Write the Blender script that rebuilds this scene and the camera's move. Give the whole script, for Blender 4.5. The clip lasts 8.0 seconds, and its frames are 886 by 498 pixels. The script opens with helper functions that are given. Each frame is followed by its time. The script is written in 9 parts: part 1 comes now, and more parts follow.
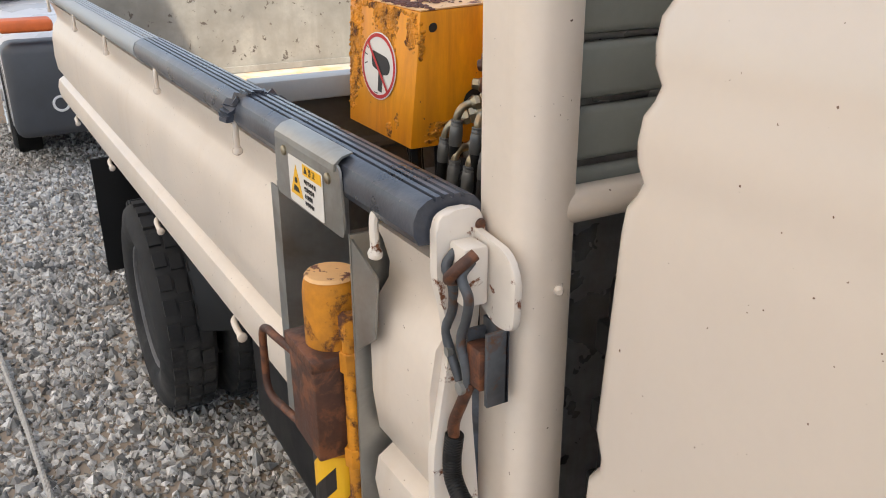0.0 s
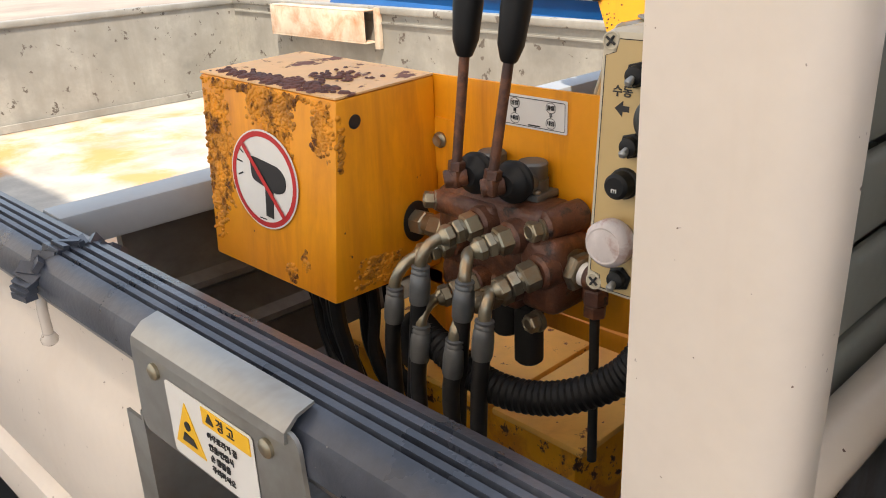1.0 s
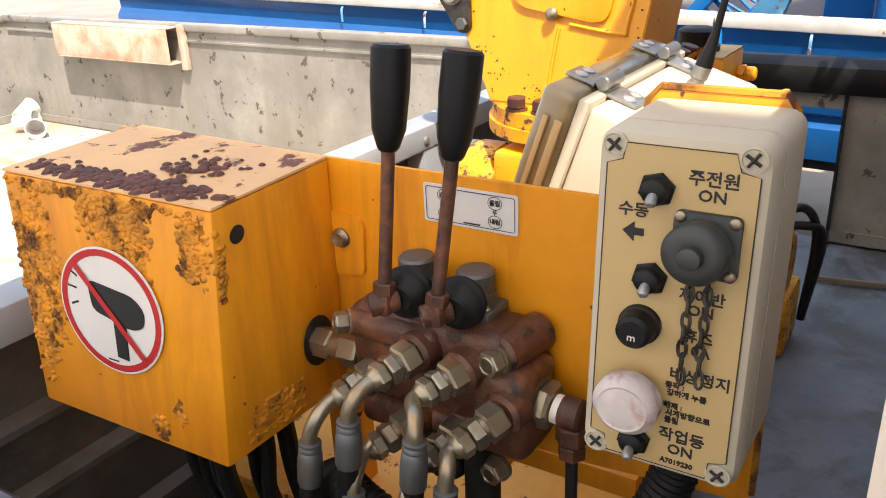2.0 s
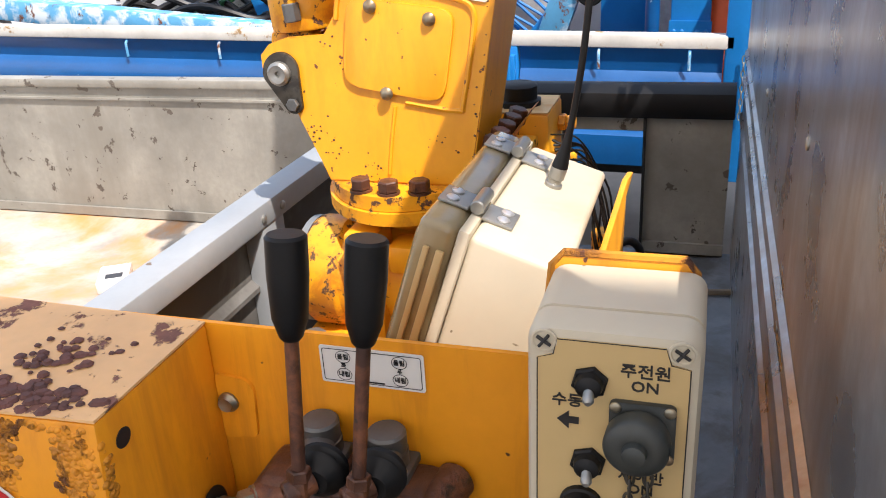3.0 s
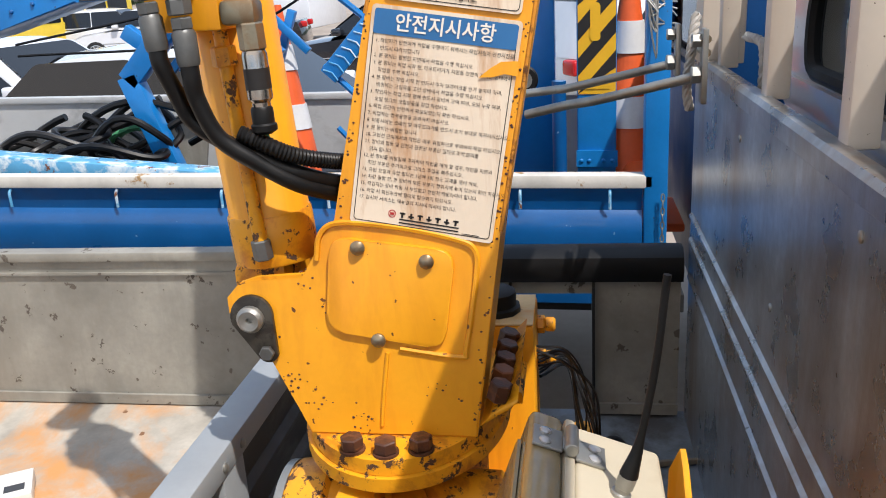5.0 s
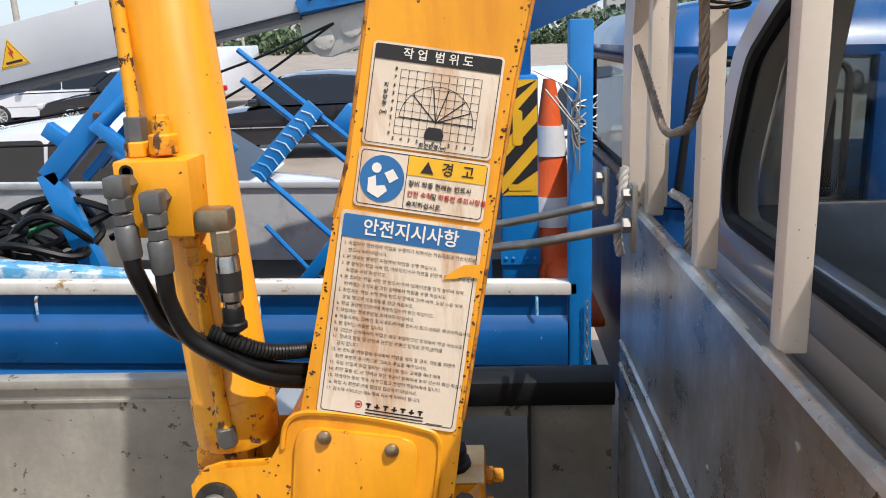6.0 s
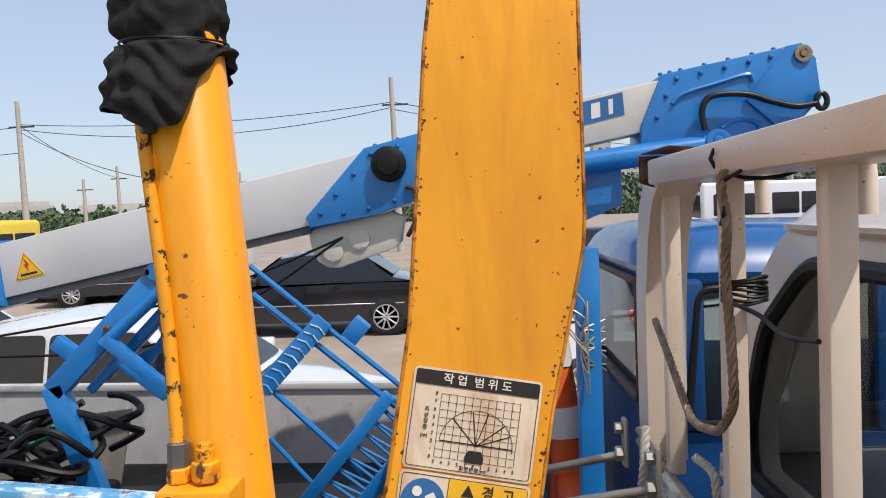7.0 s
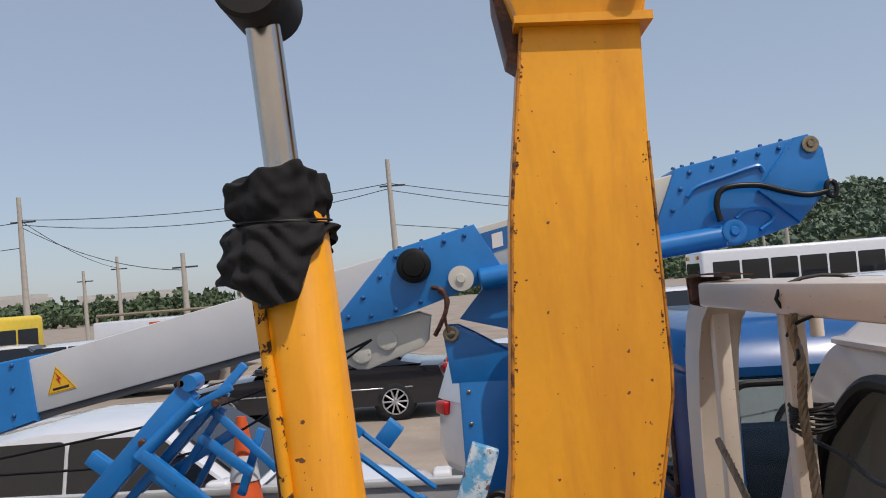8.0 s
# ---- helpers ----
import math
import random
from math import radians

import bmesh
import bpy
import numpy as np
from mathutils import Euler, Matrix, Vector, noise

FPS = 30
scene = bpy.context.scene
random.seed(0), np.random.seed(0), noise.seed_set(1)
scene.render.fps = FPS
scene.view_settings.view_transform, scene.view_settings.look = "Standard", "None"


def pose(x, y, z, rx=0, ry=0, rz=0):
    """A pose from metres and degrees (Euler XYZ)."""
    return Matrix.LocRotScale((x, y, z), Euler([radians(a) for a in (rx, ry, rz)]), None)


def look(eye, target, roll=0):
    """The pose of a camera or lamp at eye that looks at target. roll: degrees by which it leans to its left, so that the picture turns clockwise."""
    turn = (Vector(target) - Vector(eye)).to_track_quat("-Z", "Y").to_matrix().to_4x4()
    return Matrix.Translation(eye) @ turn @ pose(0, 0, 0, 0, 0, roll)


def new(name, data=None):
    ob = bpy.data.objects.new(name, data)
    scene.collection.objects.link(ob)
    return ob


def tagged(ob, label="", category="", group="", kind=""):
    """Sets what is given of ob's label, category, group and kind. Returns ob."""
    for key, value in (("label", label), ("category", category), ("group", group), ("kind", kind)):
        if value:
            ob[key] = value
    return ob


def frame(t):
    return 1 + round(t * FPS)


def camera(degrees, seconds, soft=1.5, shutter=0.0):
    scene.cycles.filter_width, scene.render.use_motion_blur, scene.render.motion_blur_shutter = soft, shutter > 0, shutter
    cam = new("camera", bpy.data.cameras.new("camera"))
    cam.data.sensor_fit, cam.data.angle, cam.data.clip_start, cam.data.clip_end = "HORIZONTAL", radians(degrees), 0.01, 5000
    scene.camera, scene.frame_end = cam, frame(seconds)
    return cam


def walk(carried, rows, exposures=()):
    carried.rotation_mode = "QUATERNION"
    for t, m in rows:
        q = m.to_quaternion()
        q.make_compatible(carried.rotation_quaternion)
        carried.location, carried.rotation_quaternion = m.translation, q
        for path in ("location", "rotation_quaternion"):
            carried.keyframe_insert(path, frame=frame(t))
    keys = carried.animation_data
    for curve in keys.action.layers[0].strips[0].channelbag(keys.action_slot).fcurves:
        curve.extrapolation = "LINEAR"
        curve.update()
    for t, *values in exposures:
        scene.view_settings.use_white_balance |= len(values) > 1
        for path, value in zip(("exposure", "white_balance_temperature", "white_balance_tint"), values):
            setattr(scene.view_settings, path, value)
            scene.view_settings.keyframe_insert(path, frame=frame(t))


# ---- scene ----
cam = camera(56.1, 8.0, 1.0)
PATH = [
    (0, (-0.343, -0.665, 1.476), (0.543, 0.966, 0.73), -0.4),
    (0.5, (-0.291, -0.416, 1.505), (0.752, 1.132, 0.788), -0.9),
    (1, (-0.238, -0.187, 1.5), (1.04, 1.161, 0.759), -2.4),
    (1.5, (-0.189, -0.047, 1.529), (1.261, 1.086, 0.746), -3.4),
    (1.7, (-0.169, -0.025, 1.523), (1.315, 1.077, 0.758), -2.8),
    (2.8, (-0.129, 0.072, 1.62), (1.587, 0.682, 0.793), -3.4),
    (3, (-0.121, 0.082, 1.638), (1.617, 0.662, 0.837), -3.6),
    (3.5, (-0.107, 0.125, 1.708), (1.688, 0.659, 1.006), -4.4),
    (4, (-0.08, 0.168, 1.713), (1.731, 0.652, 1.015), -4.7),
    (4.2, (-0.059, 0.185, 1.718), (1.768, 0.62, 1.031), -4.4),
    (5.3, (0.026, 0.263, 1.829), (1.925, 0.5, 1.248), -3.0),
    (5.5, (0.021, 0.267, 1.863), (1.937, 0.438, 1.316), -2.6),
    (6, (0.009, 0.298, 1.942), (1.945, 0.403, 1.452), -2.1),
    (6.5, (0.008, 0.333, 2.018), (1.986, 0.428, 1.737), -2.0),
    (7, (0.012, 0.342, 2.114), (2.008, 0.421, 2.023), -2.2),
    (7.5, (-0.003, 0.374, 2.176), (1.996, 0.443, 2.185), -3.8),
    (8, (-0.061, 0.449, 2.22), (1.936, 0.514, 2.311), -4.5),
]
walk(cam, [(t, look(eye, target, roll)) for t, eye, target, roll in PATH], [(0, 1.1, 7150, 12), (0.5, 0.85, 7200, 12), (1.0, 1.1, 7300, 13), (1.7, 1.3, 7200, 15), (3, 1.0, 6700, 15), (4.2, 0.55, 6600, 12), (5.5, 0.4, 6500, 12), (6.5, 0.25, 6600, 12), (7, 0.1, 6850, 14), (7.5, -0.1, 6900, 15), (8, -0.35, 6850, 15)])

# ---- light ----
SUN = Vector((-0.41, -0.445, 1.00)).normalized()   # towards the sun
world = bpy.data.worlds.new("world")
scene.world = world
world.use_nodes = True
wn = world.node_tree.nodes
sky = wn.new("ShaderNodeTexSky")
sky.sky_type, sky.sun_disc = "NISHITA", False
sky.sun_elevation = math.asin(SUN.z)
sky.sun_rotation = math.atan2(SUN.x, SUN.y)
sky.air_density, sky.dust_density, sky.ozone_density = 1.0, 1.0, 3.0
wn["Background"].inputs["Strength"].default_value = 0.14
haze = wn.new("ShaderNodeMix")            # a thin even summer haze over the blue
haze.data_type = "RGBA"
haze.inputs["Factor"].default_value = 0.50
haze.inputs["B"].default_value = (4.0, 4.95, 6.2, 1)
world.node_tree.links.new(sky.outputs[0], haze.inputs["A"])
world.node_tree.links.new(haze.outputs["Result"], wn["Background"].inputs["Color"])
sun_data = bpy.data.lights.new("sun", "SUN")
sun_data.energy, sun_data.angle, sun_data.color = 3.5, radians(0.55), (1.0, 0.95, 0.88)
sun = new("sun", sun_data)
sun.matrix_world = look(SUN * 30, (0, 0, 0))

# ---- geometry helpers ----
ROOT = {}
BEND = []                                  # ways in which the parts of one thing are bent out of true


def thing(name, at, label, category, group="", kind=""):
    """An empty at the base of a thing; its parts are given in world metres."""
    ob = new(name)
    ob.location = at
    ob.empty_display_size = 0.05
    ROOT[ob] = Vector(at)
    return tagged(ob, label, category, group, kind)


def part(name, bm, material, parent=None, label="", smooth=38, kind=""):
    for bend in BEND:
        for v in bm.verts:
            v.co = bend(v.co)
    if parent is not None:
        root = parent
        while root.parent:
            root = root.parent
        bmesh.ops.translate(bm, verts=bm.verts, vec=-ROOT[root])
    bmesh.ops.recalc_face_normals(bm, faces=bm.faces)
    me = bpy.data.meshes.new(name)
    bm.to_mesh(me)
    bm.free()
    me.materials.append(material)
    if smooth:
        me.shade_smooth()
        me.set_sharp_from_angle(angle=radians(smooth))
    ob = new(name, me)
    if parent is not None:
        ob.parent = parent
    if label:
        ob["label"] = label
    if kind:
        ob["kind"] = kind
    return ob


def solo(name, bm, material, label, category, group="", kind="", smooth=38):
    """A thing that is one mesh."""
    return tagged(part(name, bm, material, None, "", smooth), label, category, group, kind)


def BM():
    return bmesh.new()


def box(bm, x0, x1, y0, y1, z0, z1, bev=0.0, seg=2, m=None):
    vs = [bm.verts.new((x, y, z)) for x in (x0, x1) for y in (y0, y1) for z in (z0, z1)]
    idx = ((0, 1, 3, 2), (4, 6, 7, 5), (0, 4, 5, 1), (2, 3, 7, 6), (0, 2, 6, 4), (1, 5, 7, 3))
    fs = [bm.faces.new([vs[i] for i in f]) for f in idx]
    if bev:
        es = list({e for f in fs for e in f.edges})
        r = bmesh.ops.bevel(bm, geom=es, offset=bev, segments=seg, affect="EDGES", profile=0.5)
        vs = list({v for f in r["faces"] for v in f.verts} | {v for v in vs if v.is_valid})
    if m is not None:
        bmesh.ops.transform(bm, matrix=m, verts=[v for v in vs if v.is_valid])
    return bm


def frame_of(axis):
    axis = Vector(axis).normalized()
    u = axis.orthogonal().normalized()
    if abs(axis.z) < 0.9:
        u = axis.cross(Vector((0, 0, 1))).normalized()
    return u, axis.cross(u).normalized(), axis


def lathe(bm, p0, axis, profile, seg=20, turn=0.0):
    """Rings of (height along axis, radius), closed at both ends."""
    u, v, w = frame_of(axis)
    p0, rings = Vector(p0), []
    for h, r in profile:
        rings.append([bm.verts.new(p0 + w * h + (u * math.cos(turn + 2 * math.pi * k / seg) + v * math.sin(turn + 2 * math.pi * k / seg)) * max(r, 1e-4)) for k in range(seg)])
    for a, b in zip(rings, rings[1:]):
        for k in range(seg):
            bm.faces.new((a[k], a[(k + 1) % seg], b[(k + 1) % seg], b[k]))
    bm.faces.new(rings[0][::-1])
    bm.faces.new(rings[-1])
    return bm


def rod(bm, p0, p1, r, r1=None, seg=16, bev=0.0):
    p0, p1 = Vector(p0), Vector(p1)
    n = (p1 - p0).length
    r1 = r if r1 is None else r1
    prof = [(0, r - bev), (bev, r), (n - bev, r1), (n, r1 - bev)] if bev else [(0, r), (n, r1)]
    return lathe(bm, p0, p1 - p0, prof, seg)


def hexa(bm, p0, p1, r, turn=0.0, bev=0.0):
    p0, p1 = Vector(p0), Vector(p1)
    n = (p1 - p0).length
    b = bev or r * 0.12
    return lathe(bm, p0, p1 - p0, [(0, r - b), (b, r), (n - b, r), (n, r - b)], 6, turn)


def curve(pts, n=8):
    """A smooth line through the points."""
    p = [Vector(q) for q in pts]
    p = [2 * p[0] - p[1]] + p + [2 * p[-1] - p[-2]]
    out = []
    for a, b, c, d in zip(p, p[1:], p[2:], p[3:]):
        for k in range(n):
            t = k / n
            out.append(0.5 * ((2 * b) + (c - a) * t + (2 * a - 5 * b + 4 * c - d) * t * t + (3 * b - a - 3 * c + d) * t ** 3))
    return out + [p[-2]]


def tube(bm, pts, r, seg=10, ripple=0.0, flat=1.0):
    """A tube along a line; ripple: every second ring is thicker by that much."""
    pts = [Vector(q) for q in pts]
    u = frame_of(pts[1] - pts[0])[0]
    rings = []
    for k, p in enumerate(pts):
        d = (pts[min(k + 1, len(pts) - 1)] - pts[max(k - 1, 0)]).normalized()
        u = (u - d * u.dot(d)).normalized()
        v = d.cross(u)
        rr = (r(k / (len(pts) - 1)) if callable(r) else r) + (ripple if k % 2 else 0)
        rings.append([bm.verts.new(p + (u * math.cos(2 * math.pi * j / seg) + v * math.sin(2 * math.pi * j / seg) * flat) * rr) for j in range(seg)])
    for a, b in zip(rings, rings[1:]):
        for j in range(seg):
            bm.faces.new((a[j], a[(j + 1) % seg], b[(j + 1) % seg], b[j]))
    bm.faces.new(rings[0][::-1])
    bm.faces.new(rings[-1])
    return bm


def rope(bm, pts, r, strands=3, pitch=0.03, seg=6):
    """A laid rope: strands wound about a line."""
    pts = [Vector(q) for q in pts]
    u = frame_of(pts[1] - pts[0])[0]
    run, lines = 0.0, [[] for _ in range(strands)]
    for k, p in enumerate(pts):
        d = (pts[min(k + 1, len(pts) - 1)] - pts[max(k - 1, 0)]).normalized()
        u = (u - d * u.dot(d)).normalized()
        v = d.cross(u)
        if k:
            run += (p - pts[k - 1]).length
        for s in range(strands):
            a = 2 * math.pi * (s / strands + run / pitch)
            lines[s].append(p + (u * math.cos(a) + v * math.sin(a)) * r * 0.5)
    for line in lines:
        tube(bm, line, r * 0.56, seg)
    return bm


def fine(pts, step):
    """Points resampled at even steps."""
    out, pts = [], [Vector(p) for p in pts]
    for a, b in zip(pts, pts[1:]):
        n = max(1, int(round((b - a).length / step)))
        out += [a.lerp(b, k / n) for k in range(n)]
    return out + [pts[-1]]


def prism(bm, pts, vec, bev=0.0, seg=2):
    """A flat outline of points, made thick along vec; bev rounds the rims."""
    a = [bm.verts.new(p) for p in pts]
    vec = Vector(vec)
    b = [bm.verts.new(Vector(p) + vec) for p in pts]
    n = len(a)
    f0, f1 = bm.faces.new(a[::-1]), bm.faces.new(b)
    for k in range(n):
        bm.faces.new((a[k], a[(k + 1) % n], b[(k + 1) % n], b[k]))
    if bev:
        bmesh.ops.bevel(bm, geom=list(f0.edges) + list(f1.edges), offset=bev, segments=seg, affect="EDGES", profile=0.5)
    return bm


def rounded(u0, u1, v0, v1, r, n=5):
    """A rectangle with round corners, in two numbers."""
    out = []
    for cu, cv, a0 in ((u1 - r, v1 - r, 0), (u0 + r, v1 - r, 90), (u0 + r, v0 + r, 180), (u1 - r, v0 + r, 270)):
        for k in range(n + 1):
            a = radians(a0 + 90 * k / n)
            out.append((cu + r * math.cos(a), cv + r * math.sin(a)))
    return out


def smooth_poly(pts, r=0.01, n=4):
    """An outline with its corners rounded."""
    out, m = [], len(pts)
    for k in range(m):
        p, a, b = Vector(pts[k]), Vector(pts[k - 1]), Vector(pts[(k + 1) % m])
        da, db = (a - p), (b - p)
        q = min(r, 0.45 * da.length, 0.45 * db.length)
        s, e = p + da.normalized() * q, p + db.normalized() * q
        for j in range(n + 1):
            t = j / n
            out.append((1 - t) ** 2 * s + 2 * t * (1 - t) * p + t * t * e)
    return out


def extrude_profile(bm, prof, y0, y1, steps=1):
    """A closed (x, z) outline drawn along y."""
    rings = []
    for k in range(steps + 1):
        y = y0 + (y1 - y0) * k / steps
        rings.append([bm.verts.new((x, y, z)) for x, z in prof])
    n = len(prof)
    for a, b in zip(rings, rings[1:]):
        for k in range(n):
            bm.faces.new((a[k], a[(k + 1) % n], b[(k + 1) % n], b[k]))
    bm.faces.new(rings[0][::-1])
    bm.faces.new(rings[-1])
    return bm


def text_bm(words, size, m, thick=0.0004, align="LEFT", bold=0.0):
    """Words in the built-in font as a mesh, laid by the matrix m (x along the line, y up)."""
    ob = bpy.data.objects.get("words") or bpy.data.objects.new("words", bpy.data.curves.new("words", "FONT"))
    cu = ob.data
    cu.body, cu.size, cu.extrude, cu.align_x, cu.align_y, cu.resolution_u = words, size, thick, align, "CENTER", 2
    cu.offset = bold
    me = bpy.data.meshes.new_from_object(ob)
    bm = BM()
    bm.from_mesh(me)
    bmesh.ops.transform(bm, matrix=m, verts=bm.verts)
    bpy.data.meshes.remove(me)
    return bm


def join(bm, other):
    me = bpy.data.meshes.new("tmp")
    other.to_mesh(me)
    other.free()
    bm.from_mesh(me)
    bpy.data.meshes.remove(me)
    return bm


def basis(o, x, y):
    """The matrix of a flat face: origin, its line and its up."""
    x, y = Vector(x).normalized(), Vector(y).normalized()
    z = x.cross(y)
    return Matrix(((x.x, y.x, z.x, o[0]), (x.y, y.y, z.y, o[1]), (x.z, y.z, z.z, o[2]), (0, 0, 0, 1)))


def flat(m, pts, thick=0.0006):
    """A thin plate on a face, from its outline in the face's own two numbers."""
    bm = BM()
    prism(bm, [m @ Vector((u, v, 0)) for u, v in pts], (m.to_3x3() @ Vector((0, 0, 1))) * thick)
    return bm


def ring_pts(cu, cv, ru, rv=None, n=32, a0=0, a1=360):
    rv = ru if rv is None else rv
    return [(cu + ru * math.cos(radians(a0 + (a1 - a0) * k / n)), cv + rv * math.sin(radians(a0 + (a1 - a0) * k / n))) for k in range(n)]


def screw_bm(p, axis, r, h):
    bm = BM()
    screw(bm, p, axis, r, h)
    return bm


def screw(bm, p, axis, r, h):
    lathe(bm, p, axis, [(0, r), (h * 0.5, r), (h * 0.85, r * 0.75), (h, r * 0.35)], 14)

# ---- materials ----
def paint(name, base, rough=0.45, metal=0.0, vary=0.12, scale=6.0, fine_scale=90.0, bump=0.05, wear=None, wear_col=(0.12, 0.045, 0.02), wear_scale=14.0, wear_sharp=0.04, wear_bump=0.3, wear_rough=0.85, second=None, second_amt=0.5, second_scale=3.0, second_sharp=0.12, streak=False, spec=0.5, coat=0.0, pits=None, pit_col=(0.05, 0.025, 0.015), pit_scale=60.0):
    """A surface with colour varied at two scales; wear: share where the base shows a second substance; second: broad stains;
    pits: share of small chips."""
    mat = bpy.data.materials.new(name)
    mat.use_nodes = True
    nt = mat.node_tree
    n, l = nt.nodes, nt.links.new
    b = n["Principled BSDF"]
    geo = n.new("ShaderNodeNewGeometry")
    vec = geo.outputs["Position"]
    if streak:
        mp = n.new("ShaderNodeMapping")
        mp.inputs["Scale"].default_value = (1.0, 1.0, 0.12)
        l(vec, mp.inputs["Vector"])
        vstreak = mp.outputs["Vector"]
    else:
        vstreak = vec

    def noise_tex(sc, det=5.0, v=vec, rgh=0.6, dist=0.0):
        t = n.new("ShaderNodeTexNoise")
        t.inputs["Scale"].default_value, t.inputs["Detail"].default_value, t.inputs["Roughness"].default_value, t.inputs["Distortion"].default_value = sc, det, rgh, dist
        l(v, t.inputs["Vector"])
        return t.outputs["Fac"]

    def ramp(fac, a, b_, lo=0.0, hi=1.0):
        r = n.new("ShaderNodeMapRange")
        r.inputs["From Min"].default_value, r.inputs["From Max"].default_value = a, b_
        r.inputs["To Min"].default_value, r.inputs["To Max"].default_value = lo, hi
        l(fac, r.inputs["Value"])
        return r.outputs["Result"]

    def mix(fac, a, b_):
        m = n.new("ShaderNodeMix")
        m.data_type = "RGBA"
        for sock, val in ((m.inputs["Factor"], fac), (m.inputs["A"], a), (m.inputs["B"], b_)):
            if isinstance(val, (int, float)):
                sock.default_value = val
            elif isinstance(val, tuple):
                sock.default_value = (*val, 1)
            else:
                l(val, sock)
        return m.outputs["Result"]

    big, small = noise_tex(scale), noise_tex(fine_scale, 3.0)
    dark = tuple(c * (1 - vary * 1.6) for c in base)
    light = tuple(min(1, c * (1 + vary)) for c in base)
    col = mix(ramp(big, 0.3, 0.7), dark, light)
    col = mix(ramp(small, 0.35, 0.75, 0.0, vary * 1.2), col, tuple(c * 0.6 for c in base))
    height = small
    rgh = ramp(big, 0.25, 0.75, rough * 0.8, min(1, rough * 1.2))
    if second:
        f = ramp(noise_tex(second_scale, 6.0, vstreak, 0.65, 0.4), 0.62 - second_amt * 0.3, 0.62 - second_amt * 0.3 + second_sharp)
        col = mix(f, col, second)
    if wear:
        w = noise_tex(wear_scale, 8.0, vec, 0.68, 0.2)
        f = ramp(w, 0.66 - wear * 0.35, 0.66 - wear * 0.35 + wear_sharp)
        tone = mix(noise_tex(wear_scale * 6, 4.0), tuple(c * 0.45 for c in wear_col), tuple(min(1, c * 1.7) for c in wear_col))
        col = mix(f, col, tone)
        rr = n.new("ShaderNodeMix")
        l(f, rr.inputs["Factor"])
        l(rgh, rr.inputs["A"])
        rr.inputs["B"].default_value = wear_rough
        rgh = rr.outputs["Result"]
        if metal:
            l(ramp(f, 0, 1, metal, 0.0), b.inputs["Metallic"])
    elif metal:
        b.inputs["Metallic"].default_value = metal
    if pits:
        vor = n.new("ShaderNodeTexNoise")
        vor.inputs["Scale"].default_value, vor.inputs["Detail"].default_value, vor.inputs["Roughness"].default_value = pit_scale, 2.0, 0.45
        l(vec, vor.inputs["Vector"])
        f2 = ramp(vor.outputs["Fac"], 0.78 - pits * 0.3, 0.80 - pits * 0.3)
        col = mix(f2, col, pit_col)
    l(col, b.inputs["Base Color"])
    l(rgh, b.inputs["Roughness"])
    b.inputs["Specular IOR Level"].default_value = spec
    b.inputs["Coat Weight"].default_value = coat
    bp = n.new("ShaderNodeBump")
    bp.inputs["Strength"].default_value, bp.inputs["Distance"].default_value = bump, 0.002
    l(height, bp.inputs["Height"])
    out = bp.outputs["Normal"]
    if wear:
        b2 = n.new("ShaderNodeBump")
        b2.inputs["Strength"].default_value, b2.inputs["Distance"].default_value = wear_bump, 0.004
        l(f, b2.inputs["Height"])
        l(out, b2.inputs["Normal"])
        out = b2.outputs["Normal"]
    l(out, b.inputs["Normal"])
    return mat


def glass(name, tint=(0.9, 0.95, 0.95), rough=0.02):
    mat = bpy.data.materials.new(name)
    mat.use_nodes = True
    b = mat.node_tree.nodes["Principled BSDF"]
    b.inputs["Base Color"].default_value = (*tint, 1)
    b.inputs["Transmission Weight"].default_value, b.inputs["Roughness"].default_value, b.inputs["IOR"].default_value = 1.0, rough, 1.3
    return mat


def thin_glass(name, tint):
    """A pane: mostly clear, with a sheen."""
    mat = bpy.data.materials.new(name)
    mat.use_nodes = True
    n, l = mat.node_tree.nodes, mat.node_tree.links.new
    tr, gl, mx, fr = n.new("ShaderNodeBsdfTransparent"), n.new("ShaderNodeBsdfGlossy"), n.new("ShaderNodeMixShader"), n.new("ShaderNodeFresnel")
    tr.inputs["Color"].default_value = (*tint, 1)
    gl.inputs["Roughness"].default_value = 0.03
    gl.inputs["Color"].default_value = (0.45, 0.48, 0.5, 1)
    fr.inputs["IOR"].default_value = 1.28
    l(fr.outputs[0], mx.inputs[0])
    l(tr.outputs[0], mx.inputs[1])
    l(gl.outputs[0], mx.inputs[2])
    l(mx.outputs[0], n["Material Output"].inputs["Surface"])
    return mat


RUST = (0.16, 0.055, 0.022)
M = {}
M["thinglass"] = thin_glass("clear cab glass", (0.70, 0.74, 0.74))
M["white"] = paint("beige white truck paint", (0.70, 0.62, 0.535), 0.36, vary=0.06, scale=3, bump=0.03, second=(0.60, 0.49, 0.38), second_amt=0.15, second_scale=7, second_sharp=0.4, streak=True, pits=0.12, pit_col=(0.10, 0.05, 0.03), pit_scale=170, coat=0.15)
M["white_rust"] = paint("chipped white paint", (0.74, 0.68, 0.61), 0.42, vary=0.06, wear=0.21, wear_col=RUST, wear_scale=26, pits=0.1)
M["vinyl"] = paint("brown grey seat vinyl", (0.13, 0.11, 0.095), 0.6)
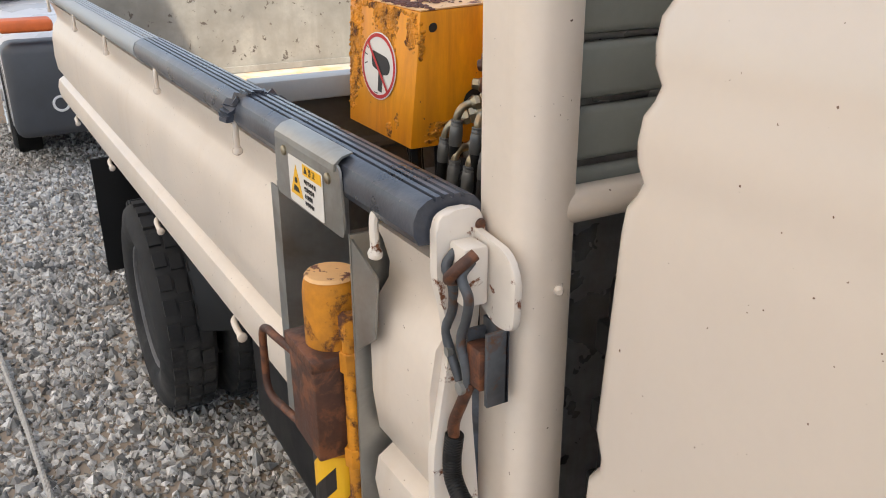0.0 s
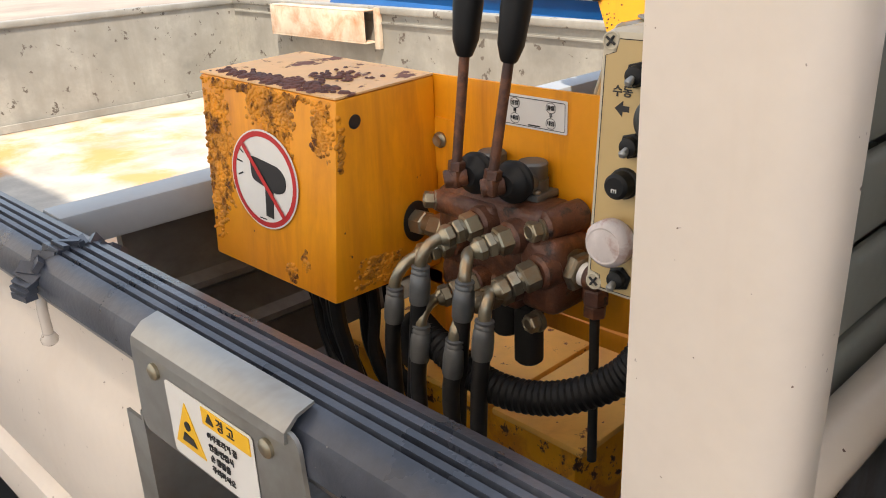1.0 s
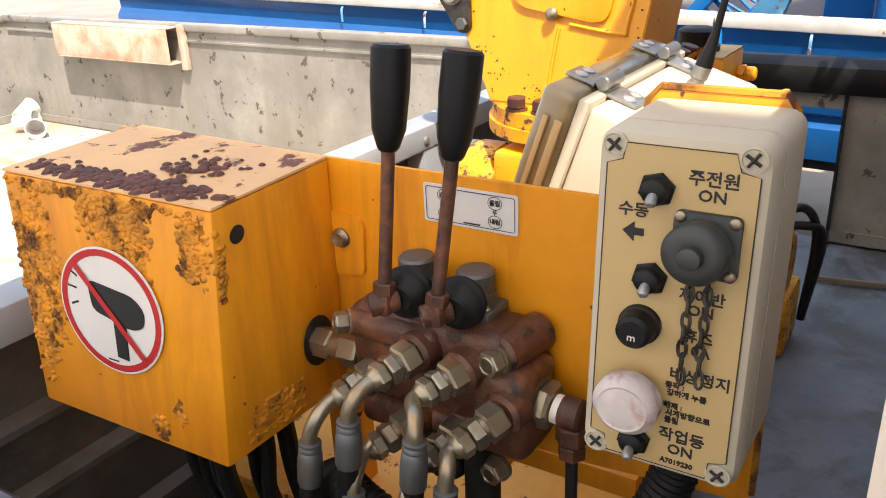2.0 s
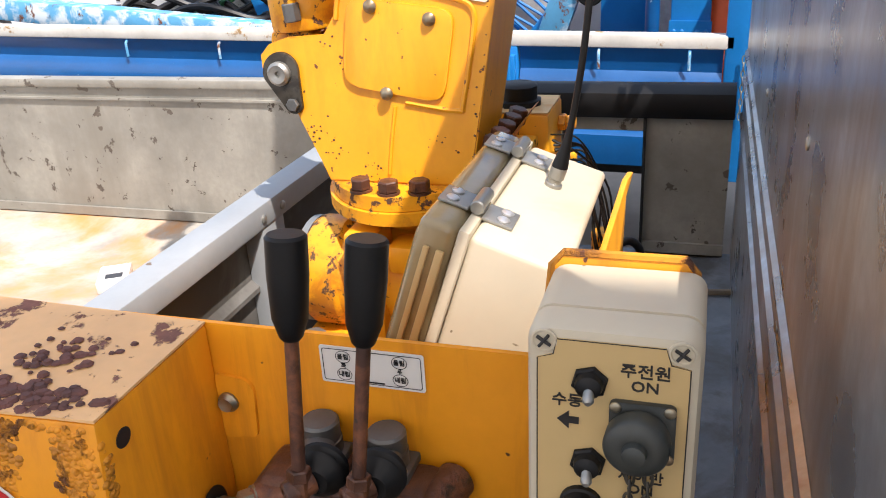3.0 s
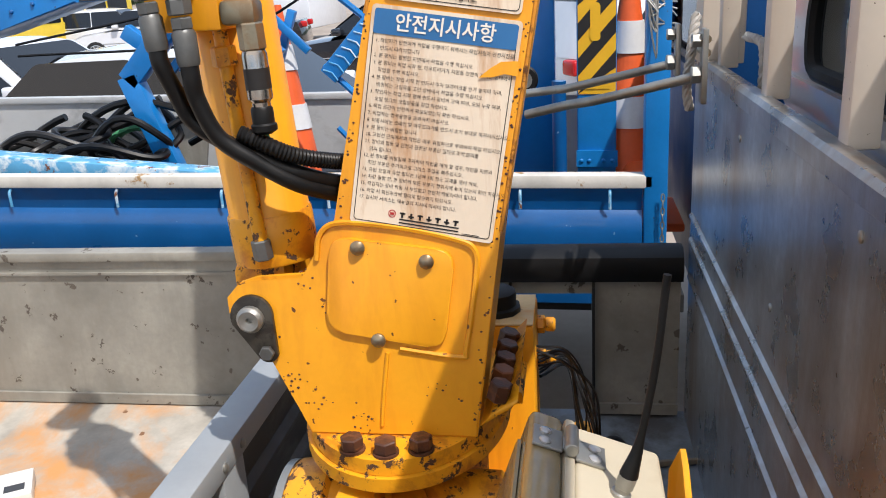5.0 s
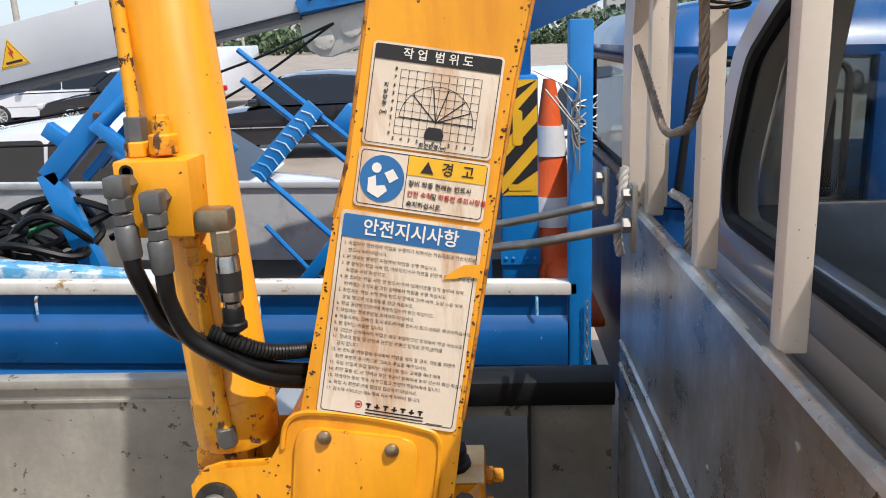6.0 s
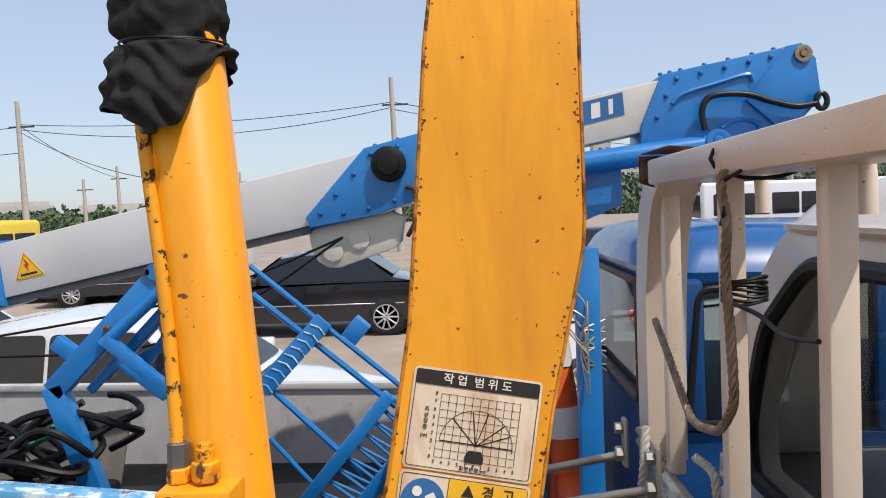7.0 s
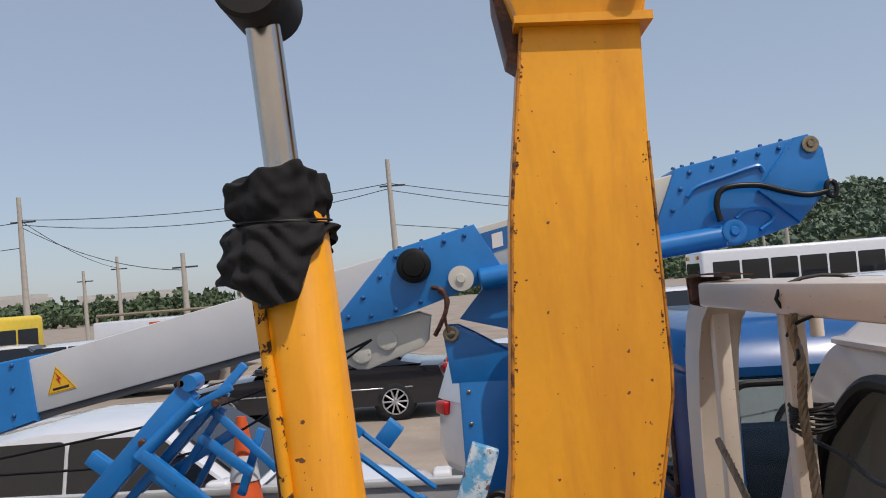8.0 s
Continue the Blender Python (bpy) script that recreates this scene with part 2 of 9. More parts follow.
M["cab"] = paint("white cab paint", (0.64, 0.565, 0.49), 0.24, vary=0.03, scale=2, bump=0.02, coat=0.4, pits=0.08, pit_col=(0.15, 0.09, 0.06), pit_scale=150, second=(0.62, 0.53, 0.44), second_amt=0.10, second_scale=5, second_sharp=0.4, streak=True)
M["pad"] = paint("dark blue-grey rubber edge pad", (0.046, 0.053, 0.070), 0.30, vary=0.3, scale=14, fine_scale=140, bump=0.16, second=(0.070, 0.078, 0.095), second_amt=0.3, second_scale=9, pits=0.1, pit_col=(0.16, 0.15, 0.14), pit_scale=120)
M["steel"] = paint("galvanised steel plate", (0.36, 0.36, 0.34), 0.42, metal=0.75, vary=0.12, scale=12, bump=0.05, second=(0.25, 0.23, 0.2), second_amt=0.4)
M["yellow"] = paint("orange yellow crane paint", (0.84, 0.365, 0.012), 0.40, vary=0.08, scale=4, fine_scale=110, bump=0.07, second=(0.60, 0.215, 0.010), second_amt=0.50, second_scale=11, second_sharp=0.30, streak=True, pits=0.185, pit_col=(0.13, 0.045, 0.015), pit_scale=85)
M["yellow_chip"] = paint("chipped yellow paint", (0.84, 0.375, 0.012), 0.45, vary=0.10, wear=0.27, wear_col=(0.09, 0.045, 0.025), wear_scale=46, wear_sharp=0.03, second=(0.55, 0.20, 0.012), second_amt=0.45, second_scale=18)
M["pipe_chip"] = paint("yellow pipe paint flaking to black", (0.82, 0.36, 0.012), 0.5, vary=0.1, wear=0.34, wear_col=(0.045, 0.022, 0.012), wear_scale=46, wear_sharp=0.02)
# dust and wear, with the base also lightened for skylight falling on the deck
M["deck"] = paint("dusty worn yellow deck paint lightened for skylight", (0.82, 0.44, 0.085), 0.62, vary=0.10, scale=9, bump=0.08, second=(0.62, 0.30, 0.06), second_amt=0.42, second_scale=12, second_sharp=0.3, wear=0.13, wear_col=(0.16, 0.06, 0.025), wear_scale=60, wear_sharp=0.03, pits=0.14, pit_col=(0.12, 0.05, 0.02), pit_scale=140)
M["orange"] = paint("orange box paint", (0.82, 0.315, 0.010), 0.44, vary=0.09, scale=5, bump=0.08, second=(0.48, 0.15, 0.010), second_amt=0.48, second_scale=22, second_sharp=0.3, streak=True, pits=0.10, pit_col=(0.10, 0.035, 0.015), pit_scale=60)
M["orange_top"] = paint("faded orange paint with peeled rust", (0.80, 0.47, 0.21), 0.6, vary=0.1, scale=8, wear=0.26, wear_col=(0.17, 0.07, 0.05), wear_scale=22, wear_sharp=0.03, wear_bump=0.6)
M["tanktop"] = paint("dusty cream tank top", (0.66, 0.46, 0.22), 0.65, vary=0.12, scale=14, second=(0.55, 0.28, 0.08), second_amt=0.4, second_scale=10, pits=0.1)
M["blister"] = paint("blistered rusty orange paint", (0.66, 0.25, 0.012), 0.6, vary=0.35, scale=40, fine_scale=160, bump=0.5, wear=0.42, wear_col=(0.13, 0.045, 0.015), wear_scale=45, wear_sharp=0.1, wear_bump=0.8)
M["rust"] = paint("brown rusted iron", (0.075, 0.028, 0.016), 0.55, vary=0.4, scale=24, bump=0.5, second=(0.17, 0.060, 0.025), second_amt=0.45, second_scale=26, pits=0.15, pit_col=(0.03, 0.018, 0.012), pit_scale=90)
M["valve_rust"] = paint("greasy brown rusted casting", (0.105, 0.040, 0.022), 0.45, vary=0.4, scale=30, fine_scale=160, bump=0.6, second=(0.22, 0.080, 0.034), second_amt=0.42, second_scale=34, second_sharp=0.2, wear=0.22, wear_col=(0.016, 0.011, 0.009), wear_scale=30, wear_sharp=0.08, wear_rough=0.4)
M["rust_orange"] = paint("orange paint turning to rust", (0.62, 0.24, 0.015), 0.7, vary=0.3, scale=14, bump=0.4, wear=0.40, wear_col=(0.10, 0.035, 0.015), wear_scale=30, wear_sharp=0.1, wear_bump=0.6)
M["zinc"] = paint("yellow zinc fitting", (0.33, 0.29, 0.21), 0.33, metal=0.8, vary=0.15, scale=30, bump=0.08, second=(0.30, 0.22, 0.14), second_amt=0.4, second_scale=40)
M["latchgrey"] = paint("dull grey latch steel", (0.10, 0.11, 0.125), 0.5, metal=0.4, vary=0.25, scale=30, bump=0.15, second=(0.12, 0.06, 0.035), second_amt=0.25, second_scale=40)
M["crimp"] = paint("grey crimped hose end", (0.15, 0.155, 0.155), 0.48, metal=0.6, vary=0.15, scale=30, bump=0.08)
M["chrome"] = paint("polished piston rod", (0.50, 0.47, 0.43), 0.20, metal=1.0, vary=0.1, scale=8, bump=0.02, second=(0.30, 0.25, 0.22), second_amt=0.35, second_scale=10)
M["grease"] = paint("greasy dark steel", (0.07, 0.062, 0.05), 0.38, metal=0.4, vary=0.3, scale=30, bump=0.12, second=(0.03, 0.025, 0.02), second_amt=0.5, second_scale=40)
M["black"] = paint("black plastic", (0.0065, 0.0065, 0.007), 0.5, vary=0.25, bump=0.06, spec=0.3)
M["rubber"] = paint("black rubber hose", (0.0065, 0.0065, 0.007), 0.40, vary=0.3, scale=20, bump=0.1, second=(0.022, 0.020, 0.019), second_amt=0.3, spec=0.35)
M["tyre"] = paint("worn tyre rubber", (0.013, 0.013, 0.014), 0.8, vary=0.3, scale=12, bump=0.2, second=(0.045, 0.042, 0.04), second_amt=0.3)
M["beige"] = paint("beige plastic enclosure", (0.55, 0.49, 0.37), 0.5, vary=0.05, scale=6, bump=0.03, second=(0.45, 0.38, 0.27), second_amt=0.25, streak=True, pits=0.05, pit_col=(0.2, 0.16, 0.1))
M["capgrey"] = paint("dull grey green cap", (0.040, 0.044, 0.040), 0.45, vary=0.2, scale=40)
M["beige_plate"] = paint("tan switch plate", (0.56, 0.40, 0.18), 0.4, vary=0.04, bump=0.02)
M["bedgrey"] = paint("scuffed grey bed steel", (0.30, 0.29, 0.255), 0.55, vary=0.22, scale=5, fine_scale=60, bump=0.12, second=(0.22, 0.21, 0.18), second_amt=0.5, second_scale=6, second_sharp=0.25, streak=True, wear=0.12, wear_col=(0.10, 0.085, 0.07), wear_scale=18, wear_sharp=0.02, pits=0.16, pit_col=(0.12, 0.10, 0.08), pit_scale=24)
M["bluegrey"] = paint("blue grey frame paint", (0.30, 0.325, 0.345), 0.45, vary=0.08, scale=6, bump=0.05, pits=0.08, pit_col=(0.15, 0.10, 0.06), pit_scale=30)
M["headin"] = paint("worn steel headboard sheet", (0.50, 0.53, 0.55), 0.29, metal=0.68, vary=0.36, scale=7, fine_scale=70, bump=0.18, second=(0.27, 0.165, 0.09), second_amt=0.60, second_scale=5, second_sharp=0.3, streak=True, pits=0.08, pit_col=(0.1, 0.07, 0.05), pit_scale=30)
M["headout"] = paint("grey green headboard sheet", (0.24, 0.26, 0.245), 0.42, vary=0.12, scale=4, bump=0.05)
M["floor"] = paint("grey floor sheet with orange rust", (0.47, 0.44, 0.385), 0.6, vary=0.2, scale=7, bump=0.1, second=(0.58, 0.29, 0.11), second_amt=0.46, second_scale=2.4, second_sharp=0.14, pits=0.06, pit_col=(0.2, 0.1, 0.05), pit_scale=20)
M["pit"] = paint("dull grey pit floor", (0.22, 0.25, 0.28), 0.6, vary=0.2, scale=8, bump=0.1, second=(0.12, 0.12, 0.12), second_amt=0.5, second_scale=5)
M["dark"] = paint("grimy dark steel", (0.014, 0.0135, 0.013), 0.7, vary=0.3, scale=8, bump=0.15)
M["brownpanel"] = paint("dark grey brown panel", (0.15, 0.145, 0.135), 0.6, vary=0.25, scale=5, bump=0.08, second=(0.07, 0.065, 0.058), second_amt=0.5)
M["blue"] = paint("deep blue truck paint", (0.002, 0.090, 0.29), 0.32, vary=0.12, scale=5, bump=0.03, coat=0.4, pits=0.06, pit_col=(0.2, 0.3, 0.5), pit_scale=30)
# the truck blue made darker: shade on the lift cab's walls, in the colour
M["cabblue_shaded"] = paint("blue cab paint darkened for shade", (0.003, 0.055, 0.19), 0.45, vary=0.12, scale=5, bump=0.03, spec=0.3, pits=0.06, pit_col=(0.2, 0.3, 0.5), pit_scale=30)
M["lift"] = paint("bright blue lift paint", (0.004, 0.185, 0.52), 0.35, vary=0.1, scale=5, bump=0.03, coat=0.2, pits=0.06, pit_col=(0.05, 0.06, 0.1), pit_scale=35)
M["lightblue"] = paint("weathered light blue paint", (0.10, 0.36, 0.60), 0.5, vary=0.12, scale=8, second=(0.62, 0.70, 0.74), second_amt=0.5, second_scale=12, wear=0.2, wear_col=RUST, wear_scale=18)
M["railwhite"] = paint("dirty white rail", (0.66, 0.63, 0.57), 0.5, vary=0.1, scale=8, wear=0.16, wear_col=(0.35, 0.22, 0.10), wear_scale=9)
M["boomgrey"] = paint("pale grey boom paint", (0.62, 0.63, 0.64), 0.35, vary=0.04, scale=3, bump=0.02)
M["boomcream"] = paint("cream boom paint", (0.62, 0.60, 0.53), 0.4, vary=0.06, scale=4)
M["carwhite"] = paint("white car paint", (0.74, 0.75, 0.77), 0.2, vary=0.02, bump=0.0, coat=0.6)
M["silver"] = paint("silver car paint", (0.55, 0.55, 0.56), 0.28, vary=0.03, bump=0.0, coat=0.5)
M["carblack"] = paint("black car paint", (0.012, 0.013, 0.018), 0.15, vary=0.1, bump=0.0, coat=0.8)
M["cargrey"] = paint("dark grey bumper plastic", (0.05, 0.055, 0.065), 0.45, vary=0.1)
M["carred"] = paint("red car paint", (0.45, 0.01, 0.02), 0.2, vary=0.05, coat=0.6)
M["window"] = paint("dark car glass", (0.012, 0.014, 0.017), 0.06, vary=0.05, bump=0.0, spec=0.6)
M["alloy"] = paint("silver alloy wheel", (0.6, 0.6, 0.6), 0.3, metal=0.7, vary=0.05)
M["busyellow"] = paint("yellow bus paint", (0.82, 0.58, 0.05), 0.35, vary=0.04)
M["lampred"] = paint("red tail lamp", (0.5, 0.01, 0.01), 0.15, vary=0.05)
M["cone"] = paint("orange cone plastic", (0.75, 0.11, 0.02), 0.5, vary=0.1, bump=0.03)
M["reflect"] = paint("silver reflective band", (0.7, 0.7, 0.7), 0.4, vary=0.08)
M["cloth"] = paint("black cloth", (0.022, 0.022, 0.024), 0.95, vary=0.25, scale=18, fine_scale=400, bump=0.25, spec=0.2)
M["label"] = paint("stained cream label", (0.74, 0.63, 0.50), 0.5, vary=0.06, scale=7, bump=0.01, second=(0.46, 0.22, 0.08), second_amt=0.46, second_scale=20, second_sharp=0.22, streak=True)
M["labelwhite"] = paint("white label", (0.72, 0.70, 0.66), 0.45, vary=0.05, bump=0.01)
M["ink"] = paint("black print", (0.018, 0.016, 0.016), 0.5, vary=0.15, bump=0.0)
M["inkred"] = paint("red print", (0.50, 0.02, 0.02), 0.5, vary=0.1, bump=0.0)
M["inkblue"] = paint("blue print", (0.02, 0.14, 0.36), 0.45, vary=0.1, bump=0.0)
M["inkyellow"] = paint("yellow print", (0.85, 0.47, 0.02), 0.45, vary=0.06, bump=0.0)
M["inkwhite"] = paint("white print", (0.78, 0.74, 0.68), 0.5, vary=0.04, bump=0.0)
M["clear"] = paint("cloudy amber clear lid", (0.33, 0.26, 0.14), 0.22, vary=0.15, scale=9, coat=0.5)
M["wire"] = paint("old steel wire rope", (0.26, 0.20, 0.14), 0.5, metal=0.5, vary=0.3, scale=40)
M["polewood"] = paint("concrete utility pole", (0.45, 0.41, 0.35), 0.8, vary=0.1)
M["button"] = paint("dirty white mushroom button", (0.62, 0.55, 0.52), 0.55, vary=0.12, scale=30, second=(0.42, 0.28, 0.24), second_amt=0.4, second_scale=40)
M["concrete"] = paint("pale building wall", (0.55, 0.52, 0.47), 0.85, vary=0.06, scale=0.4)
M["glassblue"] = paint("window glass strip", (0.05, 0.07, 0.09), 0.1, vary=0.1, bump=0.0)
M["orange_panel"] = paint("orange panel", (0.7, 0.14, 0.03), 0.5)
M["green"] = paint("green panel", (0.08, 0.36, 0.16), 0.5)
M["rope"] = paint("grey white rope", (0.45, 0.43, 0.40), 0.9, vary=0.2, scale=50)
M["wood"] = paint("grey weathered wood", (0.30, 0.24, 0.17), 0.8, vary=0.2, scale=12)

# ---- ground ----
def ground_mat():
    mat = paint("trodden gravel ground", (0.36, 0.295, 0.235), 0.95, vary=0.22, scale=0.5, fine_scale=14, bump=0.5, second=(0.30, 0.26, 0.22), second_amt=0.4, second_scale=0.25, second_sharp=0.3)
    return mat


bm = BM()
steps = [-3000, -300, -60, -20, -8, -3, 0, 3, 8, 20, 60, 300, 3000]
grid = [[bm.verts.new((x, y, 0.0)) for y in steps] for x in steps]
for a, b in zip(grid, grid[1:]):
    for k in range(len(steps) - 1):
        bm.faces.new((a[k], b[k], b[k + 1], a[k + 1]))
ground = solo("ground", bm, ground_mat(), "grey crushed gravel and brown dirt yard ground", "ground", kind="structure", smooth=0)

# gravel stones beside the truck
rng = random.Random(4)
verts, faces = [], []
for n_stone in range(60000):
    if n_stone < 44000:
        y = 0.9 + 5.6 * rng.random() ** 1.2
        x = -1.9 + 2.6 * rng.random()
    else:
        y = 2.5 + rng.gauss(0, 3.2)
        x = -1.6 + rng.gauss(0, 1.7)
    s = rng.uniform(0.007, 0.020) * (1.6 if rng.random() < 0.08 else 1)
    m = Euler((rng.random() * 6, rng.random() * 6, rng.random() * 6)).to_matrix()
    base = len(verts)
    sx, sy, sz = s * rng.uniform(0.7, 1.4), s * rng.uniform(0.6, 1.1), s * rng.uniform(0.5, 0.9)
    for c in ((1, 0, 0), (-1, 0.2, 0), (0, 1, 0.1), (0.1, -1, 0), (0.2, 0, 1), (0, 0.1, -1)):
        v = m @ Vector((c[0] * sx, c[1] * sy, c[2] * sz))
        verts.append((x + v.x, y + v.y, s * 0.25 + v.z))
    for f in ((0, 2, 4), (2, 1, 4), (1, 3, 4), (3, 0, 4), (2, 0, 5), (1, 2, 5), (3, 1, 5), (0, 3, 5)):
        faces.append([base + i for i in f])
me = bpy.data.meshes.new("gravel")
me.from_pydata(verts, [], faces)
stone_mat = paint("crushed stone", (0.50, 0.49, 0.47), 0.9, vary=0.25, scale=40, bump=0.3)
nt = stone_mat.node_tree
isl = nt.nodes.new("ShaderNodeNewGeometry")
hsv = nt.nodes.new("ShaderNodeHueSaturation")
rmp = nt.nodes.new("ShaderNodeMapRange")
rmp.inputs["To Min"].default_value, rmp.inputs["To Max"].default_value = 0.25, 1.5
nt.links.new(isl.outputs["Random Per Island"], rmp.inputs["Value"])
nt.links.new(rmp.outputs["Result"], hsv.inputs["Value"])
link = nt.nodes["Principled BSDF"].inputs["Base Color"].links[0].from_socket
nt.links.new(link, hsv.inputs["Color"])
nt.links.new(hsv.outputs["Color"], nt.nodes["Principled BSDF"].inputs["Base Color"])
me.materials.append(stone_mat)
tagged(new("gravel", me), "loose grey crushed stones lying on the yard", "gravel", kind="stuff")

# unseen awning, added to shade this yard side: pale translucent sheet on posts
awn = bpy.data.materials.new("translucent sheet of the added awning")
awn.use_nodes = True
an, al = awn.node_tree.nodes, awn.node_tree.links.new
tr, df, mx, nz = an.new("ShaderNodeBsdfTranslucent"), an.new("ShaderNodeBsdfDiffuse"), an.new("ShaderNodeMixShader"), an.new("ShaderNodeTexNoise")
nz.inputs["Scale"].default_value = 0.8
tr.inputs["Color"].default_value, df.inputs["Color"].default_value = (0.86, 0.76, 0.64, 1), (0.80, 0.76, 0.70, 1)
mx.inputs["Fac"].default_value = 0.42
al(tr.outputs[0], mx.inputs[1])
al(df.outputs[0], mx.inputs[2])
al(mx.outputs[0], an["Material Output"].inputs["Surface"])
bm = BM()
cols = [[bm.verts.new((x, y, 4.60 + 0.05 * math.sin(y * 1.3) * (1 if k % 2 else -1))) for y in [-7 + 1.0 * j for j in range(22)]] for k, x in enumerate((-9, -7, -5, -3, -1.0))]
for a, b in zip(cols, cols[1:]):
    for k in range(len(a) - 1):
        bm.faces.new((a[k], b[k], b[k + 1], a[k + 1]))
awning = thing("unseen_shade_awning", (-5, 0, 0), "unseen pale translucent sheet awning added to shade the yard's edge", "awning")
part("sheet", bm, awn, awning)
for y in (-6, 0, 6, 12):
    bm = BM()
    rod(bm, (-8.8, y, 0), (-8.8, y, 4.6), 0.05)
    part("post", bm, M["cargrey"], awning)

# ---- the white flatbed truck ----
W, TOP, FL = 1.82, 1.20, 0.80
truck = thing("flatbed_truck", (0.9, 1.0, 0), "beige white flatbed lorry with grey steel bed and rubber padded gates", "truck")

bm = BM()
box(bm, 0.07, 1.79, 0.755, 3.24, FL - 0.04, FL)
part("bed_floor", bm, M["floor"], truck, "grey floor sheet stained orange with rust")
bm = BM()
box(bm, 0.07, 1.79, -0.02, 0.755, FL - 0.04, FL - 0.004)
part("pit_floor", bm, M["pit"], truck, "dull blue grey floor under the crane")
bm = BM()
for x in (0.55, 1.25):
    box(bm, x, x + 0.09, -1.6, 3.2, 0.50, 0.70)
for k in range(7):
    box(bm, 0.12, 1.74, -0.0 + 0.5 * k, 0.07 + 0.5 * k, 0.70, FL - 0.04)
part("chassis", bm, M["dark"], truck, "black chassis rails and cross members")


def gate_profile(side):
    """Outline (x, z) of a stamped gate; side 0: near, 1: far."""
    out = [(0.004, 1.150), (0.016, 1.125), (0.024, 1.095), (0.022, 1.075), (0.004, 1.05), (-0.004, 1.00), (-0.004, 0.93), (0.003, 0.875), (0.020, 0.858), (0.020, 0.846), (0.000, 0.832), (-0.006, 0.80), (0.000, 0.762), (0.030, 0.752), (0.048, 0.765), (0.048, 1.15)]
    return out if side == 0 else [(W - x, z) for x, z in out]


def gate_bend(p):
    """The near gate stands a little askew, its end drawn in to the pillar."""
    return Vector((p.x + 0.008 - 0.0236 * p.y - 0.012 * max(0.0, p.y) * max(0.0, 1.1 - p.z), p.y - 0.020 * max(0.0, 1 - abs(p.y) / 0.16), p.z + 0.008))


BEND.append(gate_bend)
bm = BM()
extrude_profile(bm, gate_profile(0), 0.44, 3.22, 18)
extrude_profile(bm, gate_profile(0), 0.022, 0.150, 2)
near_gate = part("side_gate", bm, M["white"], truck, "beige white stamped side gate")
# end cap of the gate, with rusty flange
bm = BM()
prism(bm, smooth_poly([(0.008, 0.012, 1.100), (0.000, 0.012, 1.130), (0.000, 0.012, 1.204), (0.052, 0.012, 1.204), (0.056, 0.012, 1.17), (0.046, 0.012, 1.06), (0.040, 0.012, 0.98), (0.050, 0.012, 0.86), (0.050, 0.012, 0.76), (-0.004, 0.012, 0.76), (-0.006, 0.012, 0.93), (0.014, 0.012, 1.055)], 0.02, 5), (0, 0.012, 0), 0.003)
part("end_plate", bm, M["white_rust"], near_gate, "white end plate with flaking rust")
bm = BM()
lathe(bm, (0.048, 0.0105, 1.186), (0, -1, 0), [(0, 0.006), (0.002, 0.005)], 14)
part("bolt_hole", bm, M["rust"], near_gate, "rusty bolt hole")
# rubber pad along the top, with ribs
prof = [(-0.022, 1.158), (-0.029, 1.170), (-0.029, 1.188), (-0.022, 1.202), (-0.008, 1.211), (0.000, 1.2130), (0.0015, 1.2085), (0.004, 1.2085), (0.0055, 1.2135), (0.012, 1.2145), (0.0135, 1.2095), (0.0165, 1.2095), (0.018, 1.2150), (0.025, 1.2150), (0.0265, 1.2100), (0.0295, 1.2100), (0.031, 1.2145), (0.038, 1.2138), (0.0395, 1.2085), (0.0425, 1.2080), (0.044, 1.2125), (0.056, 1.208), (0.065, 1.196), (0.067, 1.172), (0.062, 1.158), (0.03, 1.154)]
prof = [(0.024 + (x - 0.024) * (0.74 if x < 0.024 else 0.92), 1.2150 - (1.2150 - z) * 0.84) for x, z in prof]
bm = BM()
extrude_profile(bm, prof, 0.028, 0.60, 6)
pad = part("edge_pad", bm, M["pad"], near_gate, "dark ribbed rubber edge pad", smooth=25)
bm = BM()
extrude_profile(bm, [(x * 0.98, 1.18 + (z - 1.18) * 0.97) for x, z in prof], 0.606, 1.36, 6)
part("edge_pad", bm, M["pad"], near_gate, "dark ribbed rubber edge pad", smooth=25)
bm = BM()
extrude_profile(bm, [(x * 0.98, 1.18 + (z - 1.18) * 0.9) for x, z in prof], 1.37, 3.2, 6)
part("edge_rail", bm, M["bluegrey"], near_gate, "pale grey top rail")
bm = BM()
rng = random.Random(8)
for k in range(16):
    a = math.pi * (0.15 + 0.9 * k / 16)
    p = Vector((0.020 + math.cos(a) * 0.047, 0.60, 1.178 + math.sin(a) * 0.036))
    box(bm, -0.006, 0.006, -0.012, 0.012, -0.003, 0.003, m=Matrix.Translation(p) @ Euler((rng.uniform(-.5, .5), a, rng.uniform(-.6, .6))).to_matrix().to_4x4())
part("torn_tape", bm, M["pad"], near_gate, "frayed tape at the pad joint", kind="stuff")
for y in (0.117, 0.609, 1.172, 1.793, 2.383, 3.088):
    bm = BM()
    tube(bm, curve([(0.03, y, 1.172), (-0.004, y, 1.171), (-0.012, y - 0.002, 1.165), (-0.013, y - 0.004, 1.132)], 4), 0.0052, 10)
    lathe(bm, (-0.013, y - 0.004, 1.119), (0, 0, 1), [(0, 0.003), (0.003, 0.0075), (0.008, 0.0085), (0.013, 0.006)], 12)
    part("rope_hook", bm, M["white_rust"] if y < 0.2 else M["cab"], near_gate, "white rope hook")
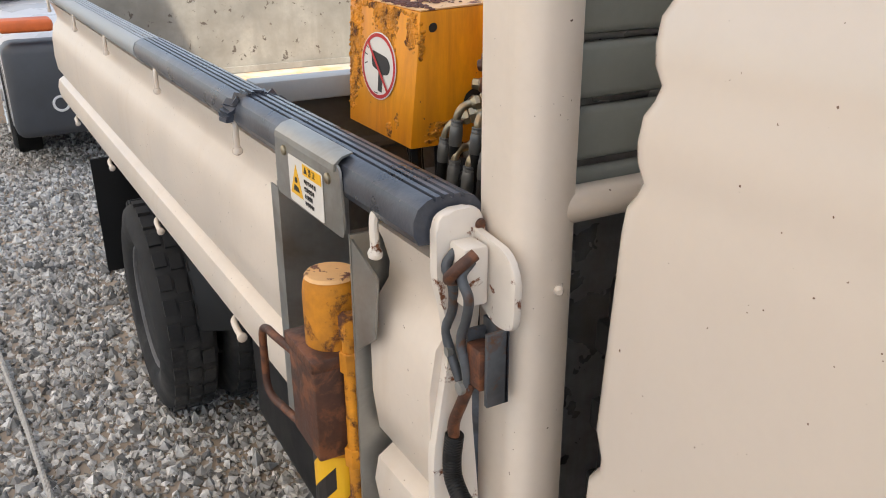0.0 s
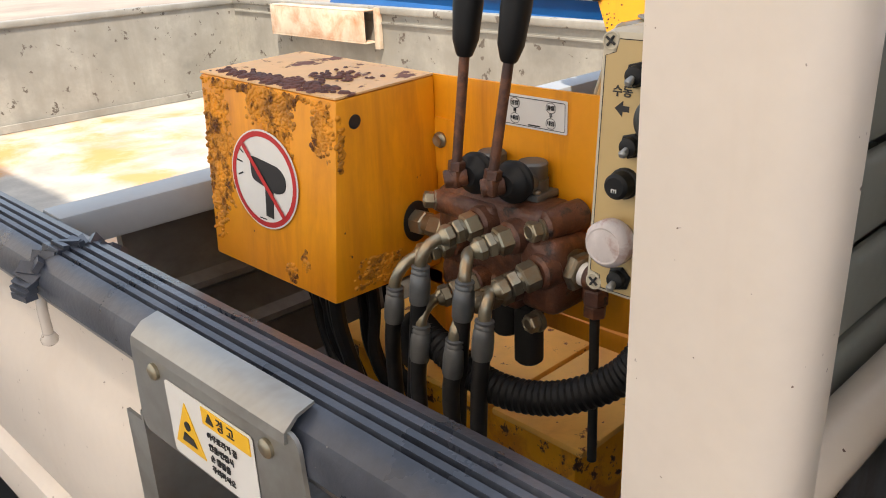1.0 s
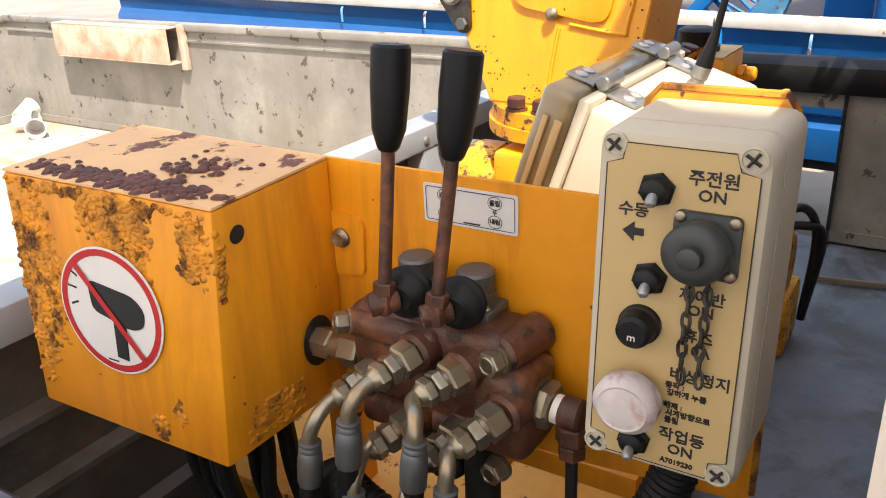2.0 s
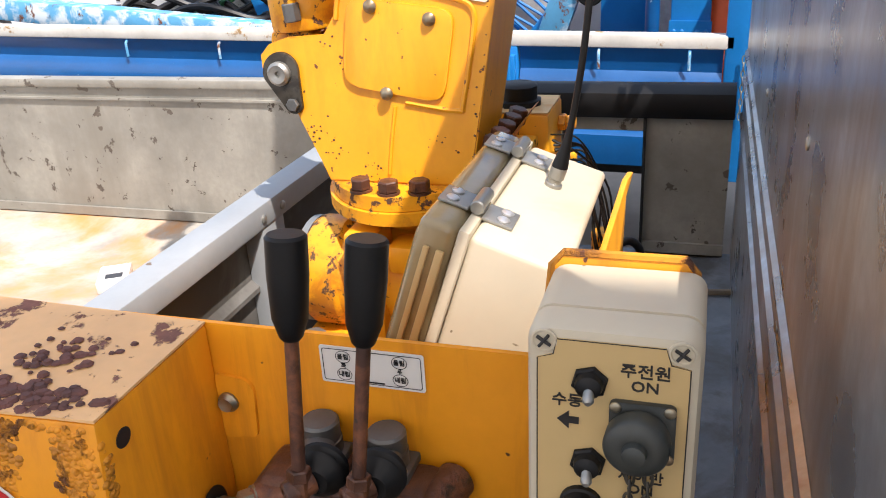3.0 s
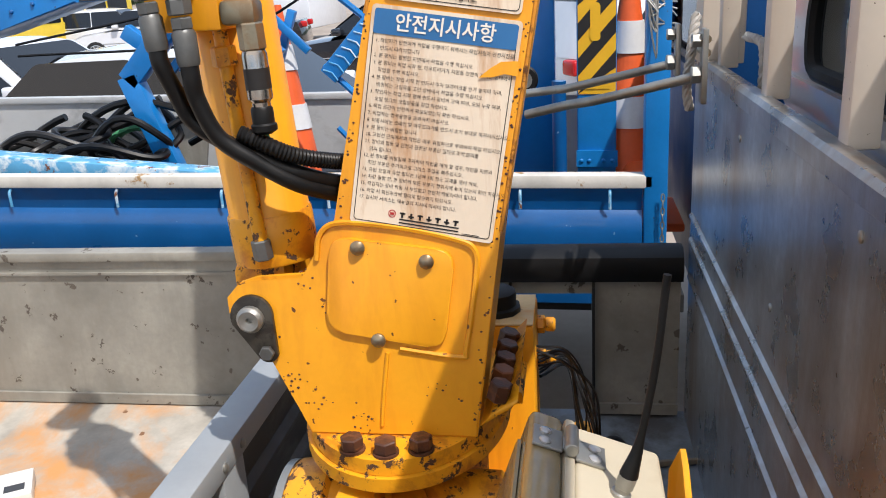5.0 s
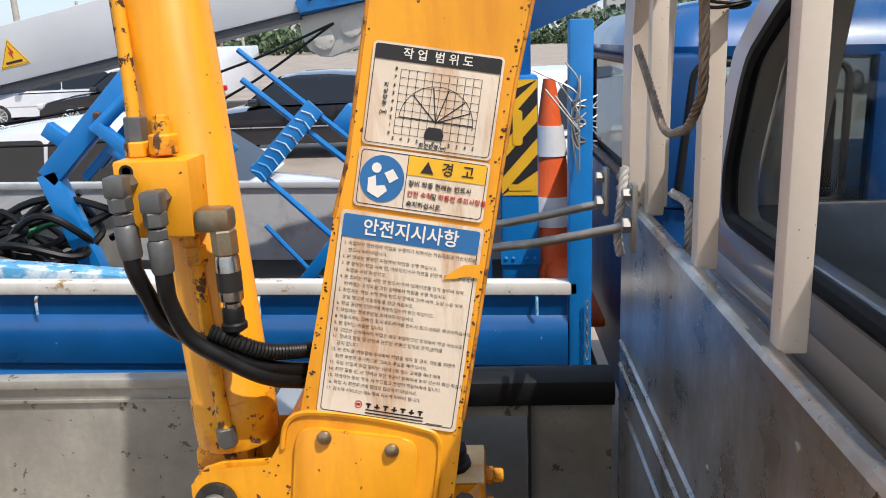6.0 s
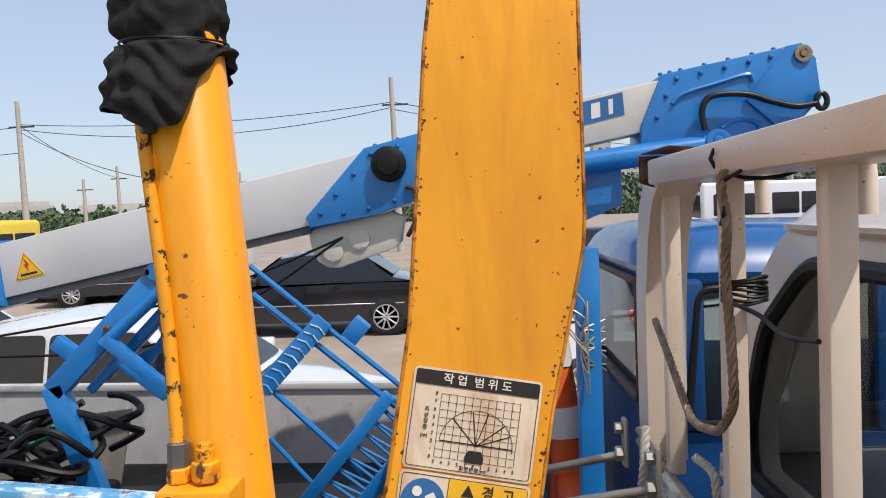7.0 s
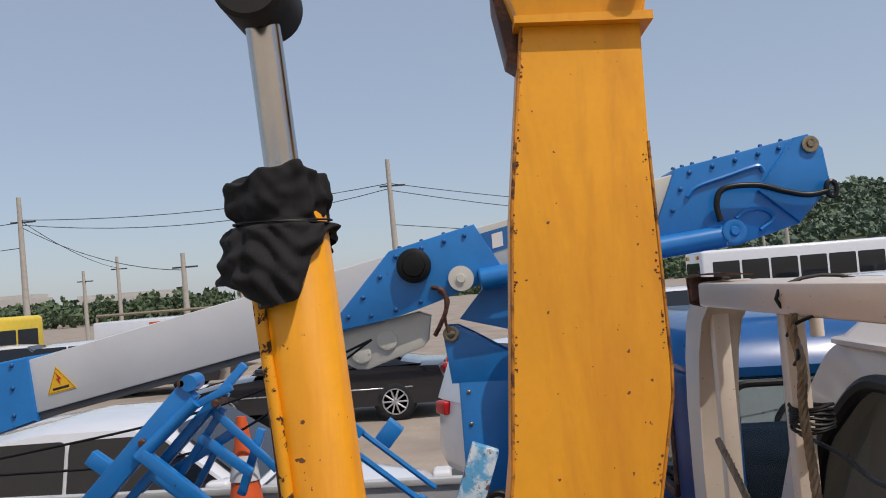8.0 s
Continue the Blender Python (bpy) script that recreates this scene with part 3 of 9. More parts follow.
for y in (0.80, 1.46, 2.12, 2.83):
    bm = BM()
    tube(bm, curve([(0.025, y, 0.757), (0.004, y - 0.005, 0.745), (0.0, y - 0.03, 0.738), (0.0, y - 0.06, 0.733)], 4), 0.0065, 10)
    lathe(bm, (0.0, y - 0.058, 0.7335), (0.0, -1, -0.1), [(0, 0.006), (0.002, 0.0095), (0.008, 0.0095), (0.011, 0.005)], 12)
    part("lower_hook", bm, M["white"], near_gate, "white lower lashing hook")

# steel frame of the jack opening in the gate
frame_near = part("jack_opening_frame", join(BM(), prism(BM(), smooth_poly([(-0.019, 0.182, 1.206), (-0.019, 0.398, 1.206), (-0.019, 0.402, 1.150), (-0.019, 0.402, 1.118), (-0.019, 0.176, 1.120)], 0.012, 4), (0.003, 0, 0))), M["steel"], truck, "bent galvanised steel plate over the opening")
bm = BM()
extrude_profile(bm, [(-0.022, 1.198), (-0.021, 1.206), (-0.011, 1.2145), (0.003, 1.2180), (0.003, 1.2160), (-0.010, 1.212), (-0.0185, 1.204), (-0.019, 1.198)], 0.192, 0.390, 1)
part("plate_fold", bm, M["steel"], frame_near)
bm = BM()
box(bm, -0.018, 0.085, 0.405, 0.409, 0.74, 1.13)
part("jamb", bm, M["steel"], frame_near, "grey steel jamb")
bm = BM()
box(bm, -0.018, -0.015, 0.409, 0.436, 0.74, 1.12)
part("jamb", bm, M["steel"], frame_near, "grey steel jamb")
bm = BM()
box(bm, -0.018, 0.10, 0.163, 0.167, 0.74, 1.13)
part("jamb", bm, M["steel"], frame_near, "grey steel jamb")
bm = BM()
prism(bm, [(-0.017, 0.163, 1.125), (-0.017, 0.104, 1.10), (-0.017, 0.115, 1.02), (-0.017, 0.163, 0.98)], (0.003, 0, 0))
part("jamb", bm, M["steel"], frame_near, "grey steel jamb")
for y in (0.242, 0.394):
    bm = BM()
    screw(bm, (-0.019, 0.216 if y < 0.3 else 0.363, 1.184), (-1, 0, 0), 0.007, 0.005)
    part("rivet", bm, M["zinc"], frame_near)
# warning label on the plate
mlab = basis((-0.0196, 0.348, 1.122), (0, -1, 0.0), (0, 0, 1))
warn = part("warning_label", flat(mlab, rounded(0.0, 0.115, 0.0, 0.062, 0.004)), M["labelwhite"], frame_near, "white warning label with yellow triangle")
part("print", join(flat(mlab @ Matrix.Translation((0, 0, 0.0008)), [(0.052, 0.046), (0.112, 0.046), (0.112, 0.060), (0.052, 0.060)]), flat(mlab @ Matrix.Translation((0, 0, 0.0008)), [(0.006, 0.012), (0.048, 0.012), (0.027, 0.052)])), M["inkyellow"], warn, smooth=0)
bm = flat(mlab @ Matrix.Translation((0, 0, 0.0016)), [(0.018, 0.018), (0.038, 0.018), (0.034, 0.024), (0.022, 0.026)])
join(bm, flat(mlab @ Matrix.Translation((0, 0, 0.0016)), ring_pts(0.028, 0.033, 0.004, n=12)))
join(bm, text_bm("▲ 경 고", 0.011, mlab @ Matrix.Translation((0.057, 0.053, 0.0016))))
for k, s in enumerate(("아우트리거 접", "인출/인입시", "손 물림을", "주의하시오")):
    join(bm, text_bm(s, 0.0066, mlab @ Matrix.Translation((0.056, 0.038 - 0.0095 * k, 0.0016))))
part("print", bm, M["ink"], warn, smooth=0)

BEND.clear()

# ---- outrigger jack in the opening ----
jack = thing("outrigger_jack", (0.0, 0.240, 0.0), "rusty orange hydraulic outrigger leg behind the gate", "outrigger")
bm = BM()
lathe(bm, (0.0, 0.240, 0.34), (0, 0, 1), [(0, 0.037), (0.692, 0.037), (0.705, 0.035), (0.712, 0.031)], 28)
part("cylinder", bm, M["rust_orange"], jack, "orange cylinder with heavy rust")
bm = BM()
lathe(bm, (0.0, 0.240, 1.052), (0, 0, 1), [(0, 0.034), (0.004, 0.031)], 28)
part("cap", bm, M["orange_top"], jack, "faded orange cap")
bm = BM()
box(bm, -0.046, 0.05, 0.196, 0.292, 0.812, 0.955, 0.004)
box(bm, -0.050, 0.05, 0.192, 0.296, 0.944, 0.962, 0.003)
part("clamp", bm, M["rust"], jack, "brown rusted clamp bracket")
bm = BM()
tube(bm, curve([(-0.04, 0.288, 0.930), (-0.05, 0.34, 0.933), (-0.05, 0.375, 0.928), (-0.052, 0.392, 0.915), (-0.052, 0.395, 0.87), (-0.052, 0.394, 0.83), (-0.05, 0.378, 0.815), (-0.045, 0.34, 0.815), (-0.04, 0.288, 0.82)], 5), 0.006, 10)
part("handle", bm, M["rust"], jack, "bent rusty rod handle")
bm = BM()
rod(bm, (0.0, 0.186, 0.60), (0.0, 0.186, 0.99), 0.010, seg=14)
for z in (0.72, 0.80, 0.94):
    hexa(bm, (0.0, 0.186, z), (0.0, 0.186, z + 0.03), 0.014)
hexa(bm, (0.0, 0.186, 0.99), (0.0, 0.186, 1.02), 0.013)
part("hydraulic_line", bm, M["rust_orange"], jack, "orange hydraulic pipe with hexagon nuts")
bm = BM()
n = 14
for k in range(n):
    a0, a1 = radians(150 + 120 * k / n), radians(150 + 120 * (k + 1) / n)
    q = [Vector((0.0 + 0.0376 * math.cos(a), 0.240 + 0.0376 * math.sin(a), z)) for a, z in ((a0, 0.60), (a1, 0.60), (a1, 0.803), (a0, 0.803))]
    bm.faces.new([bm.verts.new(v) for v in q])
part("warning_band", bm, M["inkyellow"], jack, "yellow band with black stripes")
bm = BM()
for s in range(3):
    for k in range(6):
        a0, a1 = radians(165 + 12 * k), radians(165 + 12 * (k + 1))
        z0 = 0.625 + 0.075 * s + 0.009 * k
        q = [Vector((0.0 + 0.0381 * math.cos(a), 0.240 + 0.0381 * math.sin(a), z)) for a, z in ((a0, z0), (a1, z0 + 0.009), (a1, z0 + 0.044), (a0, z0 + 0.035))]
        bm.faces.new([bm.verts.new(v) for v in q])
part("stripes", bm, M["ink"], jack)
bm = BM()
box(bm, -0.06, 0.06, 0.18, 0.30, 0.0, 0.03, 0.008)
rod(bm, (0.0, 0.240, 0.03), (0.0, 0.240, 0.36), 0.026)
part("foot", bm, M["dark"], jack)
jack.location = jack.location + Vector((-0.012, 0.0, 0.008))

# ---- corner pillar, latch ----
bm = BM()
extr = [(0.066, 0.008), (0.064, -0.046)] + [(0.088 - 0.024 * math.cos(radians(15 * k)), -0.048 - 0.024 * math.sin(radians(15 * k))) for k in range(7)] + [(0.107, -0.072), (0.130, -0.060), (0.130, 0.008)]
rings = []
for z in (0.62, 2.19):
    rings.append([bm.verts.new((x, y, z)) for x, y in extr])
for k in range(len(extr)):
    bm.faces.new((rings[0][k], rings[0][(k + 1) % len(extr)], rings[1][(k + 1) % len(extr)], rings[1][k]))
bm.faces.new(rings[1])
bm.faces.new(rings[0][::-1])
pillar = part("corner_pillar", bm, M["white"], truck, "beige white corner pillar with scratches")
bm = BM()
prism(bm, smooth_poly([(0.048, 0.004, 1.192), (0.048, -0.064, 1.186), (0.048, -0.084, 1.168), (0.048, -0.082, 1.108), (0.048, -0.050, 1.102), (0.048, 0.000, 1.125)], 0.012, 4), (0.008, 0, 0), 0.0015)
part("latch_plate", bm, M["white_rust"], truck, "white latch plate with rust at its edge")
bm = BM()
box(bm, 0.020, 0.047, -0.040, -0.008, 1.122, 1.184, 0.004)
part("latch_block", bm, M["white_rust"], truck, "white box bracket with rusty corners")
latch = thing("gate_latch", (0.05, -0.03, 0.9), "grey and rusty lever latch holding the gate to the pillar", "latch")
bm = BM()
box(bm, 0.030, 0.054, -0.066, -0.060, 1.015, 1.095, 0.001)
box(bm, 0.030, 0.054, -0.030, -0.024, 1.015, 1.085, 0.001)
box(bm, 0.050, 0.055, -0.066, -0.024, 1.015, 1.095, 0.001)
part("bracket", bm, M["latchgrey"], latch, "grey folded bracket")
for dy in (0.0, 0.030):
    bm = BM()
    tube(bm, curve([(0.026, -0.012 - dy, 1.165), (0.016, -0.010 - dy, 1.15), (0.018, -0.02 - dy, 1.13), (0.024, -0.008 - dy * 0.9, 1.10), (0.022, 0.002 - dy, 1.075), (0.024, -0.004 - dy, 1.05), (0.028, -0.016 - dy * 0.6, 1.022)], 5), 0.0052, 10)
    part("link", bm, M["latchgrey"], latch, "grey bent link rod")
bm = BM()
tube(bm, curve([(0.028, -0.045, 1.172), (0.010, -0.043, 1.160), (0.008, -0.03, 1.145), (0.03, -0.024, 1.14)], 5), 0.0062, 10)
part("hook", bm, M["rust"], latch, "rusty hook")
bm = BM()
box(bm, 0.026, 0.045, -0.058, -0.032, 1.03, 1.075, 0.002)
tube(bm, curve([(0.03, -0.035, 1.03), (0.024, -0.026, 1.00), (0.022, -0.014, 0.97), (0.024, -0.012, 0.94)], 5), 0.0065, 10)
part("lever", bm, M["rust"], latch, "rusted lever")
bm = BM()
tube(bm, fine(curve([(0.024, -0.012, 0.955), (0.022, -0.010, 0.925), (0.02, -0.016, 0.905), (0.018, -0.034, 0.893), (0.018, -0.046, 0.889)], 6), 0.002), 0.0100, 12, ripple=0.0007)
part("grip", bm, M["black"], latch, "black ribbed rubber grip")
bm = BM()
lathe(bm, (0.024, -0.030, 1.022), (-1, 0, 0), [(0, 0.007), (0.006, 0.007), (0.007, 0.004)], 14)
part("rivet", bm, M["steel"], latch)
bm = BM()
lathe(bm, (0.024, -0.005, 1.052), (-1, 0, 0), [(0, 0.005), (0.006, 0.005)], 12)
part("rivet", bm, M["steel"], latch)
bm = BM()
rod(bm, (0.118, -0.060, 1.140), (0.106, -0.074, 1.138), 0.003)
lathe(bm, (0.106, -0.072, 1.138), (-0.4, -0.9, -0.1), [(0, 0.004), (0.004, 0.0055), (0.008, 0.003)], 12)
part("stub_hook", bm, M["cab"], truck, "white stub hook")

latch.location = latch.location + Vector((-0.002, -0.004, 0.010))

# ---- headboard ----
bm = BM()
box(bm, 0.131, 1.785, -0.012, 0.004, FL - 0.02, 1.60)
head = part("headboard", bm, M["headin"], truck, "worn bare steel headboard sheet")
bm = BM()
for z in (1.140, 1.222, 1.276):
    bm = BM()
    prism(bm, [(0.165, 0.0045, z - 0.008), (0.165, 0.010, z - 0.003), (0.165, 0.010, z + 0.003), (0.165, 0.0045, z + 0.008)], (1.60, 0, 0))
    part("rib", bm, M["headin"], head)
bm = BM()
prism(bm, [(0.145, 0.0045, 1.575), (0.145, 0.010, 1.580), (0.145, 0.011, 1.602), (0.145, 0.006, 1.609), (0.145, -0.011, 1.609), (0.145, -0.011, 1.602), (0.145, 0.0045, 1.6015)], (1.63, 0, 0))
part("top_fold", bm, M["headin"], head)
for z0, z1 in ((1.184, 1.239), (1.246, 1.301), (1.308, 1.363), (1.370, 1.598)):
    bm = BM()
    box(bm, 0.132, 1.77, -0.026, -0.013, z0, z1, 0.008, 3)
    part("front_panel", bm, M["headout"], head, "grey green ribbed front sheet")
bm = BM()
rod(bm, (0.10, -0.049, 1.213), (1.75, -0.049, 1.213), 0.0185, seg=18)
part("cross_tube", bm, M["white"], head, "beige cross tube")
for x, z in ((0.55, 1.44), (0.75, 1.55), (1.05, 1.36), (1.3, 1.53), (0.62, 1.24)):
    bm = BM()
    screw(bm, (x, 0.004, z), (0, 1, 0), 0.006, 0.003)
    part("rivet", bm, M["steel"], head)
# guard above the headboard
for x, y in ((0.868, -0.024), (1.20, -0.019), (1.576, -0.021)):
    bm = BM()
    box(bm, x - 0.0155, x + 0.0155, y - 0.0155, y + 0.0155, 1.604, 2.15, 0.003)
    part("guard_post", bm, M["white"], truck, "white square guard post")
bm = BM()
box(bm, 0.10, 1.50, -0.085, 0.034, 2.146, 2.190, 0.005)
part("guard_top_rail", bm, M["white"], truck, "white top rail with scratches")
bm = BM()
pts = [(1.50, 2.192), (1.56, 2.19), (1.64, 2.165), (1.70, 2.11), (1.735, 2.03), (1.75, 1.93), (1.755, 1.80), (1.755, 1.60), (1.665, 1.60), (1.662, 1.80), (1.650, 1.95), (1.62, 2.05), (1.58, 2.115), (1.53, 2.145), (1.50, 2.15)]
prism(bm, [(x, -0.066, z) for x, z in pts], (0, 0.078, 0), 0.004)
part("corner_gusset", bm, M["white"], truck, "white curved corner pillar of the guard")
bm = BM()
prism(bm, [(1.545, -0.04, 2.195), (1.575, 0.035, 2.20), (1.54, 0.04, 2.15), (1.56, -0.03, 2.13)], (0.004, 0, 0.002))
prism(bm, [(1.38, -0.03, 2.200), (1.57, -0.03, 2.202), (1.575, 0.03, 2.204), (1.40, 0.02, 2.206)], (0, 0, 0.002))
part("bent_flap", bm, M["rust"], truck, "torn rusty sheet flap")
for x in (1.31, 0.963):
    bm = BM()
    tube(bm, curve([(x - 0.02, -0.03, 2.155), (x, -0.085, 2.157), (x + 0.012, -0.103, 2.145), (x + 0.012, -0.105, 2.092)], 5), 0.011, 12)
    part("bar_hook", bm, M["white"], truck, "white bent bar hook")

# ---- far side gate, tailgate, partition ----
bm = BM()
fy0, fy1 = 0.213, 0.39
prof = gate_profile(1)
extrude_profile(bm, prof, 0.022, fy0, 2)
extrude_profile(bm, prof, fy1, 3.22, 12)
far_gate = part("side_gate", bm, M["bedgrey"], truck, "scuffed grey inner side gate")
bm = BM()
for y0, y1 in ((0.022, fy0), (fy1, 3.21)):
    box(bm, 1.766, 1.774, y0, y1, FL + 0.004, 1.19)
    box(bm, 1.757, 1.7655, y0, y1, FL + 0.004, FL + 0.03)
part("inner_sheet", bm, M["bedgrey"], far_gate, "scuffed grey inner sheet")
bm = BM()
box(bm, 1.755, 1.80, 0.64, 3.21, 1.184, 1.208, 0.004)
box(bm, 1.758, 1.7655, 0.67, 3.2, 1.150, 1.156)
part("top_fold", bm, M["bedgrey"], far_gate)
bm = BM()
extrude_profile(bm, [(1.742, 1.135), (1.734, 1.16), (1.742, 1.19), (1.765, 1.204), (1.80, 1.204), (1.83, 1.195), (1.845, 1.17), (1.84, 1.135), (1.79, 1.128)], 0.02, 0.635, 4)
part("edge_pad", bm, M["black"], far_gate, "black rubber edge pad")
bm = BM()
box(bm, 1.764, 1.80, fy0, fy1, 1.10, 1.135)
part("lintel", bm, M["bedgrey"], far_gate)
bm = BM()
box(bm, 1.75, 1.80, fy0 - 0.006, fy0, FL, 1.13)
part("jamb", bm, M["dark"], far_gate)
bm = BM()
box(bm, 1.75, 1.80, fy1, fy1 + 0.006, FL, 1.13)
part("jamb", bm, M["dark"], far_gate)
bm = BM()
box(bm, 0.05, 1.78, 3.21, 3.24, FL - 0.02, 1.20)
box(bm, 0.06, 1.77, 3.195, 3.208, FL + 0.002, FL + 0.03)
box(bm, 0.05, 1.78, 3.20, 3.25, 1.18, 1.205, 0.005)
part("tailgate", bm, M["bedgrey"], truck, "scuffed grey tailgate")
bracket = thing("rusty_bracket", (1.74, 2.5, 1.08), "rust stained cream steel channel bolted to the gate wall", "bracket")
cream_rust = paint("rust stained cream paint", (0.62, 0.52, 0.40), 0.6, vary=0.1, second=(0.42, 0.16, 0.06), second_amt=0.6, second_scale=9, second_sharp=0.3)
for nm, q in (("lower_flange", (1.70, 1.764, 2.22, 2.82, 1.082, 1.086)), ("web", (1.70, 1.703, 2.22, 2.82, 1.0865, 1.1955)), ("upper_flange", (1.70, 1.764, 2.22, 2.82, 1.196, 1.200)), ("end_plate", (1.744, 1.764, 2.195, 2.219, 1.06, 1.206))):
    bm = BM()
    box(bm, *q, 0.001)
    part(nm, bm, cream_rust, bracket)
# partition between crane pit and bed
PY = 0.708
bm = BM()
box(bm, 0.045, 1.755, PY - 0.006, PY + 0.046, 1.180, 1.218, 0.003)
part_rail = part("partition_rail", bm, M["bluegrey"], truck, "blue grey painted cross rail")
bm = BM()
box(bm, 0.12, 1.75, PY + 0.03, PY + 0.045, FL, 1.186)
part("partition_sheet", bm, M["brownpanel"], part_rail, "dark ribbed partition sheet")
for z in (0.90, 1.0, 1.08):
    bm = BM()
    prism(bm, [(0.12, PY + 0.029, z - 0.014), (0.12, PY + 0.016, z - 0.004), (0.12, PY + 0.016, z + 0.004), (0.12, PY + 0.029, z + 0.014)], (1.62, 0, 0))
    part("rib", bm, M["brownpanel"], part_rail)
for x in (0.93,):
    bm = BM()
    box(bm, x - 0.035, x + 0.035, PY - 0.004, PY + 0.03, FL, 1.188, 0.004)
    part("partition_post", bm, M["bluegrey"], part_rail)
bm = BM()
for x in (0.90, 0.96, 0.40):
    bm = BM()
    screw(bm, (x, PY - 0.006, 1.196), (0, -1, 0), 0.007, 0.004)
    part("rivet", bm, M["steel"], part_rail)

# ---- wheels and undersides ----
def wheel(name, at, r, w, parent, rim=0.58, tread=30):
    x, y, z = at
    bm = BM()
    lathe(bm, (x, y, z), (1, 0, 0), [(0.03, r * rim), (0.01, r * (rim + 0.06)), (0.0, r * 0.80), (0.012, r * 0.94), (0.03, r * 0.985), (w * 0.5, r), (w - 0.03, r * 0.985), (w - 0.012, r * 0.94), (w, r * 0.80), (w - 0.01, r * (rim + 0.06)), (w - 0.03, r * rim)], 40)
    wh = part(name, bm, M["tyre"], parent, "black worn truck tyre")
    bm = BM()
    for k in range(tread):
        a = 2 * math.pi * k / tread
        for s in (0.25, 0.5, 0.75):
            c = Vector((x + w * s, y + math.cos(a + s) * r * 0.99, z + math.sin(a + s) * r * 0.99))
            box(bm, -w * 0.1, w * 0.1, -0.022, 0.022, -0.004, 0.008, m=Matrix.Translation(c) @ Euler((a + s - math.pi / 2, 0, 0)).to_matrix().to_4x4())
    part("tread", bm, M["tyre"], wh)
    bm = BM()
    lathe(bm, (x + 0.05, y, z), (1, 0, 0), [(0.0, r * 0.22), (0.0, r * 0.3), (0.05, r * 0.40), (0.03, r * 0.50), (-0.03, r * rim * 1.01), (-0.028, r * rim * 0.98), (0.06, r * 0.5), (0.08, 0.02)], 32)
    part("rim", bm, paint("dull grey steel rim", (0.12, 0.12, 0.125), 0.55, vary=0.2, scale=15), wh)
    return wh


wheel("wheel", (-0.055, 1.86, 0.335), 0.335, 0.17, truck)
wheel("wheel", (0.135, 1.86, 0.335), 0.335, 0.17, truck)
wheel("wheel", (1.60, 1.86, 0.335), 0.335, 0.17, truck)
wheel("wheel", (0.06, -1.45, 0.335), 0.335, 0.17, truck)
bm = BM()
tube(bm, [(0.12, 1.86 + 0.39 * math.cos(radians(a)), 0.335 + 0.39 * math.sin(radians(a))) for a in range(20, 175, 8)], 0.16, 10, flat=0.03)
part("mudguard", bm, M["black"], truck, "black plastic mudguard")
bm = BM()
box(bm, -0.085, 0.33, 2.36, 2.37, 0.28, 0.70)
part("mud_flap", bm, M["black"], truck, "black rubber mud flap")
bm = BM()
box(bm, 0.10, 0.45, 0.55, 1.15, 0.30, 0.66, 0.04, 4)
part("fuel_tank", bm, M["black"], truck, "black tank under the bed")
bm = BM()
box(bm, 0.15, 0.60, -0.155, -0.085, 0.55, 1.155, 0.018, 3)
for k in range(6):
    box(bm, 0.140, 0.155, -0.150, -0.09, 0.62 + k * 0.09, 0.655 + k * 0.09, 0.004)
part("air_intake", bm, M["black"], truck, "black ribbed air intake duct")

# ---- own cab ----
def cab_shell(y0, y1, x0, x1, z0, z1, r, rings, lean=0.0):
    """A rounded box, made as stacked rounded outlines that shrink to the roof."""
    bm = BM()
    out = []
    for z, ins in rings:
        q = rounded(x0 + ins, x1 - ins, y0 + ins, y1 - ins, r, 5)
        out.append([bm.verts.new((x, y, z)) for x, y in q])
    for a, b in zip(out, out[1:]):
        for k in range(len(a)):
            bm.faces.new((a[k], a[(k + 1) % len(a)], b[(k + 1) % len(a)], b[k]))
    bm.faces.new(out[-1])
    bm.faces.new(out[0][::-1])
    return bm


CY = -0.173
rings = [(0.55, -0.004), (0.93, -0.006), (0.985, -0.004), (1.005, 0.010), (1.02, 0.010), (1.045, 0.0)]
for k in range(7):
    z = 1.085 + 0.075 * k
    if k > 1:
        rings += [(z, -0.001), (z + 0.020, 0.0), (z + 0.034, 0.010), (z + 0.046, 0.014), (z + 0.060, 0.003)]
rings = [q for q in rings if q[0] < 1.50] + [(1.515, 0.0), (1.56, 0.002)]
bm = BM()
out = []
for z, ins in rings:
    q = rounded(0.076 + 0.22 * max(0.0, z - 1.06) ** 2, 1.85, -1.65, CY, 0.022, 5)
    out.append([bm.verts.new((x, y - (ins - 0.032 * max(0.0, 1.32 - z) if y > CY - 0.03 else 0), z)) for x, y in q])
for a, b in zip(out, out[1:]):
    for k in range(len(a)):
        bm.faces.new((a[k], a[(k + 1) % len(a)], b[(k + 1) % len(a)], b[k]))
bm.faces.new(out[-1])
bm.faces.new(out[0][::-1])
cab = part("cab_body", bm, M["cab"], truck, "white lower cab with a stamped rear wall")
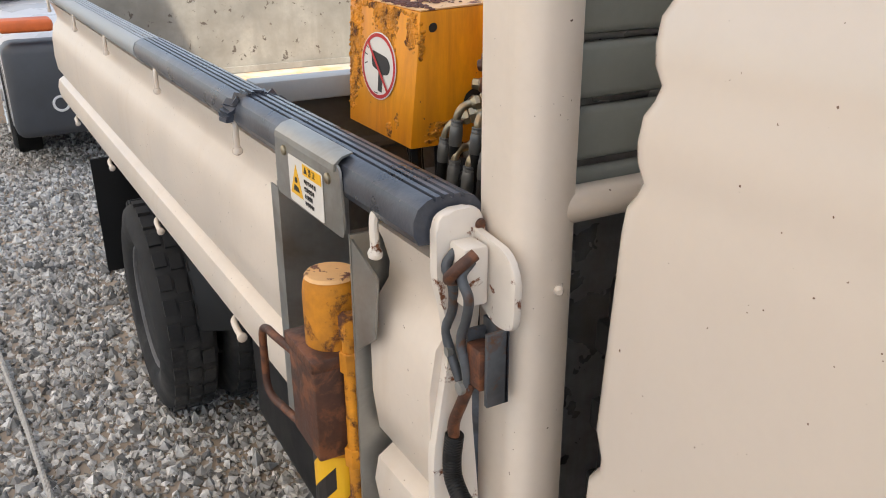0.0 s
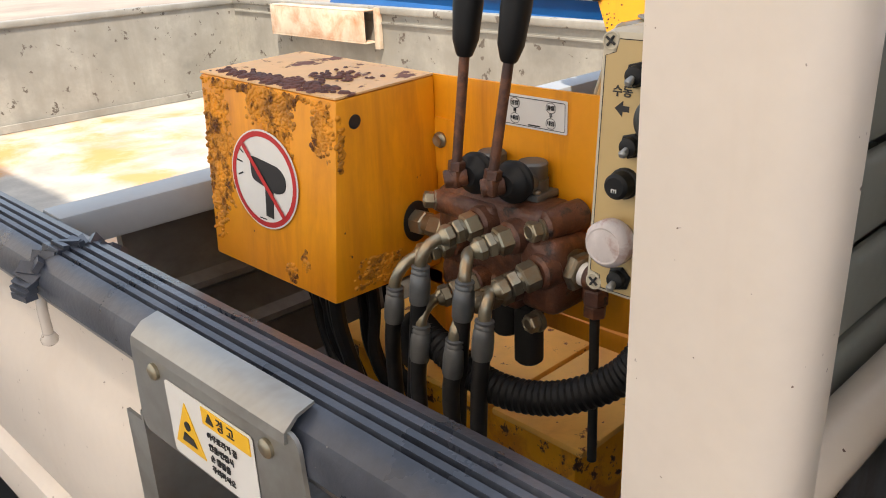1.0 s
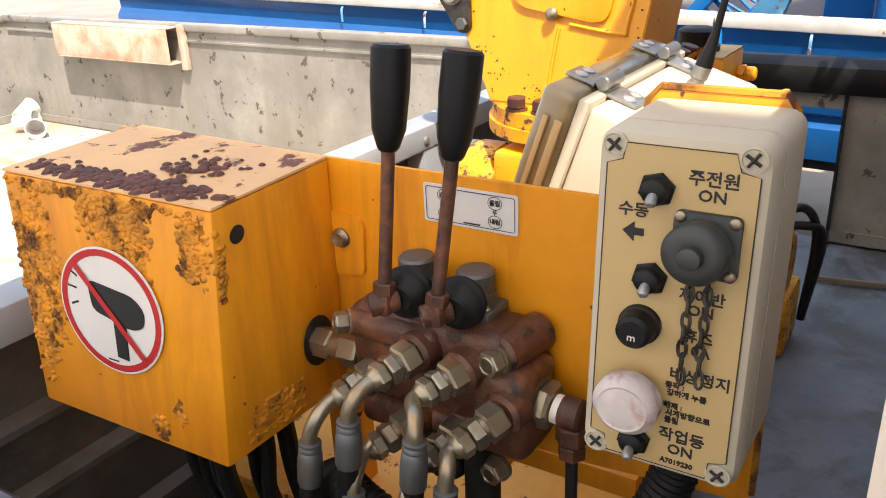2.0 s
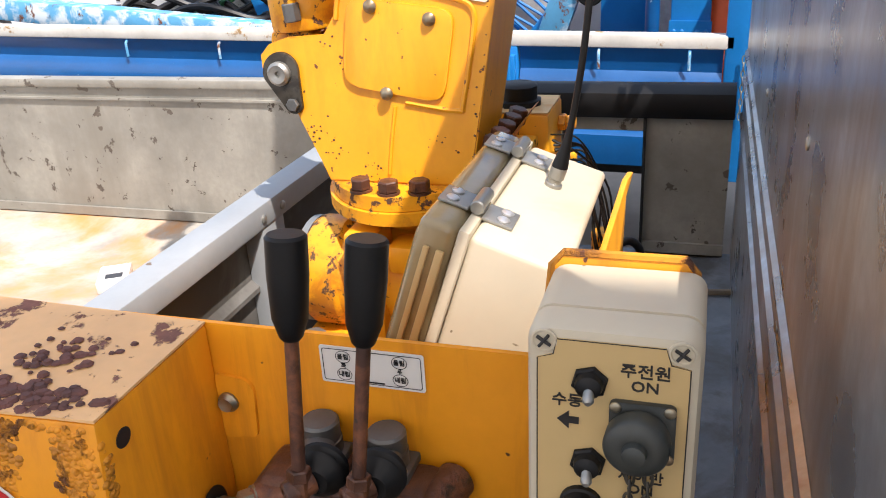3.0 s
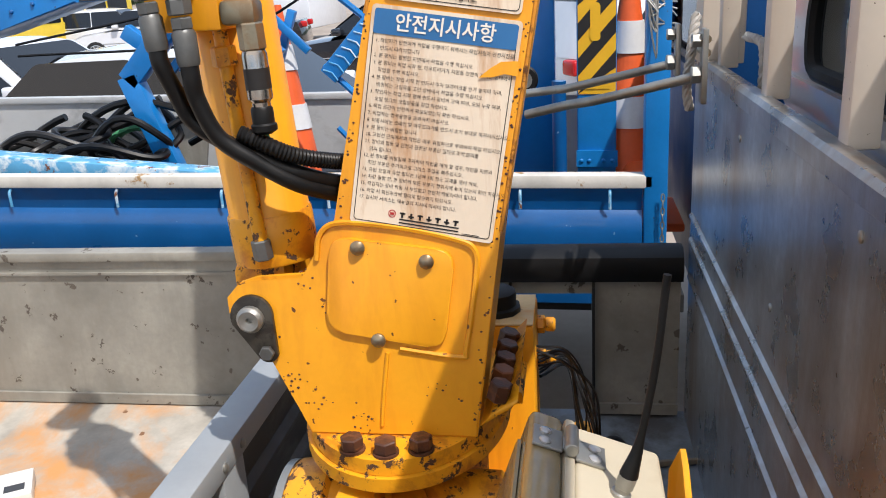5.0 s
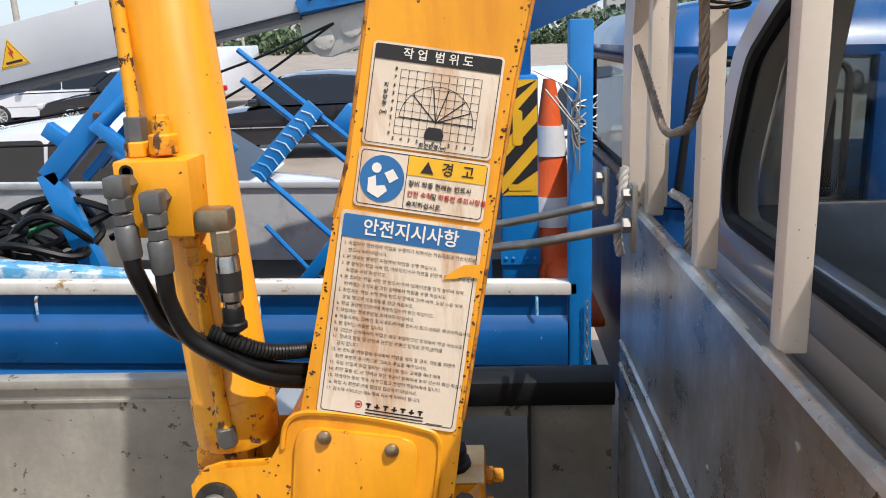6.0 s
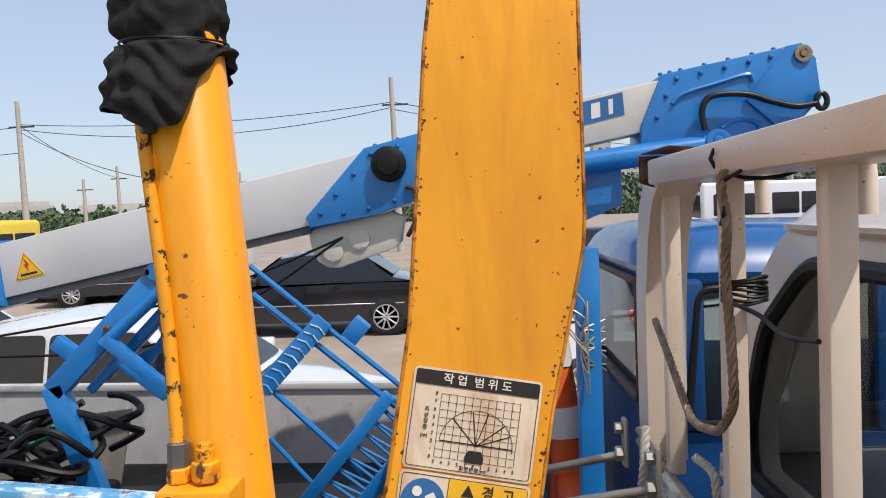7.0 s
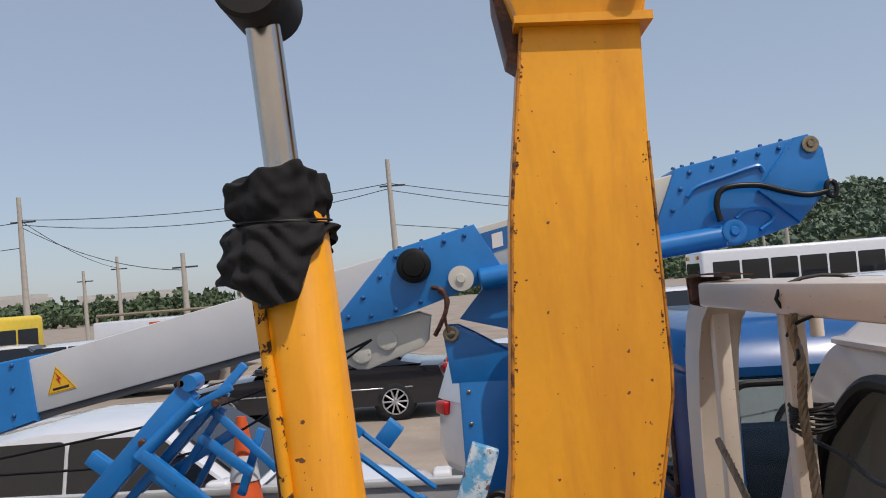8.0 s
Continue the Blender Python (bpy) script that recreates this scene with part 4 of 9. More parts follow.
# rear frame round the window, rounded to the roof
OUT = [(0.131, 1.56), (1.85, 1.56), (1.83, 1.66), (1.68, 1.89), (1.56, 2.06), (0.38, 2.06), (0.27, 1.89), (0.158, 1.66)]
WIN = [(0.32, 1.588), (1.60, 1.588), (1.610, 1.68), (1.525, 1.865), (1.38, 2.008), (0.56, 2.008), (0.415, 1.865), (0.315, 1.68)]
po = smooth_poly([(x, z, 0) for x, z in OUT], 0.06, 5)
pi_ = smooth_poly([(x, z, 0) for x, z in WIN], 0.06, 5)
bm = BM()
lay = [[bm.verts.new((p.x, y - 0.25 * max(0.0, p.y - 1.9) * dz, p.y)) for p in q] for q, y, dz in ((po, CY - 0.012, 1), (po, CY - 0.10, 1), (pi_, CY - 0.05, 1), (pi_, CY - 0.001, 1))]
for a, b in zip(lay, lay[1:] + lay[:1]):
    for k in range(len(a)):
        bm.faces.new((a[k], a[(k + 1) % len(a)], b[(k + 1) % len(a)], b[k]))
part("rear_frame", bm, M["cab"], cab, "white rounded rear window frame")
bm = cab_shell(-1.50, CY - 0.035, 0.36, 1.58, 2.0, 2.2, 0.09, [(2.052, 0.010), (2.060, -0.004), (2.068, -0.004), (2.072, 0.012), (2.10, 0.035), (2.13, 0.08), (2.152, 0.15), (2.168, 0.25), (2.175, 0.38)])
part("roof", bm, M["cab"], cab, "white rounded cab roof with a rain gutter")
bm = BM()
tube(bm, [Vector((p.x, CY + 0.003 - 0.25 * max(0.0, p.y - 1.9), p.y)) for p in pi_ + pi_[:1]], 0.015, 8)
part("window_seal", bm, M["black"], cab, "black rubber window seal")
bm = BM()
bm.faces.new([bm.verts.new((p.x, CY - 0.012 - 0.25 * max(0.0, p.y - 1.9), p.y)) for p in pi_])
pane = part("rear_window", bm, M["thinglass"], cab, "clear rear window", smooth=0)
pane.visible_shadow = False
bm = BM()
box(bm, 0.12, 1.82, -1.60, -0.19, 1.562, 1.572)
part("interior_shelf", bm, M["vinyl"], cab, "dark cab interior")
for xa in (0.36, 1.02):
    bm = BM()
    prism(bm, [(xa, -0.45, 1.45), (xa + 0.46, -0.45, 1.45), (xa + 0.42, -0.48, 1.76), (xa + 0.06, -0.48, 1.76)], (0, -0.10, 0), 0.03, 3)
    box(bm, xa + 0.12, xa + 0.34, -0.56, -0.47, 1.79, 1.93, 0.03, 3)
    part("seat_back", bm, M["vinyl"], cab, "grey brown seat back with headrest")
bm = BM()
box(bm, 0.14, 1.78, -1.60, -1.25, 1.50, 1.66, 0.05, 3)
part("dashboard", bm, M["black"], cab)
bm = BM()
tube(bm, [Vector((0.55 + 0.19 * math.cos(a), -1.12 + 0.09 * math.sin(a), 1.72 + 0.15 * math.sin(a))) for a in [2 * math.pi * k / 24 for k in range(25)]], 0.014, 8)
part("steering_wheel", bm, M["black"], cab)
bm = BM()
for xa, xb in ((0.140, 0.38), (1.83, 1.56)):
    for ya, yb, w in ((-0.80, -0.78, 0.09), (-1.62, -1.38, 0.07)):
        s = 0.05 if xa < 1 else -0.05
        bm = BM()
        prism(bm, [(xa, ya, 1.55), (xa, ya + w, 1.55), (xb, yb + w, 2.065), (xb, yb, 2.065)], (s, 0, 0), 0.006)
        part("door_pillar", bm, M["cab"], cab)
    bm = BM()
    prism(bm, [(xa, -0.40, 1.55), (xa, CY - 0.10, 1.55), (xb, CY - 0.10, 2.065), (xb, -0.36, 2.065)], (0.03 if xa < 1 else -0.03, 0, 0), 0.006)
    part("rear_quarter", bm, M["cab"], cab, "white rear quarter panel")
    bm = BM()
    tube(bm, [(xa + (0.02 if xa < 1 else -0.02), -0.40, 1.56), (xa + (0.02 if xa < 1 else -0.02), -0.76, 1.56)], 0.014, 8)
    part("window_seal", bm, M["black"], cab, "black rubber window seal")

# ---- the crane ----
crane = thing("truck_crane", (0.95, 0.45, FL), "orange yellow folding crane with chipped paint bolted in the bed", "crane")


def bx(z):
    """Depth of the boom's near face at a height."""
    return 0.87 + 0.125 * (z - 1.40)


def face(y, z, off=0.0):
    return Vector((bx(z) - off, y, z))


bm = BM()
box(bm, 0.335, 1.18, 0.225, 0.575, 0.82, 1.015, 0.006)
base = part("base_frame", bm, M["yellow_chip"], crane, "orange base frame with worn paint")
bm = BM()
box(bm, 0.305, 0.68, 0.195, 0.311, 1.016, 1.024, 0.002)
part("deck_plate", bm, M["deck"], base, "dusty orange deck plate coloured lighter for skylight")
bm = BM()
box(bm, 0.305, 0.68, 0.317, 0.578, 1.016, 1.024, 0.002)
part("deck_plate", bm, M["deck"], base, "dusty orange deck plate coloured lighter for skylight")
bm = BM()
box(bm, 0.755, 1.16, 0.27, 0.603, 1.016, 1.058, 0.008)
part("foot_plate", bm, M["yellow_chip"], base)
for x, y in ((0.785, 0.570), (0.785, 0.30), (0.775, 0.424)):
    bm = BM()
    lathe(bm, (x, y, 1.058), (0, 0, 1), [(0, 0.020), (0.004, 0.020)], 20)
    hexa(bm, (x, y, 1.062), (x, y, 1.080), 0.016, 0.3)
    part("foundation_bolt", bm, M["steel"], base, "grey hexagon bolt")
# slewing housing
bm = BM()
lathe(bm, (0.885, 0.325, 1.130), (0, 1, 0), [(0, 0.060), (0.01, 0.072), (0.115, 0.074), (0.165, 0.074), (0.215, 0.074), (0.222, 0.080), (0.265, 0.080), (0.271, 0.076)], 32)
slew = part("slew_housing", bm, M["yellow_chip"], crane, "round yellow slewing gear housing")
bm = BM()
box(bm, 0.795, 0.86, 0.470, 0.518, 1.145, 1.226, 0.008)
box(bm, 0.805, 0.86, 0.418, 0.462, 1.165, 1.208, 0.01)
box(bm, 0.80, 0.96, 0.470, 0.484, 1.06, 1.12, 0.004)
part("lug", bm, M["yellow"], slew)
bm = BM()
lathe(bm, (0.885, 0.596, 1.130), (0, 1, 0), [(0, 0.078), (0.010, 0.078), (0.014, 0.070), (0.020, 0.02)], 32)
part("end_cover", bm, M["steel"], slew, "grey end cover")
bm = BM()
hexa(bm, (0.85, 0.612, 1.148), (0.85, 0.625, 1.148), 0.010)
part("bolt", bm, M["steel"], slew)
bm = BM()
lathe(bm, (0.965, 0.457, 1.06), (0, 0, 1), [(0, 0.10), (0.115, 0.10), (0.125, 0.090), (0.172, 0.090)], 32)
part("turning_neck", bm, M["yellow_chip"], crane, "worn greasy turning neck")
bm = BM()
lathe(bm, (0.965, 0.457, 1.212), (0, 0, 1), [(0, 0.090), (0.006, 0.096), (0.014, 0.090)], 32)
part("grease_ring", bm, M["dark"], crane)
# flange
bm = BM()
pts = []
for k in range(30):
    a = radians(80 + 200 * k / 29)
    pts.append((0.975 + 0.180 * math.cos(a), 0.457 + 0.130 * math.sin(a), 1.240))
pts += [(1.00, 0.312, 1.240), (1.10, 0.312, 1.240), (1.10, 0.59, 1.240)]
prism(bm, pts, (0, 0, 0.017), 0.004)
pts = [(x + 0.006 if x < 1 else x, 0.457 + (y - 0.457) * 0.97, 1.258) for x, y, z in pts]
prism(bm, pts, (0, 0, 0.019), 0.004)
flange = part("flange", bm, M["yellow_chip"], crane, "round yellow bolted flange")
for a, x, y in ((118, 0.822, 0.4945), (146, 0.817, 0.4545), (174, 0.826, 0.4155)):
    p = Vector((x, y, 1.277))
    bm = BM()
    lathe(bm, p, (0, 0, 1), [(0, 0.015), (0.003, 0.015)], 18)
    hexa(bm, p + Vector((0, 0, 0.003)), p + Vector((0, 0, 0.018)), 0.0135, a)
    part("bolt", bm, M["rust"], flange, "brown hexagon bolt")
bm = BM()
prism(bm, [(0.86, 0.352, 1.288), (0.86, 0.318, 1.31), (0.88, 0.318, 1.325), (1.06, 0.318, 1.325), (1.06, 0.352, 1.288)], (0, -0.012, 0.016), 0.003)
part("side_flange", bm, M["yellow_chip"], flange)
for k in range(5):
    p = Vector((0.872 + 0.036 * k, 0.332, 1.318))
    bm = BM()
    hexa(bm, p, p + Vector((0, -0.006, 0.022)), 0.0135, 0.2 * k)
    part("bolt", bm, M["rust"], flange, "brown hexagon bolt")

# boom
outline = [(0.610, 1.462), (0.630, 1.456), (0.643, 1.442), (0.642, 1.424), (0.632, 1.408), (0.600, 1.382), (0.553, 1.277), (0.355, 1.277), (0.322, 1.516), (0.256, 1.886), (0.214, 2.065), (0.211, 2.10), (0.207, 2.38), (0.199, 2.545), (0.352, 2.552), (0.386, 2.30), (0.390, 2.25), (0.412, 1.985), (0.441, 1.816), (0.460, 1.750), (0.506, 1.530), (0.528, 1.512), (0.534, 1.488), (0.548, 1.466)]
DEEP = 0.135
bm = BM()
a = [bm.verts.new(face(y, z)) for y, z in outline]
b = [bm.verts.new(face(y, z) + Vector((DEEP, 0, 0))) for y, z in outline]
f0, f1 = bm.faces.new(a[::-1]), bm.faces.new(b)
for k in range(len(a)):
    if k not in (23, 0, 1, 2, 3, 4):
        bm.faces.new((a[k], a[(k + 1) % len(a)], b[(k + 1) % len(a)], b[k]))
bmesh.ops.bevel(bm, geom=list(f0.edges), offset=0.0025, segments=2, affect="EDGES")
boom = part("boom", bm, M["yellow"], crane, "orange yellow box boom with rust chips on its edges")
# second cheek plate inside, which carries the pin
bm = BM()
lobe = [q for q in outline[:7]] + [(0.52, 1.288), (0.49, 1.50)] + outline[21:]
prism(bm, [face(y, z, -0.012) for y, z in lobe], (0.006, 0, 0))
part("cheek_plate", bm, M["yellow_chip"], boom)
# weld seam of the lower doubler
bm = BM()
tube(bm, curve([face(0.532, 1.486, 0.001), face(0.525, 1.516, 0.001), face(0.50, 1.528, 0.001), face(0.43, 1.521, 0.001), face(0.372, 1.508, 0.001), face(0.352, 1.497, 0.001), face(0.350, 1.47, 0.001), face(0.364, 1.385, 0.001), face(0.372, 1.374, 0.001), face(0.44, 1.383, 0.001)], 6), 0.0035, 6)
tube(bm, curve([face(0.455, 1.378, 0.001), face(0.462, 1.33, 0.001), face(0.466, 1.29, 0.001)], 5), 0.0025, 6)
part("weld_seam", bm, M["yellow"], boom)
# inspection cover
bm = BM()
cov = smooth_poly([face(0.514, 1.514, 0.0), face(0.372, 1.496, 0.0), face(0.388, 1.384, 0.0), face(0.524, 1.406, 0.0)], 0.022, 6)
prism(bm, cov, (-0.006, 0, 0), 0.0015)
cover = part("inspection_cover", bm, M["yellow"], boom, "yellow cover plate held by three screws")
for y, z in ((0.481, 1.502), (0.404, 1.486), (0.463, 1.396)):
    bm = BM()
    p = face(y, z, 0.006)
    lathe(bm, p, (-1, 0, 0), [(0, 0.0075), (0.003, 0.0085), (0.005, 0.0085), (0.009, 0.004), (0.0092, 0.0015)], 16)
    part("screw", bm, M["zinc"], cover, "cross head screw")
# pin with its keeper plate
bm = BM()
keeper = [face(y, z, 0.001) for y, z in ring_pts(0.613, 1.421, 0.026, n=20, a0=-20, a1=200)] + [face(y, z, 0.001) for y, z in ring_pts(0.596, 1.380, 0.013, n=10, a0=200, a1=340)]
prism(bm, keeper, (-0.006, 0, 0), 0.0012)
keep = part("pin_keeper", bm, M["grease"], boom, "dark greasy pin keeper plate")
bm = BM()
lathe(bm, face(0.613, 1.420, 0.007), (-1, 0, 0), [(0, 0.016), (0.006, 0.016), (0.008, 0.013), (0.010, 0.012), (0.008, 0.004), (0.004, 0.003)], 24)
part("pin", bm, M["steel"], keep, "steel pivot pin")
bm = BM()
hexa(bm, face(0.596, 1.380, 0.007), face(0.596, 1.380, 0.014), 0.009)
part("bolt", bm, M["crimp"], keep)
# rim of flaked paint along the boom's edges
bm = BM()
for q in (outline[8:13], outline[14:20]):
    tube(bm, fine([face(y, z, -0.001) for y, z in q], 0.02), 0.0026, 6)
part("edge_bead", bm, M["rust_orange"], boom, "rusty flaked boom edge")
# collar at the top
bm = BM()
q = [(0.195, 2.545), (0.358, 2.552), (0.372, 2.60), (0.36, 2.90), (0.18, 2.90), (0.188, 2.58)]
prism(bm, [face(y, z, 0.012) for y, z in q], (DEEP + 0.024, 0, 0), 0.006)
prism(bm, [face(y, z, 0.018) for y, z in ((0.186, 2.536), (0.362, 2.546), (0.362, 2.556), (0.186, 2.548))], (DEEP + 0.03, 0, 0))
collar = part("collar", bm, M["yellow"], boom, "yellow boom collar")
bm = BM()
prism(bm, [face(y, z, -0.03) for y, z in ((0.352, 2.50), (0.372, 2.515), (0.385, 2.60), (0.385, 2.90), (0.352, 2.90))], (0.08, 0, 0), 0.004)
part("collar_cheek", bm, M["rust"], collar, "rust brown cheek plate")
bm = BM()
rod(bm, face(0.212, 2.585, 0.035), face(0.212, 2.585, -0.1), 0.016)
part("collar_pin", bm, M["yellow_chip"], collar)

# lift cylinder
cyl0, cyl1 = Vector((0.935, 0.606, 1.462)), Vector((0.945, 0.661, 2.245))
bm = BM()
n = (cyl1 - cyl0).length
lathe(bm, cyl0, cyl1 - cyl0, [(0, 0.046), (0.004, 0.050), (0.06, 0.050), (0.062, 0.0485), (n + 0.066, 0.0485), (n + 0.070, 0.046)], 40)
ram = part("lift_cylinder", bm, M["yellow"], crane, "yellow hydraulic lift cylinder")
bm = BM()
lathe(bm, cyl0 + (cyl1 - cyl0).normalized() * 0.001, cyl1 - cyl0, [(0, 0.0495), (0.003, 0.0512), (0.058, 0.0512), (0.061, 0.0495)], 40)
part("end_collar", bm, M["yellow_chip"], ram, "chipped lower collar")
bm = BM()
box(bm, 0.90, 0.965, 0.585, 0.655, 1.39, 1.464, 0.012)
part("cylinder_eye", bm, M["yellow_chip"], ram, "greasy cylinder eye")
ax = (cyl1 - cyl0).normalized()
bm = BM()
rod(bm, cyl1 - ax * 0.02 + Vector((0, -0.002, 0)), cyl1 + ax * 0.345 + Vector((0, -0.003, 0)), 0.0220, seg=28)
part("piston_rod", bm, M["chrome"], ram, "shiny stained piston rod")
bm = BM()
e = cyl1 + ax * 0.352 + Vector((0, -0.003, 0))
lathe(bm, e + Vector((-0.06, 0, 0)), (1, 0, 0), [(0, 0.040), (0.006, 0.045), (0.114, 0.045), (0.12, 0.040)], 28)
part("rod_eye", bm, M["dark"], ram, "black rod eye")
bm = BM()
tube(bm, fine(curve([(0.907, 0.699, 2.24), (0.905, 0.697, 2.2), (0.899, 0.678, 1.99), (0.886, 0.670, 1.83)], 6), 0.03), 0.0075, 10)
pipe = part("side_pipe", bm, M["pipe_chip"], ram, "chipped yellow oil pipe")
bm = BM()
tube(bm, fine([(0.917, 0.704, 2.24), (0.909, 0.688, 1.99), (0.900, 0.678, 1.83)], 0.03), 0.0032, 8)
part("side_strip", bm, M["rust"], ram)
bm = BM()
hexa(bm, (0.885, 0.669, 1.838), (0.887, 0.669, 1.866), 0.0125)
part("pipe_nut", bm, M["crimp"], pipe, "grey pipe nut")
bm = BM()
hexa(bm, (0.904, 0.689, 2.205), (0.905, 0.690, 2.23), 0.0115)
part("pipe_nut", bm, M["grease"], pipe, "greasy pipe nut")
bm = BM()
tube(bm, curve([(0.885, 0.622, 1.755), (0.882, 0.613, 1.62), (0.880, 0.604, 1.50)], 6), 0.0080, 10)
hexa(bm, (0.884, 0.619, 1.70), (0.884, 0.620, 1.722), 0.014)
part("lower_pipe", bm, M["yellow_chip"], ram, "yellow lower oil pipe")
bm = BM()
hexa(bm, (0.879, 0.602, 1.478), (0.879, 0.604, 1.502), 0.0115)
part("pipe_nut", bm, M["crimp"], ram)
bm = BM()
box(bm, 0.845, 0.915, 0.602, 0.683, 1.740, 1.823, 0.003)
blk = part("valve_block", bm, M["yellow"], ram, "yellow holding valve block")
bm = BM()
lathe(bm, (0.845, 0.668, 1.812), (-1, 0, 0), [(0, 0.0075), (0.001, 0.0075), (0.0005, 0.005), (-0.003, 0.004)], 18)
part("plug", bm, M["dark"], blk)
bm = BM()
hexa(bm, (0.882, 0.668, 1.823), (0.882, 0.668, 1.840), 0.014)
hexa(bm, (0.875, 0.636, 1.826), (0.875, 0.636, 1.848), 0.0155)
rod(bm, (0.875, 0.636, 1.848), (0.875, 0.636, 1.862), 0.010)
hexa(bm, (0.875, 0.636, 1.860), (0.875, 0.636, 1.868), 0.008)
part("valve_cap", bm, M["yellow_chip"], blk, "yellow hexagon valve cap")


def elbow_hose(parent, p, d, down, hose_pts, r=0.0085):
    """A block elbow, its nuts and crimp, and the hose that leaves it."""
    p, d, down = Vector(p), Vector(d).normalized(), Vector(down).normalized()
    bm = BM()
    hexa(bm, p, p + d * 0.016, 0.011)
    q = p + d * 0.026
    box(bm, -0.0115, 0.0115, -0.0115, 0.0115, -0.0115, 0.0115, 0.004, m=Matrix.Translation(q))
    hexa(bm, q + down * 0.010, q + down * 0.026, 0.0125)
    hexa(bm, q + down * 0.028, q + down * 0.040, 0.0115, 0.4)
    el = part("elbow", bm, M["crimp"], parent, "worn grey hydraulic elbow")
    bm = BM()
    s = q + down * 0.040
    lathe(bm, s, down, [(0, 0.010), (0.004, 0.0125), (0.032, 0.0120), (0.036, 0.011)], 12)
    part("crimp_sleeve", bm, M["crimp"], el, "crimped steel sleeve")
    bm = BM()
    tube(bm, curve([s + down * 0.03, s + down * 0.05] + [Vector(h) for h in hose_pts], 8), r, 12)
    part("hose", bm, M["rubber"], el, "black rubber hose")


elbow_hose(blk, (0.848, 0.667, 1.800), (-1, 0.1, 0), (0.0, -0.08, -1), [(0.830, 0.655, 1.680), (0.838, 0.644, 1.648), (0.845, 0.612, 1.622), (0.852, 0.580, 1.604), (0.866, 0.545, 1.583), (0.905, 0.512, 1.562), (0.97, 0.47, 1.54)], 0.0095)
elbow_hose(blk, (0.846, 0.633, 1.784), (-1, 0, 0), (0.02, -0.02, -1), [(0.825, 0.630, 1.672), (0.832, 0.616, 1.632), (0.843, 0.585, 1.603), (0.862, 0.545, 1.572), (0.905, 0.510, 1.548), (0.97, 0.47, 1.52)], 0.0095)
# pressure sensor
bm = BM()
box(bm, 0.842, 0.872, 0.563, 0.602, 1.744, 1.770, 0.006)
hexa(bm, (0.853, 0.574, 1.746), (0.853, 0.573, 1.718), 0.014)
sens = part("sensor_elbow", bm, M["zinc"], blk, "steel sensor elbow")
bm = BM()
lathe(bm, (0.853, 0.573, 1.718), (0, -0.02, -1), [(0, 0.012), (0.004, 0.0135), (0.05, 0.0135), (0.054, 0.010), (0.06, 0.010)], 24)
part("sensor_body", bm, M["chrome"], sens, "steel pressure sensor")
bm = BM()
lathe(bm, (0.853, 0.5727, 1.700), (0, -0.02, -1), [(0, 0.0138), (0.022, 0.0138)], 24)
part("sensor_label", bm, M["ink"], sens)
bm = BM()
lathe(bm, (0.853, 0.572, 1.660), (0, -0.02, -1), [(0, 0.010), (0.003, 0.012), (0.018, 0.012), (0.02, 0.014), (0.026, 0.014), (0.03, 0.008)], 18)
part("sensor_plug", bm, M["black"], sens)
bm = BM()
tube(bm, curve([(0.853, 0.571, 1.632), (0.855, 0.563, 1.615), (0.862, 0.552, 1.603)], 6), 0.0018, 6)
part("sensor_wire", bm, M["green"], sens)
bm = BM()
tube(bm, fine(curve([(0.845, 0.598, 1.633), (0.848, 0.580, 1.624), (0.858, 0.545, 1.605), (0.900, 0.510, 1.588), (0.97, 0.47, 1.57)], 8), 0.0022), 0.0085, 10, ripple=0.0012)
part("conduit", bm, M["black"], ram, "black ribbed conduit")

# cloth tied round the rod gland
wrap = thing("cloth_wrap", cyl1 + Vector((0, 0, 0.03)), "black cloth bundled and tied round the cylinder gland", "cloth")
bm = BM()
rng = random.Random(3)
rows, cols = 52, 104
CC = cyl1 + Vector((0.0, 0.004, 0))


def cloth_low(y):
    """Height of the hanging hem over the way across."""
    pts = ((0.50, 2.300), (0.590, 2.300), (0.605, 2.292), (0.631, 2.262), (0.655, 2.212), (0.69, 2.206), (0.715, 2.222), (0.738, 2.236), (0.85, 2.236))
    for (a, za), (b, zb) in zip(pts, pts[1:]):
        if a <= y <= b:
            return za + (zb - za) * (y - a) / (b - a)
    return 2.23


